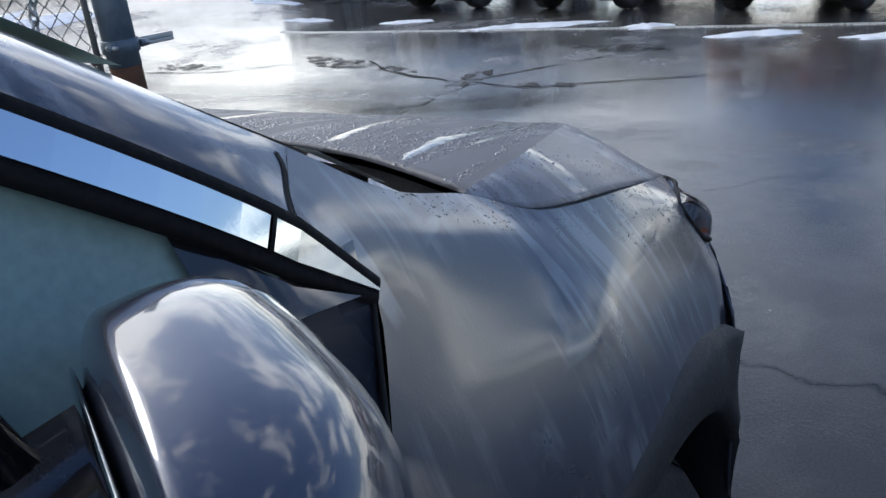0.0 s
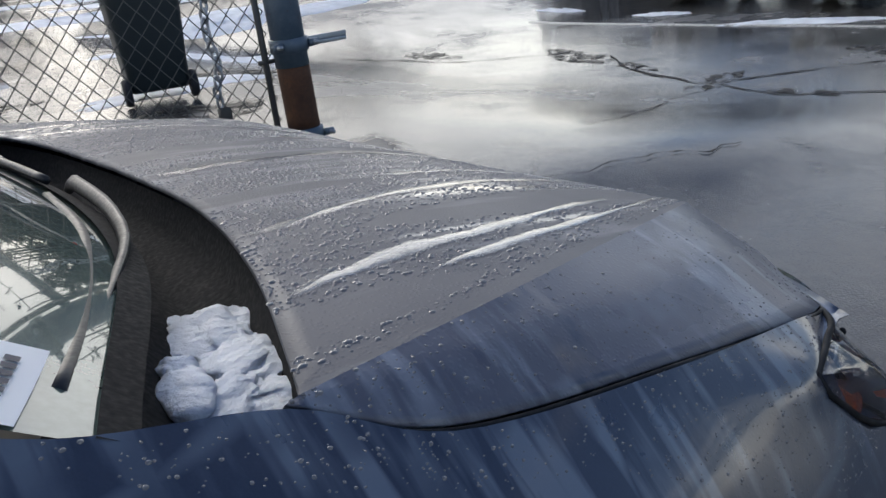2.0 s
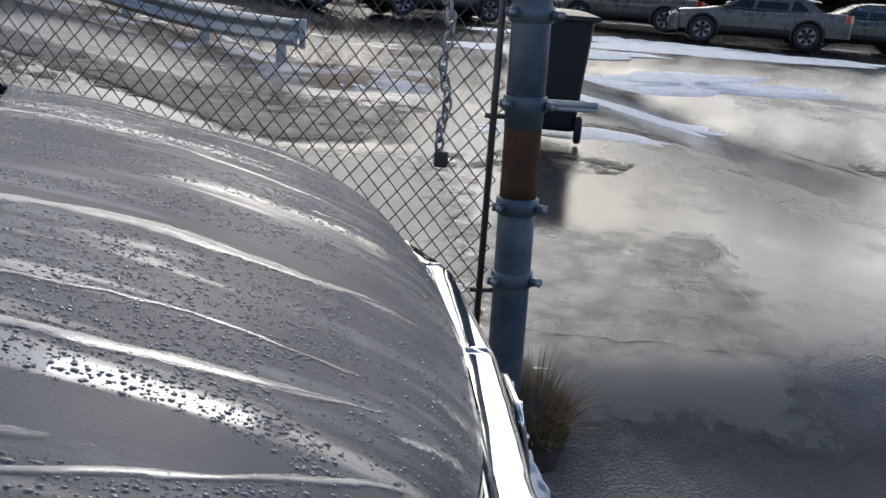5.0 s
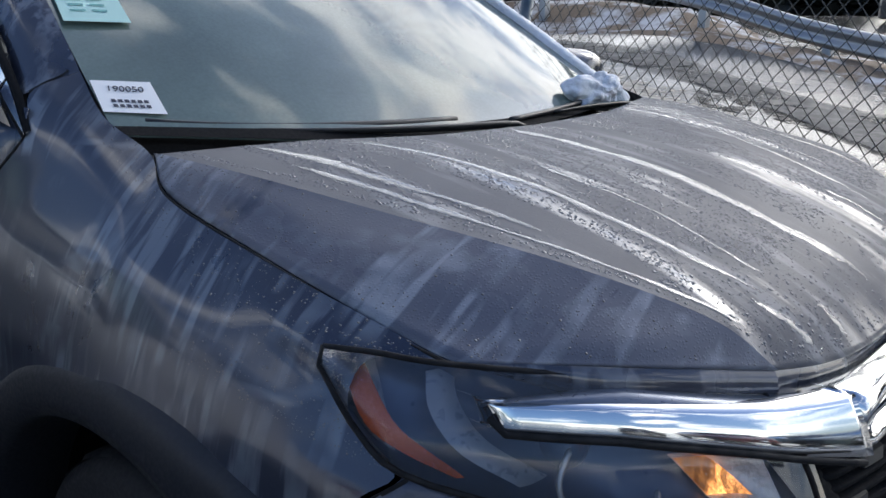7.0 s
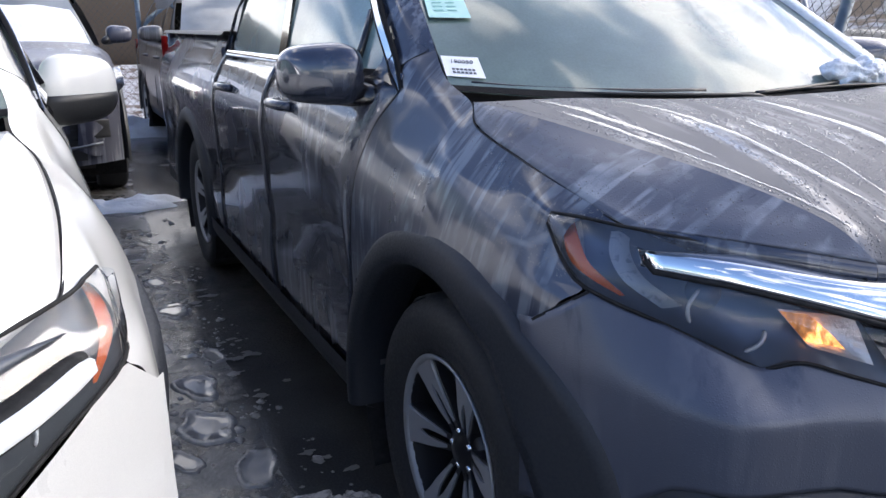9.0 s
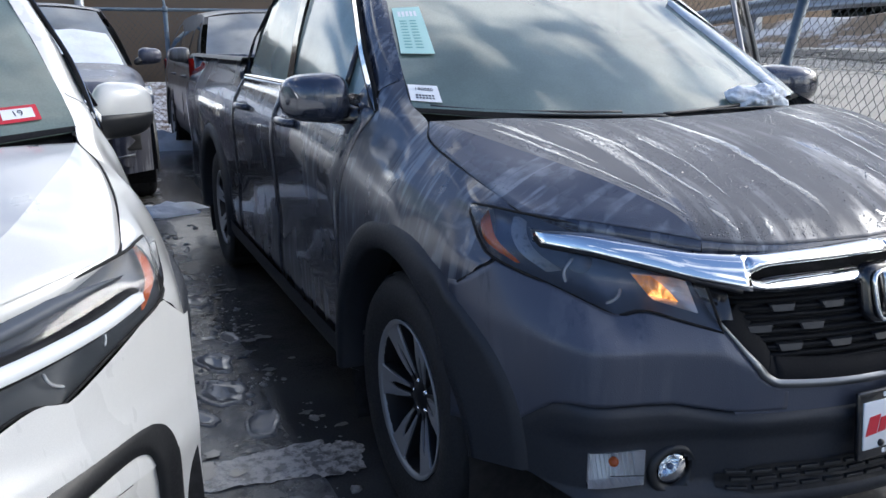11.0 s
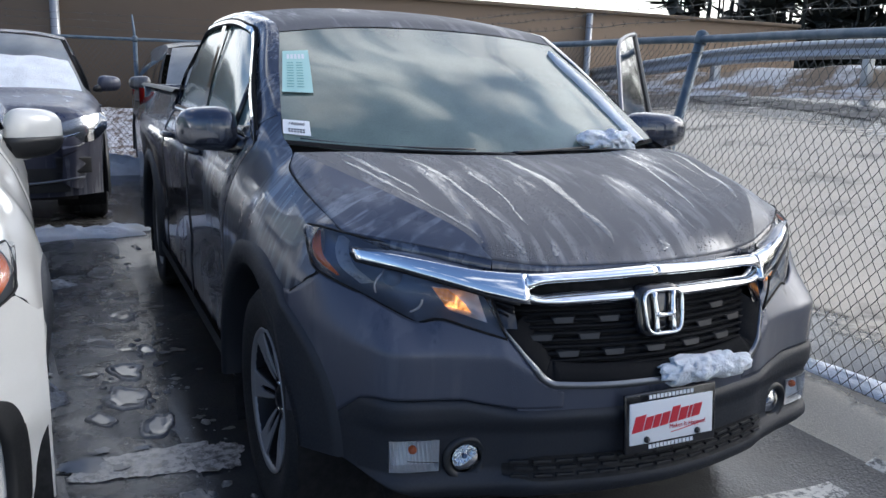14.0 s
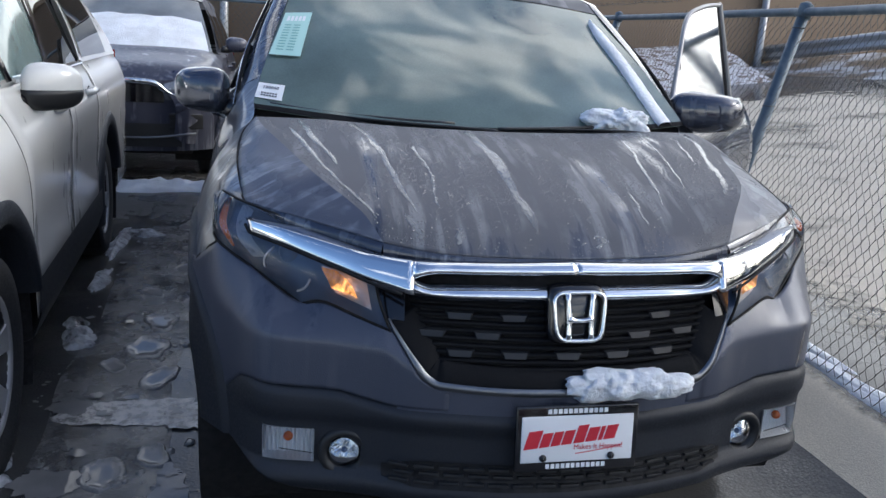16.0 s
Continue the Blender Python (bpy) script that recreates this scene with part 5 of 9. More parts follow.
            sheet(bm, [[(-0.37, 0.842, 1.195), (-0.43, 0.850, 1.210), (-0.485, 0.850, 1.216)], [(-0.42, 0.832, 1.222), (-0.45, 0.826, 1.240), (-0.485, 0.822, 1.250)], [(-0.47, 0.815, 1.268), (-0.48, 0.812, 1.274), (-0.488, 0.811, 1.280)]], False, mir)
            part("mirror_sail", bm, GLOSS, root, "gloss black mirror sail panel")
            bm = bmesh.new()
            tube(bm, [(-0.615, s * 0.850, 1.222), (-0.635, s * 0.812, 1.305), (-0.655, s * 0.780, 1.378)], 0.011, 8)
            part("window_divider", bm, GLOSS, root, "black window divider")
        bm = bmesh.new()
        sheet(bm, [[(x, 0.850, 1.238), (x, 0.862, 1.228), (x, 0.862, 1.214)] for x in np.linspace(-0.66 if s < 0 or not bed else -1.42, -2.30, 20)], False, mir)
        part("belt_strip", bm, CHROME, root, "chrome belt strip")
        # handles
        for x in ((-1.16, -2.08) if s < 0 or not bed else (-2.08,)):
            bm = bmesh.new()
            y = flank(x, 1.085)
            tube(bm, cat([(x + 0.10, y - 0.004, 1.088), (x + 0.07, y + 0.026, 1.09), (x, y + 0.034, 1.092), (x - 0.07, y + 0.026, 1.09), (x - 0.10, y - 0.004, 1.088)], 12) * (1, s, 1), 0.017, 10, flat=1.0)
            part("door_handle", bm, paint, root)
            # Flat black disc paints the shaded hollow behind the handle.
            bm = bmesh.new()
            bmesh.ops.create_uvsphere(bm, u_segments=16, v_segments=8, radius=1)
            for v in bm.verts:
                v.co = Vector((x + v.co.x * 0.055, s * (y + v.co.y * 0.004), 1.085 + v.co.z * 0.032))
            part("handle_recess", bm, GLOSS, root)
        # mirror
        shell = mirror_shell(root, s, CLEAN_PAINT if bed else paint, GLOSS, (-0.616 if bed else mirror_x, 0.955, 1.214 if bed else 1.195), (0.096 if bed else 0.07, 0.134 if bed and s > 0 else 0.102, 0.081 if bed else 0.090), two_tone=not bed, lean=0.513)
        if bed and s > 0:
            swing = Matrix.Translation((-0.497, 0.930, 0)) @ Matrix.Rotation(radians(-48), 4, "Z") @ Matrix.Translation((0.50, -0.90, 0))
            for ob in [shell] + list(shell.children):
                ob.data.transform(swing)
        # wheels
        for cx in (0.0, -wb):
            w = tyre_and_rim("wheel", "")
            w.parent = root
            w.matrix_basis = pose(cx, s * 0.775, 0.372, 0, 0, 0 if s < 0 else 180) @ Matrix.Rotation(0.3 if cx else 0.95, 4, "Y")
    # shut lines in the flank on the near side, and on the far side aft of the open door
    for s in (1, -1):
        for pts in ([(-1.398, None, 1.225), (-1.398, None, 0.40)], [(-2.338, None, 1.28), (-2.338, None, 0.42)]):
            bm = bmesh.new()
            a = cat([(p[0], 0, p[2]) for p in pts], 24)
            tube(bm, [(q[0], s * (flank(q[0], min(q[2], 1.225)) - 0.001), q[2]) for q in a], 0.0022, 6)
            part("shut_line", bm, GAP, root)
        bm = bmesh.new()
        tube(bm, cat([(p[0] - 0.002, s * (p[1] - 0.001), p[2]) for p in FENDER[0][2:]], 24), 0.0025, 6)
        part("shut_line", bm, GAP, root)
        for crv in ([r[-1] for r in HOOD_SIDE],):
            bm = bmesh.new()
            tube(bm, cat([(p[0], s * (p[1] + 0.003), p[2] - 0.0030) for p in crv], 50), 0.0019, 6)
            part("hood_gap", bm, GAP, root)
        drape(root, "fender_gap", [(-0.338, 0.758, 1.284), (-0.344, 0.770, 1.275), (-0.366, 0.790, 1.262), (-0.388, 0.812, 1.240)], s, (0.25, 0.8, 0.55), 0.0045)
    # behind the cab
    if bed:
        bm = bmesh.new()
        box(bm, -4.36, -0.78, 0.70, -2.44, 0.78, 0.74)
        part("bed_floor", bm, PLASTIC, root)
        for s in (1, -1):
            bm = bmesh.new()
            sheet(bm, [[(x, 0.86, 1.300), (x, 0.845, 1.318), (x, 0.79, 1.318), (x, 0.775, 1.300), (x, 0.77, 0.74)] for x in np.linspace(-2.40, -4.38, 14)], False, s < 0)
            part("bed_rail", bm, PLASTIC, root, "black plastic bed rail")
        bm = bmesh.new()
        box(bm, -4.42, -0.84, 0.62, -4.33, 0.84, 1.31, 0.015)
        part("tailgate", bm, paint, root)
        bm = bmesh.new()
        box(bm, -4.46, -0.86, 0.42, -4.34, 0.86, 0.62, 0.03)
        part("rear_bumper", bm, CLADDING, root)
        bm = bmesh.new()
        sheet(bm, [[(-2.42, y, 0.70), (-2.42, y, 1.24), (-2.425, y * 0.95, 1.26)] for y in np.linspace(-0.86, 0.86, 12)])
        part("cab_back", bm, paint, root)
        bm = bmesh.new()
        sheet(bm, [[(-2.43, y, 1.25), (-2.435, y * 0.92, 1.45), (-2.42, y * 0.78, 1.62)] for y in np.linspace(-0.80, 0.80, 12)])
        bg = part("rear_glass", bm, DARK_GLASS, root)
        bg.visible_shadow = False
        for s in (1, -1):
            bm = bmesh.new()
            sheet(bm, [[(-2.34, 0.86, 1.23), (-2.43, 0.82, 1.23)], [(-2.34, 0.80, 1.40), (-2.435, 0.76, 1.42)], [(-2.28, 0.712, 1.58), (-2.42, 0.62, 1.61)]], False, s < 0)
            part("rear_pillar", bm, paint, root)
            bm = bmesh.new()
            sheet(bm, [[(-4.40, 0.875, z), (-4.43, 0.84, z), (-4.435, 0.76, z)] for z in np.linspace(0.80, 1.28, 6)], False, s < 0)
            part("tail_lamp", bm, RED_LENS, root)
    else:
        bm = bmesh.new()
        sheet(bm, net([[(x, y, z - 0.045 * (abs(y) / 0.62) ** 2) for y in np.linspace(-0.625, 0.625, 9)] for x, z in ((-2.0, 1.742), (-2.6, 1.735), (-3.3, 1.70), (-3.62, 1.64))], 16, 14))
        part("rear_roof", bm, paint, root)
        for s in (1, -1):
            bm = bmesh.new()
            sheet(bm, [[(x0 + (x1 - x0) * u, 0.852 - 0.16 * u + 0.02 * math.sin(u * 3), 1.225 + (zt - 1.225) * u) for u in np.linspace(0, 1, 7)] for x0, x1, zt in ((-2.28, -2.22, 1.66), (-2.9, -2.8, 1.65), (-3.5, -3.3, 1.62), (-3.97, -3.62, 1.58))], False, s < 0)
            part("rear_side", bm, paint, root)
            bm = bmesh.new()
            sheet(bm, [[(x0 + (x1 - x0) * u, 0.858 - 0.16 * u + 0.02 * math.sin(u * 3), 1.225 + (zt - 1.225) * u) for u in np.linspace(0.06, 0.88, 6)] for x0, x1, zt in ((-2.36, -2.28, 1.66), (-2.9, -2.8, 1.65), (-3.45, -3.28, 1.62))], False, s < 0)
            part("quarter_window", bm, DARK_GLASS, root)
            bm = bmesh.new()
            sheet(bm, [[(-4.00, 0.855, z), (-4.06, 0.80, z), (-4.08, 0.66, z)] for z in np.linspace(0.95, 1.25, 5)], False, s < 0)
            part("tail_lamp", bm, RED_LENS, root)
        bm = bmesh.new()
        sheet(bm, [[(-4.02, y, 0.40), (-4.03, y, 0.9), (-4.0, y * 0.98, 1.22), (-3.62, y * 0.72, 1.62)] for y in np.linspace(-0.86, 0.86, 12)])
        part("tailgate", bm, paint, root)
    # chassis underneath closes the view below the body
    bm = bmesh.new()
    box(bm, -4.30 if bed else -3.9, -0.70, 0.30, 0.62, 0.70, 0.42)
    part("chassis", bm, GAP, root)
    bm = bmesh.new()
    box(bm, -0.42, -0.52, 0.40, 0.46, 0.52, 0.94)
    part("engine_block", bm, GAP, root)
    # cabin
    bm = bmesh.new()
    dash = [[(-0.13, y * 1.0, 1.118), (-0.30, y, 1.165), (-0.48, y, 1.160), (-0.62, y, 1.10), (-0.66, y, 0.90), (-0.60, y, 0.55)] for y in np.linspace(-0.70, 0.70, 14)]
    sheet(bm, dash)
    part("dashboard", bm, CABIN, root, "grey dashboard")
    bm = bmesh.new()
    pts = [(-0.70 - 0.085 * math.cos(a) * 0.45, 0.36 + 0.18 * math.sin(a), 1.08 + 0.17 * math.cos(a)) for a in np.linspace(0, 2 * math.pi, 28, endpoint=False)]
    loop_tube(bm, pts, 0.014, 8)
    tube(bm, [(-0.70, 0.20, 1.07), (-0.69, 0.36, 1.06), (-0.70, 0.52, 1.07)], [0.012, 0.05, 0.012], 8)
    part("steering_wheel", bm, PLASTIC, root)
    for y in (-0.37, 0.37):
        for x, nm in ((-1.30, "front_seat"), (-2.10, "rear_seat")):
            bm = bmesh.new()
            box(bm, x - 0.06, y - 0.25, 0.80, x + 0.10, y + 0.25, 1.36, 0.05, None)
            box(bm, x + 0.0, y - 0.25, 0.68, x + 0.52, y + 0.25, 0.84, 0.05)
            box(bm, x - 0.05, y - 0.13, 1.38, x + 0.06, y + 0.13, 1.56, 0.045)
            part(nm, bm, SEAT, root)
    bm = bmesh.new()
    box(bm, -2.40, -0.86, 0.42, -0.45, 0.86, 0.52)
    part("cab_floor", bm, CABIN, root)
    bm = bmesh.new()
    sheet(bm, [[(x, y, 1.60 if x > -1 else 1.655) for y in np.linspace(-0.60, 0.60, 8)] for x in np.linspace(-0.86, -2.38, 10)])
    part("headliner", bm, CABIN, root)
    return root


truck = motor("pickup_truck", "dark steel-grey pickup truck, wet with misted hood and open driver's door", "truck", PAINT, HOOD_PAINT)


def driver_door(root):
    """The far front door, standing open on its hinge."""
    hinge = Matrix.Translation((-0.50, 0.90, 0)) @ Matrix.Rotation(radians(-48), 4, "Z") @ Matrix.Translation((0.50, -0.90, 0))
    bm = bmesh.new()
    zc = [1.225, 1.17, 1.11, 1.05, 0.98, 0.92, 0.85, 0.75, 0.65, 0.55, 0.45, 0.38]
    sheet(bm, [[(x, flank(x, z), z) for z in zc] for x in np.linspace(-0.50, -1.395, 18)])
    bmesh.ops.transform(bm, matrix=hinge, verts=bm.verts)
    door = part("driver_door", bm, PAINT, root, "open driver's door")
    thick(door, 0.05)
    bm = bmesh.new()
    sheet(bm, [[(x, flank(x, z) - 0.075, z) for z in (1.22, 1.0, 0.7, 0.40)] for x in np.linspace(-0.52, -1.38, 10)])
    bmesh.ops.transform(bm, matrix=hinge, verts=bm.verts)
    part("door_card", bm, CABIN, door, "grey inner door card")
    top = cat([(-0.60, 0.838, 1.225), (-0.80, 0.772, 1.42), (-1.00, 0.712, 1.600), (-1.20, 0.702, 1.662), (-1.45, 0.700, 1.690), (-1.455, 0.703, 1.67), (-1.41, 0.775, 1.44), (-1.375, 0.840, 1.225)], 60)
    bm = bmesh.new()
    cut = int(len(top) * 0.70)
    tube(bm, [hinge @ Vector(p) for p in top[:cut]], 0.011, 8)
    part("window_frame", bm, DULL_FRAME, door, "bright-edged window frame")
    bm = bmesh.new()
    tube(bm, [hinge @ Vector(p) for p in top[cut - 2:]], 0.018, 8)
    part("window_frame", bm, SLATE_FRAME, door, "dull grey rear window frame")
    for k, w, o in ((slice(0, cut), 0.007, -0.012), (slice(cut - 2, None), 0.012, 0.024)):
        bm = bmesh.new()
        tube(bm, [hinge @ Vector((p[0] + (o if o > 0 else 0.004), p[1] - 0.004, p[2] + (o if o < 0 else 0.0))) for p in top[k]], w, 6)
        part("window_seal", bm, GAP, door, "black rubber seal")
    bm = bmesh.new()
    f = [bm.verts.new(hinge @ Vector(p)) for p in top]
    bm.faces.new(f)
    bmesh.ops.triangulate(bm, faces=bm.faces)
    g = part("window_pane", bm, DOOR_GLASS, door)
    g.visible_shadow = False
    bm = bmesh.new()
    tube(bm, [hinge @ Vector((-0.78, 0.795, 1.225)), hinge @ Vector((-0.80, 0.775, 1.41))], 0.010, 8)
    part("divider", bm, GLOSS, door)
    return door


SLATE_FRAME = plain("slate_window_frame", (0.16, 0.16, 0.16), 0.5, 0.2, vary=0.1, bump=0.02)
DULL_FRAME = plain("grey_window_frame", (0.30, 0.30, 0.31), 0.35, 0.5, vary=0.1, bump=0.02)
driver_door(truck)


# ---- wipers, papers behind the glass, snow and drops on the pickup ----
def screen_point(y, u, lift=0.0):
    """A point of the windscreen: y across, u from its foot to its top."""
    a = abs(y) / 0.735
    lo = np.array([-0.010 - 0.155 * a ** 2.2, y, 1.150 + 0.036 * a ** 2])
    hi = np.array([-0.825 + 0.025 * a ** 2, y * (0.605 / 0.735), 1.622 - 0.038 * a ** 2])
    p = lo * (1 - u) + hi * u
    bow = 0.012 * math.sin(u * math.pi)
    return p + np.array([0.50, 0, 0.86]) * (lift + bow)


def wiper(pts, blade, name="wiper"):
    root = new(name)
    bm = bmesh.new()
    tube(bm, cat(pts, 14), [0.012] * 3 + list(np.linspace(0.010, 0.005, 11)), 8, flat=0.6)
    part("wiper_arm", bm, PLASTIC, root)
    bm = bmesh.new()
    tube(bm, cat(blade, 16), 0.0065, 6)
    part("wiper_blade", bm, PLASTIC, root)
    root.parent = truck
    return root


wiper([(0.008, 0.03, 1.150), (0.003, -0.02, 1.164), (-0.015, -0.20, 1.171), (-0.050, -0.367, 1.177), (-0.100, -0.49, 1.182), (-0.138, -0.575, 1.188)], [(-0.055, -0.12, 1.178), (-0.072, -0.30, 1.182), (-0.110, -0.46, 1.188), (-0.155, -0.60, 1.196), (-0.198, -0.71, 1.206)])
wiper([(0.000, 0.62, 1.158), (-0.020, 0.52, 1.172), (-0.028, 0.36, 1.175), (-0.030, 0.20, 1.172)], [screen_point(0.02, 0.020, 0.010), screen_point(0.20, 0.028, 0.010), screen_point(0.38, 0.032, 0.010), screen_point(0.54, 0.036, 0.010)])


def glass_sheet(name, y0, y1, u0, u1, mat, label, skew=0.0, lift=0.003):
    bm = bmesh.new()
    sheet(bm, [[screen_point(y + skew * (u - u0), u, lift) for u in np.linspace(u0, u1, 6)] for y in np.linspace(y0, y1, 6)])
    return part(name, bm, mat, None, label)


def label_bars(parent, y0, y1, u0, u1, n, rows, mat, fill=0.62, skew=0.0, base=0.0):
    for r in range(rows):
        bm = bmesh.new()
        ua = u0 + (u1 - u0) * r / rows
        ub = ua + (u1 - u0) / rows * fill
        for i in range(n):
            ya = y0 + (y1 - y0) * i / n
            yb = ya + (y1 - y0) / n * 0.7
            sheet(bm, [[screen_point(y + skew * (u - base), u, 0.0042) for u in (ua, ub)] for y in (ya, yb)])
        part("print", bm, mat, parent, "dark printed bars")


lab = tagged(glass_sheet("stock_label", -0.772, -0.684, 0.075, 0.180, PAPER, ""), "white paper stock label behind the windscreen", "label")
label_bars(lab, -0.755, -0.700, 0.090, 0.122, 6, 2, INK)
stk = tagged(glass_sheet("window_sticker", -0.770, -0.655, 0.40, 0.785, GREEN_PAPER, "", 0.025), "mint green dealer sheet behind the windscreen", "sticker")
label_bars(stk, -0.752, -0.672, 0.70, 0.765, 5, 1, PAPER, 0.7, 0.025, 0.40)
label_bars(stk, -0.752, -0.676, 0.44, 0.68, 2, 10, MINT_INK, 0.35, 0.025, 0.40)


def snow_mass(name, c, size, label, seed, rough=0.35, sub=5, skew=0.0):
    """One ragged clod of wet snow."""
    bm = bmesh.new()
    bmesh.ops.create_icosphere(bm, subdivisions=sub, radius=1)
    c = Vector(c)
    for v in bm.verts:
        d = v.co.copy()
        w = Vector((d.x * size[0], d.y * size[1], d.z * size[2]))
        f = 1 + rough * noise.noise(w * 18 + Vector((seed, 0, 0))) + rough * 0.6 * noise.noise(w * 45 + Vector((0, seed, 1))) + rough * 0.22 * noise.noise(w * 120)
        f *= 0.80 + 0.30 * abs(d.y)
        v.co = c + w * f + Vector((skew * w.y * f, 0, 0))
    return tagged(part(name, bm, SNOW), label, "snow")


def snow_strip(name, y, width, u0, u1, h, label, seed):
    """A flat band of wet snow lying along the edge of the windscreen."""
    bm = bmesh.new()
    rows = []
    for i, u in enumerate(np.linspace(u0, u1, 90)):
        w = width * (1 + 0.18 * noise.noise((u * 5, seed, 0)) + 0.10 * noise.noise((u * 21, seed, 0))) * min(1.0, 0.15 + 6 * (u1 - u))
        rough = 0.0022 * noise.noise((u * 60, seed, 3))
        mid = y + 0.006 * noise.noise((u * 3, seed, 6))
        rows.append([screen_point(mid + w * q, u, max(-0.003, h * f + rough * (f > 0.3))) for q, f in ((-0.5, -0.2), (-0.47, 0.45), (-0.36, 0.85), (-0.1, 1.0), (0.15, 0.95), (0.36, 0.8), (0.47, 0.4), (0.5, -0.2))])
    sheet(bm, rows)
    bmesh.ops.recalc_face_normals(bm, faces=bm.faces)
    return tagged(part(name, bm, SNOW), label, "snow")


snow_mass("snow_clod", (0.898, 0.122, 0.672), (0.042, 0.148, 0.044), "wet white snow clod lying on the front bumper", 3.0)
snow_strip("windscreen_snow", 0.680, 0.062, 0.02, 0.88, 0.016, "strip of snow left along the windscreen edge", 7.0)
snow_mass("cowl_snow", screen_point(0.475, 0.032, 0.030), (0.060, 0.100, 0.050), "clumped snow in the corner of the windscreen", 11.0, 0.45)
for c_, size_, seed_ in (((-0.040, -0.560, 1.118), (0.060, 0.075, 0.012), 15.0), ((-0.070, -0.640, 1.126), (0.050, 0.060, 0.011), 23.0), ((-0.055, -0.490, 1.117), (0.035, 0.045, 0.009), 31.0), ((-0.110, -0.610, 1.140), (0.022, 0.040, 0.010), 37.0), ((-0.050, -0.270, 1.130), (0.020, 0.055, 0.010), 43.0)):
    snow_mass("cowl_snow", c_, size_, "wet snow lying in the cowl trough", seed_, 0.95, 5, 0.2)


TOP_NET, SIDE_NET = net(HOOD_HALF, 60, 40), net(HOOD_SIDE, 60, 16)


def hood_at(u, v, s, lift=0.0):
    """A point on the hood: u from its rear edge to its nose, v from the middle to the crease."""
    i, j = min(u, 0.999) * 59, min(v, 0.999) * 39
    a, b = int(i), int(j)
    f, g = i - a, j - b
    p = TOP_NET[a, b] * (1 - f) * (1 - g) + TOP_NET[a + 1, b] * f * (1 - g) + TOP_NET[a, b + 1] * (1 - f) * g + TOP_NET[a + 1, b + 1] * f * g
    n = np.cross(TOP_NET[a + 1, b] - TOP_NET[a, b], TOP_NET[a, b + 1] - TOP_NET[a, b])
    n /= np.linalg.norm(n)
    n = n if n[2] > 0 else -n
    return (p + n * lift) * (1, s, 1)


def melt_run(u0, v0, u1, v1, s, w, seed):
    """A run of slushy meltwater down the hood, paled for the sky it mirrors."""
    bm = bmesh.new()
    rows = []
    for q in np.linspace(0, 1, 60):
        u, v = u0 + (u1 - u0) * q, v0 + (v1 - v0) * q + 0.025 * noise.noise((q * 3, seed, 0)) + 0.008 * noise.noise((q * 14, seed, 3))
        half = w * (0.55 + 0.45 * noise.noise((q * 5, seed, 7)) + 0.25 * noise.noise((q * 22, seed, 9))) * min(1, q * 9 + 0.25) * min(1, (1 - q) * 5 + 0.1)
        dv = max(0.0025, half * 1.4) / 0.68
        rows.append([hood_at(u, min(0.995, max(0.0, v + dv * k)), s, 0.0012 if abs(k) < 0.9 else 0.0001) for k in (-1, -0.5, 0, 0.5, 1)])
    sheet(bm, rows)
    run = part("melt_run", bm, MELT)
    depth(run, [f * min(1.0, i / 5) * min(1.0, (59 - i) / 12) for i in range(60) for f in (0.0, 0.8, 1.0, 0.8, 0.0)])
    return tagged(run, "run of slushy meltwater down the wet hood, paled for the mirrored sky", "water run", group="meltwater runs on the hood")


# The short wide runs near the nose stand for pale sky reflections.
for i, r in enumerate(((0.0, 0.80, 0.55, 0.86, -1, 0.017), (0.15, 0.88, 0.93, 0.93, -1, 0.013), (0.0, 0.56, 0.80, 0.64, -1, 0.016), (0.28, 0.37, 0.72, 0.45, -1, 0.009), (0.0, 0.13, 0.86, 0.10, -1, 0.020), (0.02, 0.46, 0.72, 0.44, 1, 0.010), (0.0, 0.60, 0.62, 0.62, 1, 0.007), (0.0, 0.90, 0.70, 0.88, 1, 0.022), (0.05, 0.76, 0.45, 0.80, 1, 0.008), (0.76, 0.70, 0.955, 0.68, -1, 0.032), (0.80, 0.40, 0.95, 0.40, -1, 0.020), (0.82, 0.12, 0.94, 0.10, 1, 0.014), (0.55, 0.30, 0.80, 0.34, 1, 0.006))):
    melt_run(*r, 2.0 + i * 5.3)


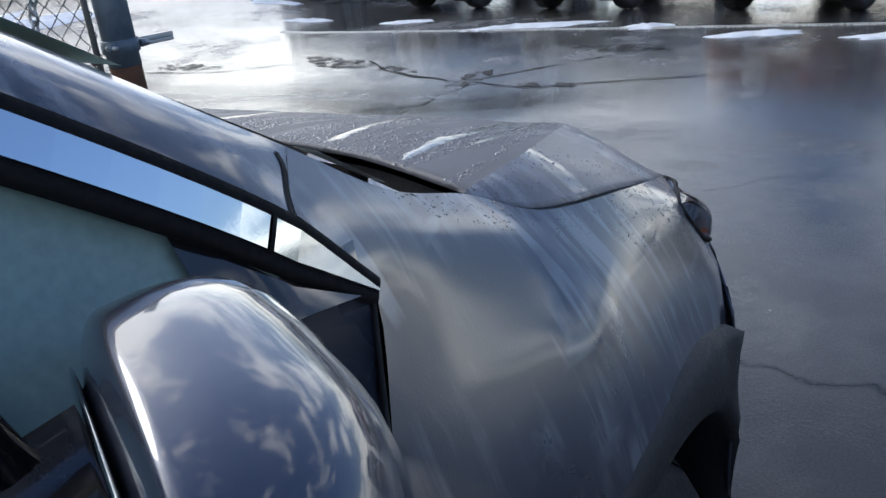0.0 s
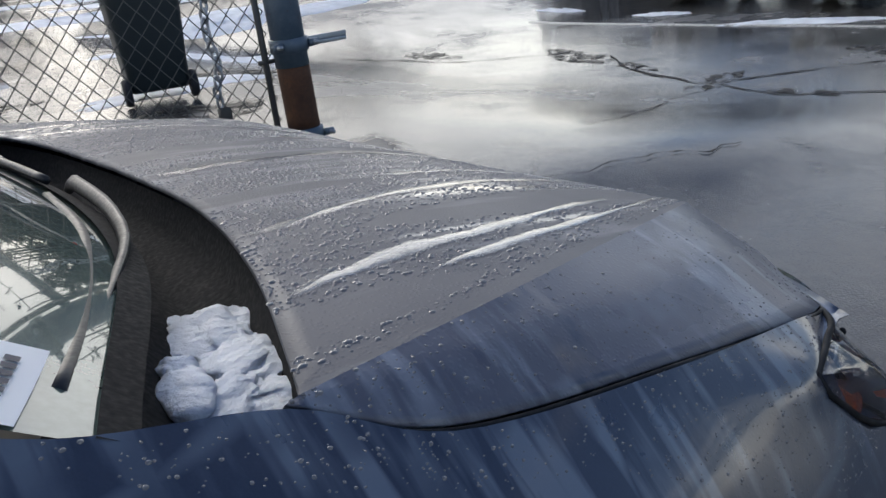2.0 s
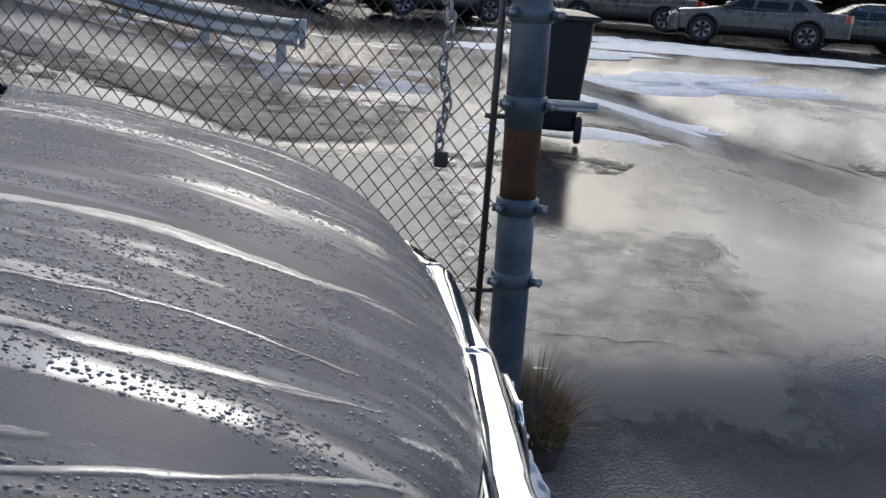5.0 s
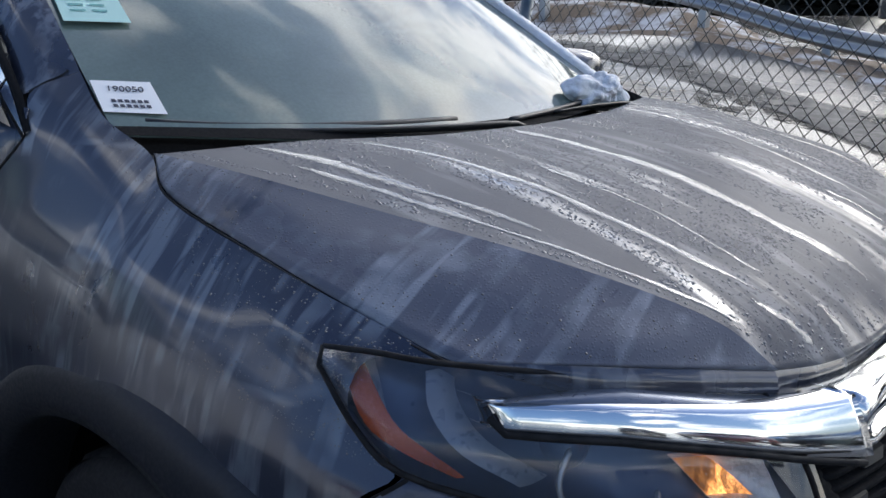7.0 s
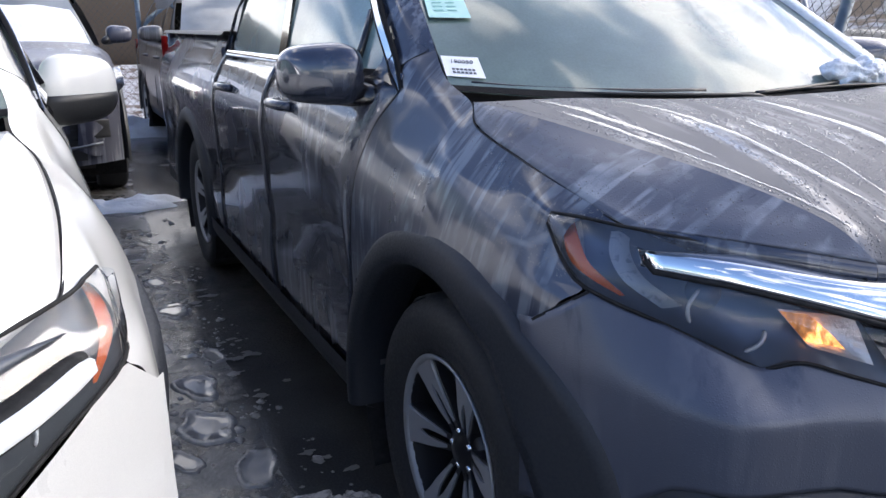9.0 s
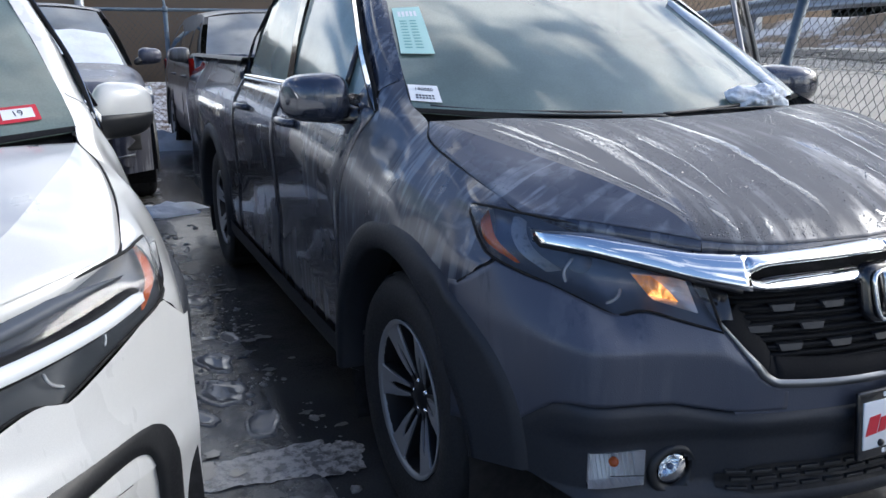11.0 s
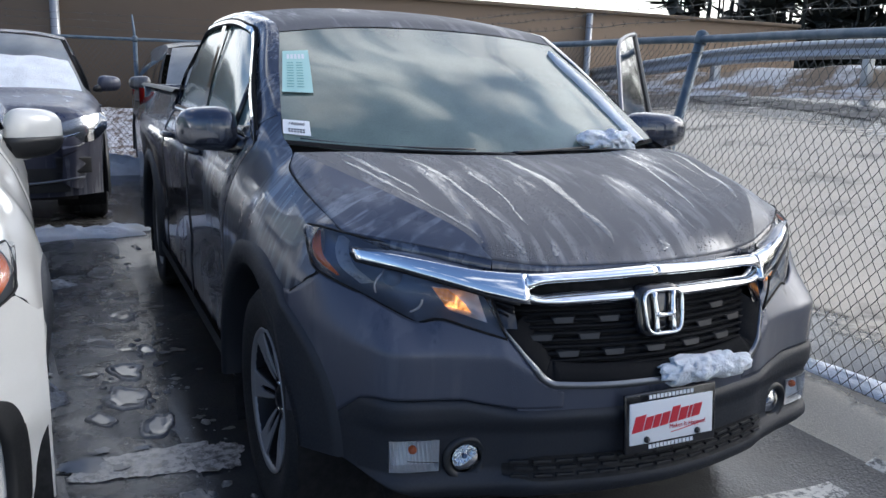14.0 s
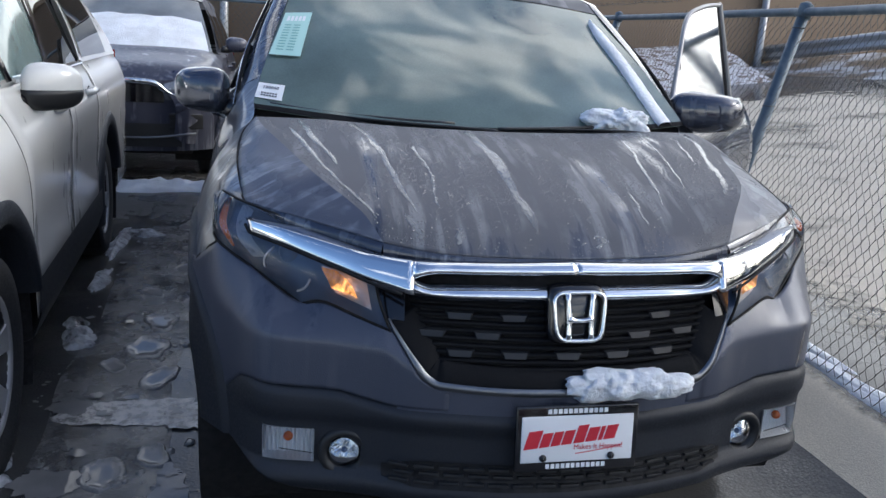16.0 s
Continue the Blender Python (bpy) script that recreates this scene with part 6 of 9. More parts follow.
def water_drops():
    """Beads of water on the misted hood, too many to count."""
    verts, faces = [], []
    rnd = random.Random(5)
    top, side = TOP_NET, SIDE_NET

    def sprinkle(g, count, r0, r1, keep):
        made = 0
        while made < count:
            i, j = rnd.random() * (g.shape[0] - 2), rnd.random() * (g.shape[1] - 2)
            a, b = int(i), int(j)
            u, v = i - a, j - b
            p = Vector(g[a, b] * (1 - u) * (1 - v) + g[a + 1, b] * u * (1 - v) + g[a, b + 1] * (1 - u) * v + g[a + 1, b + 1] * u * v)
            s = rnd.choice((-1, 1))
            du, dv = Vector(g[a + 1, b] - g[a, b]), Vector(g[a, b + 1] - g[a, b])
            n = du.cross(dv).normalized()
            if n.z < 0:
                n = -n
            p.y *= s
            n.y *= s
            if noise.noise((p.x * 1.6, p.y * 11.0, 2.0)) < keep or (g is top and p.x + 0.10 * noise.noise((p.x * 3, p.y * 9, 6.0)) > 0.60 and rnd.random() < 0.86):
                made += 0.25
                continue
            r = r0 * (r1 / r0) ** (rnd.random() ** 2.2)
            t = Vector((1, 0, 0)).cross(n).normalized()
            w = n.cross(t)
            st = 1 + 0.5 * rnd.random()
            c = len(verts)
            for k in range(7):
                q = 2 * math.pi * k / 7
                verts.append(p + t * (math.cos(q) * r) + w * (math.sin(q) * r * st) - n * 0.0004)
            for k in range(7):
                q = 2 * math.pi * k / 7
                verts.append(p + (t * math.cos(q) + w * math.sin(q) * st) * r * 0.72 + n * r * 0.33)
            verts.append(p + n * r * 0.48)
            for k in range(7):
                faces.append((c + k, c + (k + 1) % 7, c + 7 + (k + 1) % 7, c + 7 + k))
                faces.append((c + 7 + k, c + 7 + (k + 1) % 7, c + 14))
            made += 1
    sprinkle(top, 34000, 0.0007, 0.0030, -0.22)
    sprinkle(side, 900, 0.0007, 0.0018, 0.0)
    sprinkle(net(FENDER, 60, 40)[:, :26], 3200, 0.0006, 0.0017, -0.1)
    me = bpy.data.meshes.new("water_drops")
    me.from_pydata(verts, [], faces)
    me.materials.append(WATER)
    me.shade_smooth()
    return tagged(new("water_drops", me), "beads of water on the pickup's hood and fenders", "water drops", kind="stuff")


water_drops()

# ---- fronts of the pickup and of its white neighbour ----
def front_x(y, z):
    """How far forward the nose reaches at a point of the front."""
    a = abs(y)
    plan = 0.905 - 0.035 * (a / 0.40) ** 2 if a < 0.40 else 0.87 - 0.45 * ((a - 0.40) / 0.505) ** 1.45
    prof = 0.0
    if z > 0.64:
        prof = (-0.36 * (z - 0.64) - 0.25 * (z - 0.64) ** 2) * (1 - 0.85 * smooth_step(0.45, 0.80, a))
    elif z < 0.42:
        prof = -1.1 * (0.42 - z) ** 1.3 * (1 - 0.6 * smooth_step(0.5, 0.9, a))
    return plan + prof + 0.02 * math.exp(-((z - 0.60) / 0.06) ** 2)


def nose_grid(y0, y1, ztop, zbot, ny, nz, off=0.0):
    """Points of the nose between two heights that may vary with y."""
    g = []
    for y in np.linspace(y0, y1, ny):
        t, b = ztop(abs(y)), zbot(abs(y))
        g.append([(front_x(y, z) + off, y, z) for z in np.linspace(t, b, nz)])
    return g


def lamp_low(a):
    return float(np.interp(a, [0.43, 0.580, 0.605, 0.642, 0.665, 0.844, 0.880, 0.905], [0.772, 0.820, 0.821, 0.808, 0.816, 0.914, 0.872, 0.845]))


def grille_side(z):
    """Half the width of the grille opening at a height."""
    return 0.375 + 0.07 * smooth_step(0.68, 0.80, z)


def head_lamps(root, lit):
    # head lamps
    for s in (1, -1):
        up = cat([(0.352, 0.836, 1.018), (0.410, 0.815, 1.020), (0.480, 0.776, 1.014), (0.615, 0.612, 0.982), (0.700, 0.470, 0.950)], 30)
        lo = cat([(0.356, 0.846, 1.000), (0.420, 0.852, 0.945), (0.482, 0.844, 0.914), (0.580, 0.745, 0.862), (0.660, 0.655, 0.813), (0.678, 0.635, 0.809), (0.706, 0.588, 0.821), (0.745, 0.515, 0.798), (0.785, 0.438, 0.774)], 30)
        bm = bmesh.new()
        g = []
        for a, b in zip(up, lo):
            row = []
            for u in np.linspace(0, 1, 12):
                p = a * (1 - u) + b * u
                o = np.array([0.65, 0.55, 0.25]) * 0.030 * math.sin(u * math.pi)
                row.append(p + o)
            g.append(row)
        g = np.array(g)
        sheet(bm, g, False, s < 0)
        face_out(bm, (0.65, 0.55 * s, 0.25))
        lens = part("headlight", bm, HEAD_LENS, root, "wet clear headlight lens over dark housing")
        lens.visible_shadow = False
        inw = np.array([-0.055, -0.045, 0.0])
        bm = bmesh.new()
        h = g + inw * np.sin(np.linspace(0.15, math.pi - 0.15, 12))[None, :, None]
        h[:, 0], h[:, -1] = g[:, 0] - (0.002, 0.002, 0), g[:, -1] - (0.002, 0.002, 0)
        sheet(bm, h, False, s < 0)
        part("lamp_housing", bm, SMOKE if lit else DARK_HOUSING, lens, "smoke-dark lamp housing")
        bm = bmesh.new()
        spine = cat([(0.372, 0.820, 1.004), (0.392, 0.836, 0.980), (0.425, 0.842, 0.948), (0.466, 0.828, 0.926), (0.516, 0.806, 0.908)], 16)
        wide = 0.030 * np.sin(np.linspace(0.35, math.pi - 0.12, 16)) ** 0.6
        sheet(bm, [[(p + np.array([0.72, -0.66, 0.12]) * w * q) * (1, s, 1) for q in (0, 0.33, 0.67, 1)] for p, w in zip(spine, wide)])
        bmesh.ops.recalc_face_normals(bm, faces=bm.faces)
        part("side_reflector", bm, AMBER, lens, "amber side reflector")
        if lit:
            bm = bmesh.new()
            spine = cat([(0.452, 0.782, 1.000), (0.470, 0.796, 0.965), (0.508, 0.792, 0.928), (0.560, 0.755, 0.892)], 18)
            sheet(bm, [[(p + np.array([0.66, -0.72, 0.10]) * 0.034 * q - np.array([0.7, 0.6, 0]) * 0.016 * q * q) * (1, s, 1) for q in (0, 0.4, 0.75, 1)] for p in spine])
            bmesh.ops.recalc_face_normals(bm, faces=bm.faces)
            part("lamp_liner", bm, LINER, lens, "blue-grey inner lamp liner")
        for c, r, arc in (((0.585, 0.690, 0.902), 0.040, [(0.586, 0.702, 0.925), (0.588, 0.722, 0.905), (0.590, 0.727, 0.890), (0.594, 0.724, 0.873)]), ((0.668, 0.600, 0.850), 0.034, [(0.650, 0.618, 0.862), (0.654, 0.624, 0.848), (0.650, 0.634, 0.836), (0.642, 0.650, 0.828)])):
            bm = bmesh.new()
            c = np.array(c) + np.array([0.006, 0.004, 0.0])
            tube(bm, [p * (1, s, 1) for p in cat(arc, 16)], [0.001] + [0.0040] * 14 + [0.001], 6)
            part("lamp_ring", bm, REFLECTOR, lens, "bright lamp ring")
            bm = bmesh.new()
            bmesh.ops.create_uvsphere(bm, u_segments=22, v_segments=14, radius=r * 0.8)
            bmesh.ops.translate(bm, vec=(c[0] - 0.042, s * (c[1] - 0.034), c[2]), verts=bm.verts)
            part("projector", bm, SMOKE if lit else GLOSS, lens)
        # indicator near the grille, lit
        if lit:
            bm = bmesh.new()
            tl, tr, bl, br = (np.array(p) for p in ((0.645, 0.590, 0.893), (0.712, 0.492, 0.884), (0.690, 0.560, 0.838), (0.748, 0.478, 0.812)))
            dish = lambda u, v: ((tl * (1 - u) + tr * u) * (1 - v) + (bl * (1 - u) + br * u) * v - np.array([0.7, 0.6, 0]) * 0.016 * math.sin(math.pi * u) * math.sin(math.pi * v)) * (1, s, 1)
            sheet(bm, [[dish(u, v) for v in np.linspace(0, 1, 8)] for u in np.linspace(0, 1, 12)])
            bmesh.ops.recalc_face_normals(bm, faces=bm.faces)
            part("indicator", bm, REFLECTOR, lens, "bright indicator reflector")
            bm = bmesh.new()
            sheet(bm, [[dish(0.01 + u * (0.36 + 0.26 * v), 0.02 + v * 0.78) + np.array([0.006, 0.004 * s, 0]) for v in np.linspace(0, 1, 8)] for u in np.linspace(0, 1, 10)])
            bmesh.ops.recalc_face_normals(bm, faces=bm.faces)
            part("indicator_light", bm, LIT_AMBER, lens, "amber indicator")
        if lit:
            bm = bmesh.new()
            sheet(bm, np.array([h[i, 1:11] * 0.93 + g[i, 1:11] * 0.07 for i in range(0, 8)]), False, s < 0)
            part("lamp_tip", bm, TIP, lens, "grey lamp corner")
        # seal line round the lens
        bm = bmesh.new()
        edge = [g[i, 0] for i in range(30)] + [g[-1, j] for j in range(1, 12)] + [g[i, -1] for i in range(28, -1, -1)]
        loop_tube(bm, [p * (1, s, 1) for p in edge], 0.0036, 6)
        part("lamp_seal", bm, GAP, lens)
        # satin lid between the hood and the chrome wing
        bm = bmesh.new()
        ha = cat([(0.500, 0.772, 1.004), (0.612, 0.622, 0.978), (0.690, 0.490, 0.948), (0.735, 0.420, 0.938)], 24)
        hb = cat([(0.526, 0.772, 0.985), (0.630, 0.650, 0.962), (0.715, 0.525, 0.940), (0.760, 0.432, 0.931)], 24)
        sheet(bm, [[a * (1, s, 1) + (-0.010, 0, -0.004), a * (1, s, 1) + (0.004, 0, -0.002), (a * 0.5 + b * 0.5) * (1, s, 1) + (0.010, 0.006 * s, 0.003), b * (1, s, 1), b * (1, s, 1) + (-0.012, 0, -0.010)] for a, b in zip([y + (x - y) * min(1, i / 7) for i, (x, y) in enumerate(zip(ha, hb))], hb)])
        bmesh.ops.recalc_face_normals(bm, faces=bm.faces)
        part("lamp_lid", bm, LID if lit else DARK_HOUSING, root, "satin strip over the headlight")


def utility_front(root, paint):
    # upper bumper, painted: from the lamps down to the ledge
    for s in (1, -1):
        bm = bmesh.new()
        g = []
        for u in np.linspace(0, 1, 26):
            row = []
            for w in np.linspace(0, 1, 16):
                z_hi = lamp_low(0.44 + 0.465 * u)
                z = z_hi * (1 - w) + (0.625 - 0.022 * smooth_step(0.3, 0.9, u)) * w
                y0 = grille_side(z) + 0.012
                y = y0 + (0.840 + 0.065 * min(1.0, max(0.0, (z - 0.60) / 0.245)) ** 0.4 - y0) * u
                led = 0.018 * math.exp(-((z - 0.70) / 0.03) ** 2) * smooth_step(0.0, 0.2, u)
                row.append((front_x(y, z) + led * 0.5, y, z))
            g.append(row)
        sheet(bm, g, False, s < 0)
        bmesh.ops.recalc_face_normals(bm, faces=bm.faces)
        part("bumper_skin", bm, paint, root, "white upper bumper")
    bm = bmesh.new()
    sheet(bm, nose_grid(-0.40, 0.40, lambda a: 0.655, lambda a: 0.615, 30, 5))
    part("bumper_bridge", bm, paint, root)
    # lower bumper
    bm = bmesh.new()
    sheet(bm, nose_grid(-0.908, 0.908, lambda a: 0.628 + 0.225 * smooth_step(0.72, 0.90, a), lambda a: 0.24 + 0.10 * smooth_step(0.6, 0.9, a), 90, 26, -0.009))
    part("lower_bumper", bm, paint, root)
    bm = bmesh.new()
    sheet(bm, [[(front_x(y, 0.24) - 0.0, y, 0.24 + 0.10 * smooth_step(0.6, 0.9, abs(y))), (front_x(y, 0.24) - 0.30, y * 0.95, 0.26)] for y in np.linspace(-0.90, 0.90, 30)])
    part("undertray", bm, GAP, root)
    # ledge line
    bm = bmesh.new()
    tube(bm, [(front_x(y, 0.622) - 0.002, y, 0.622 - 0.020 * smooth_step(0.5, 0.75, abs(y))) for y in np.linspace(-0.745, 0.745, 60)], 0.0005, 6)
    part("ledge_gap", bm, GAP, root)
    # lower grille with slats
    bm = bmesh.new()
    sheet(bm, nose_grid(-0.36, 0.36, lambda a: 0.445 - 0.02 * smooth_step(0.2, 0.36, a), lambda a: 0.345 + 0.02 * smooth_step(0.2, 0.36, a), 30, 4, 0.004))
    lg = part("lower_grille", bm, GAP, root)
    for z in (0.37, 0.395, 0.42):
        for i in range(14):
            y = -0.34 + i * 0.05 + (0.02 if z == 0.395 else 0)
            bm = bmesh.new()
            box(bm, -0.004, -0.018, -0.0045, 0.006, 0.018, 0.0045, 0.002, Matrix.Translation((front_x(y, z) + 0.006, y, z)) @ Matrix.Rotation(-math.copysign(abs(y) * 0.75, y), 4, "Z"))
            part("slat", bm, PLASTIC, lg, smooth=False)
    # main grille: recessed black panel and stepped slats
    bm = bmesh.new()
    sheet(bm, [[(front_x(y, z) - 0.040, y, z) for z in np.linspace(0.925, 0.655, 8)] for y in np.linspace(-0.45, 0.45, 30)])
    gr = part("grille", bm, GAP, root, "gloss black grille")
    for k, z in enumerate((0.836, 0.795, 0.752, 0.710, 0.680)):
        hw = grille_side(z) - 0.02
        bm = bmesh.new()
        ys = np.linspace(-hw, hw, 31)
        path = [(front_x(y, z) - 0.020, y, z) for y in ys]
        band(bm, path, [(0, 0, 1)] * 31, [0.017] * 31, 0.02, [(1, 0, 0)] * 31)
        sl = part("slat", bm, CLADDING, gr)
        if k < 4:
            for i in range(7):
                y = -hw + 0.06 + (2 * hw - 0.12) * i / 6 + (0.03 if k % 2 else -0.01)
                if abs(y) < 0.07 and k < 3:
                    continue
                bm = bmesh.new()
                box(bm, -0.006, -0.026, -0.006, 0.004, 0.026, 0.008, 0.002, Matrix.Translation((front_x(y, z) - 0.012, y, z - 0.002)))
                part("slat_step", bm, SLATE, sl, smooth=False)
    # chrome: upper wing bar, lower bar, rim of the grille
    for s in (1, -1):
        bm = bmesh.new()
        pts = cat([(0.532, 0.788, 0.944), (0.624, 0.697, 0.922), (0.710, 0.567, 0.900), (0.768, 0.452, 0.893), (0.786, 0.36, 0.895), (0.799, 0.20, 0.897), (0.805, 0.0, 0.900)], 40)
        hs = list(0.026 + 0.005 * np.exp(-((np.linspace(0, 1, 40) - 0.45) / 0.25) ** 2))
        hs[0], hs[1] = 0.018, 0.024
        outs = []
        for i in range(40):
            d = pts[min(39, i + 1)] - pts[max(0, i - 1)]
            o = np.array([-d[1], d[0], 0.0])
            o /= np.linalg.norm(o)
            outs.append(o if o[0] > 0 else -o)
        tilt = [np.array([-0.50, -0.12, 0.86])] * 40
        bm.free()
        for grow, lift, mat, nm, lab in ((0.016, 0.010, GAP, "bar_surround", "black surround of the light bar"), (0.0, 0.018, WHITE_BAR, "light_bar", "white light bar")):
            bm = bmesh.new()
            band(bm, [(p + o * lift) * (1, s, 1) for p, o in zip(pts, outs)], [t * (1, s, 1) for t in tilt], [q + grow for q in hs], 0.03, [o * (1, s, 1) for o in outs])
            part(nm, bm, mat, root, lab)
        bm = bmesh.new()
        pts = cat([(0.772, 0.425, 0.893), (0.800, 0.38, 0.878), (0.822, 0.20, 0.875), (0.834, 0.066, 0.874)], 20)
        band(bm, [p * (1, s, 1) for p in pts], [np.array([-0.2, 0, 0.98])] * 20, [0.012, 0.024] + [0.036] * 18, 0.03, [np.array([1, 0.0, 0])] * 20)
        part("chrome_bar", bm, CHROME, root, "polished chrome grille bar")
        bm = bmesh.new()
        zs = np.linspace(0.655, 0.80, 12)
        pth = [(front_x(0.2 * (1 - q), 0.645) + 0.004, 0.375 * q, 0.645) for q in np.linspace(0, 1, 12)]
        pth += [(front_x(grille_side(z), z) + 0.006, grille_side(z) + 0.004, z) for z in zs]
        pth = cat(pth[:11] + pth[13:], 40)
        tube(bm, [p * (1, s, 1) for p in pth], [0.0075] * 20 + list(np.linspace(0.0075, 0.010, 10)) + list(np.linspace(0.010, 0.004, 10)), 8)
        part("grille_rim", bm, DULL_CHROME, root, "dull bright grille edging")
    # emblem
    bm = bmesh.new()
    ring = []
    for a in np.linspace(0, 2 * math.pi, 40, endpoint=False):
        f = lambda q, p: math.copysign(abs(q) ** p, q)
        y, z = 0.060 * f(math.cos(a), 0.5), 0.060 * f(math.sin(a), 0.5)
        y *= 1 + 0.10 * z / 0.06
        ring.append((0.856 - 0.30 * z, y, 0.826 + z))
    loop_tube(bm, ring, 0.0068, 8)
    em = part("emblem", bm, CHROME, root, "chrome emblem frame")
    bm = bmesh.new()
    sheet(bm, [[(0.846 - 0.30 * z, y, 0.826 + z) for y in np.linspace(-0.066, 0.066, 5)] for z in np.linspace(-0.066, 0.066, 5)])
    part("emblem_back", bm, GLOSS, em)
    for s in (1, -1):
        bm = bmesh.new()
        tube(bm, [(0.862 - 0.30 * z, s * (0.024 + 0.16 * max(0, z + 0.0) + 0.05 * max(0, -z)), 0.826 + z) for z in np.linspace(-0.045, 0.047, 8)], 0.0085, 8)
        part("emblem_bar", bm, CHROME, em)
    head_lamps(root, False)
    # fog lamp and signal lamp
    for s in (1, -1):
        y, z = s * 0.535, 0.457
        bm = bmesh.new()
        lathe(bm, [(0.046, -0.02), (0.050, 0.008), (0.046, 0.014), (0.036, 0.010), (0.033, 0.004)], 28, "x")
        bmesh.ops.transform(bm, matrix=Matrix.Translation((front_x(y, z) + 0.004, y, z)) @ Matrix.Rotation(s * 0.45, 4, "Z"), verts=bm.verts)
        fog = part("fog_lamp", bm, PLASTIC, root, "round fog lamp")
        bm = bmesh.new()
        lathe(bm, [(0.036, 0.008), (0.030, -0.004), (0.018, -0.012), (0.001, -0.016)], 24, "x")
        bmesh.ops.transform(bm, matrix=Matrix.Translation((front_x(y, z) + 0.004, y, z)) @ Matrix.Rotation(s * 0.45, 4, "Z"), verts=bm.verts)
        part("fog_reflector", bm, REFLECTOR, fog, "bright fog lamp reflector")
        bm = bmesh.new()
        lathe(bm, [(0.001, 0.016), (0.02, 0.014), (0.036, 0.008)], 24, "x")
        bmesh.ops.transform(bm, matrix=Matrix.Translation((front_x(y, z) + 0.004, y, z)) @ Matrix.Rotation(s * 0.45, 4, "Z"), verts=bm.verts)
        fl = part("fog_lens", bm, CLEAR, fog)
        fl.visible_shadow = False
        g = [[(front_x(yy, zz) + 0.006, s * yy, zz) for zz in np.linspace(0.505, 0.405, 6)] for yy in np.linspace(0.605, 0.745, 11)]
        bm = bmesh.new()
        sheet(bm, [[np.array(p) + (-0.014 if i % 2 else 0.0, 0, 0) for p in r] for i, r in enumerate(g)])
        sig = part("signal_lamp", bm, REFLECTOR, root, "clear rectangular signal lamp", smooth=False)
        bm = bmesh.new()
        sheet(bm, [[np.array(p) + (0.009, 0.001 * s, 0) for j, p in enumerate(r[2:5])] for r in g[4:6]])
        part("signal_filter", bm, AMBER, sig, "amber filter inside the lamp")
        bm = bmesh.new()
        sheet(bm, [[np.array(p) + (0.012, 0.004 * s, 0) for p in r] for r in g])
        sl = part("signal_lens", bm, CLEAR, sig)
        sl.visible_shadow = False
        bm = bmesh.new()
        bmesh.ops.create_uvsphere(bm, u_segments=12, v_segments=8, radius=0.011)
        bmesh.ops.translate(bm, vec=(front_x(0.665, 0.462) + 0.006, s * 0.665, 0.462), verts=bm.verts)
        part("signal_bulb", bm, AMBER, sig, "amber signal bulb")
        bm = bmesh.new()
        edge = [g[0][0], g[-1][0], g[-1][-1], g[0][-1]]
        loop_tube(bm, [np.array(p) + (0.006, 0, 0) for p in edge], 0.005, 6)
        part("signal_seal", bm, GAP, sig)


WING = cat([(0.0, 0.812), (0.20, 0.805), (0.30, 0.798), (0.395, 0.787), (0.552, 0.696), (0.68, 0.609), (0.770, 0.520)], 80)


def knots(a, *pairs):
    """A value between the given (place, value) pairs."""
    return float(np.interp(a, [p[0] for p in pairs], [p[1] for p in pairs]))


def nose_x(y, z):
    """How far forward the pickup's bumper reaches: upright to the fold, leaning back above it."""
    a = abs(y)
    fold = knots(a, (0.40, 0.70), (0.45, 0.736), (0.56, 0.743), (0.71, 0.752), (0.78, 0.755), (0.82, 0.775), (0.91, 0.80))
    over = z - fold
    back = (over + math.sqrt(over * over + 0.000064)) / 2
    return float(np.interp(a, NOSE[:, 0], NOSE[:, 1])) - back * knots(a, (0.36, 0.40), (0.438, 0.62), (0.515, 0.70), (0.588, 0.76), (0.655, 1.22), (0.745, 1.10), (0.80, 0.75), (0.844, 0.43), (0.91, 0.30))


def ledge_z(a):
    """The step between the painted bumper and the dark lower one, falling away at the corner."""
    return knots(a, (0.0, 0.598), (0.43, 0.598), (0.50, 0.610), (0.55, 0.622), (0.76, 0.626), (0.785, 0.615), (0.80, 0.592), (0.82, 0.560), (0.85, 0.520), (0.914, 0.500))


def chin_z(a):
    return knots(a, (0.0, 0.350), (0.55, 0.345), (0.66, 0.362), (0.74, 0.395), (0.80, 0.425), (0.86, 0.450), (0.914, 0.470))


def low_x(y, z):
    """The dark lower bumper: a shelf under the step, a hollow for the lamps and a chin."""
    off = knots(z, (0.28, -0.110), (0.33, -0.040), (0.355, 0.004), (0.385, 0.022), (0.405, 0.016), (0.425, -0.004), (0.53, -0.004), (0.565, 0.012), (0.64, 0.012))
    return float(np.interp(abs(y), NOSE[:, 0], NOSE[:, 1])) + off * (1 - smooth_step(0.74, 0.84, abs(y)))


def opening(z, inset=0.0):
    """Half the width of the pickup's grille opening at a height, along its bright edge."""
    return knots(z, (0.640, 0.300), (0.652, 0.335), (0.676, 0.368), (0.735, 0.404), (0.794, 0.440), (0.90, 0.452)) - inset


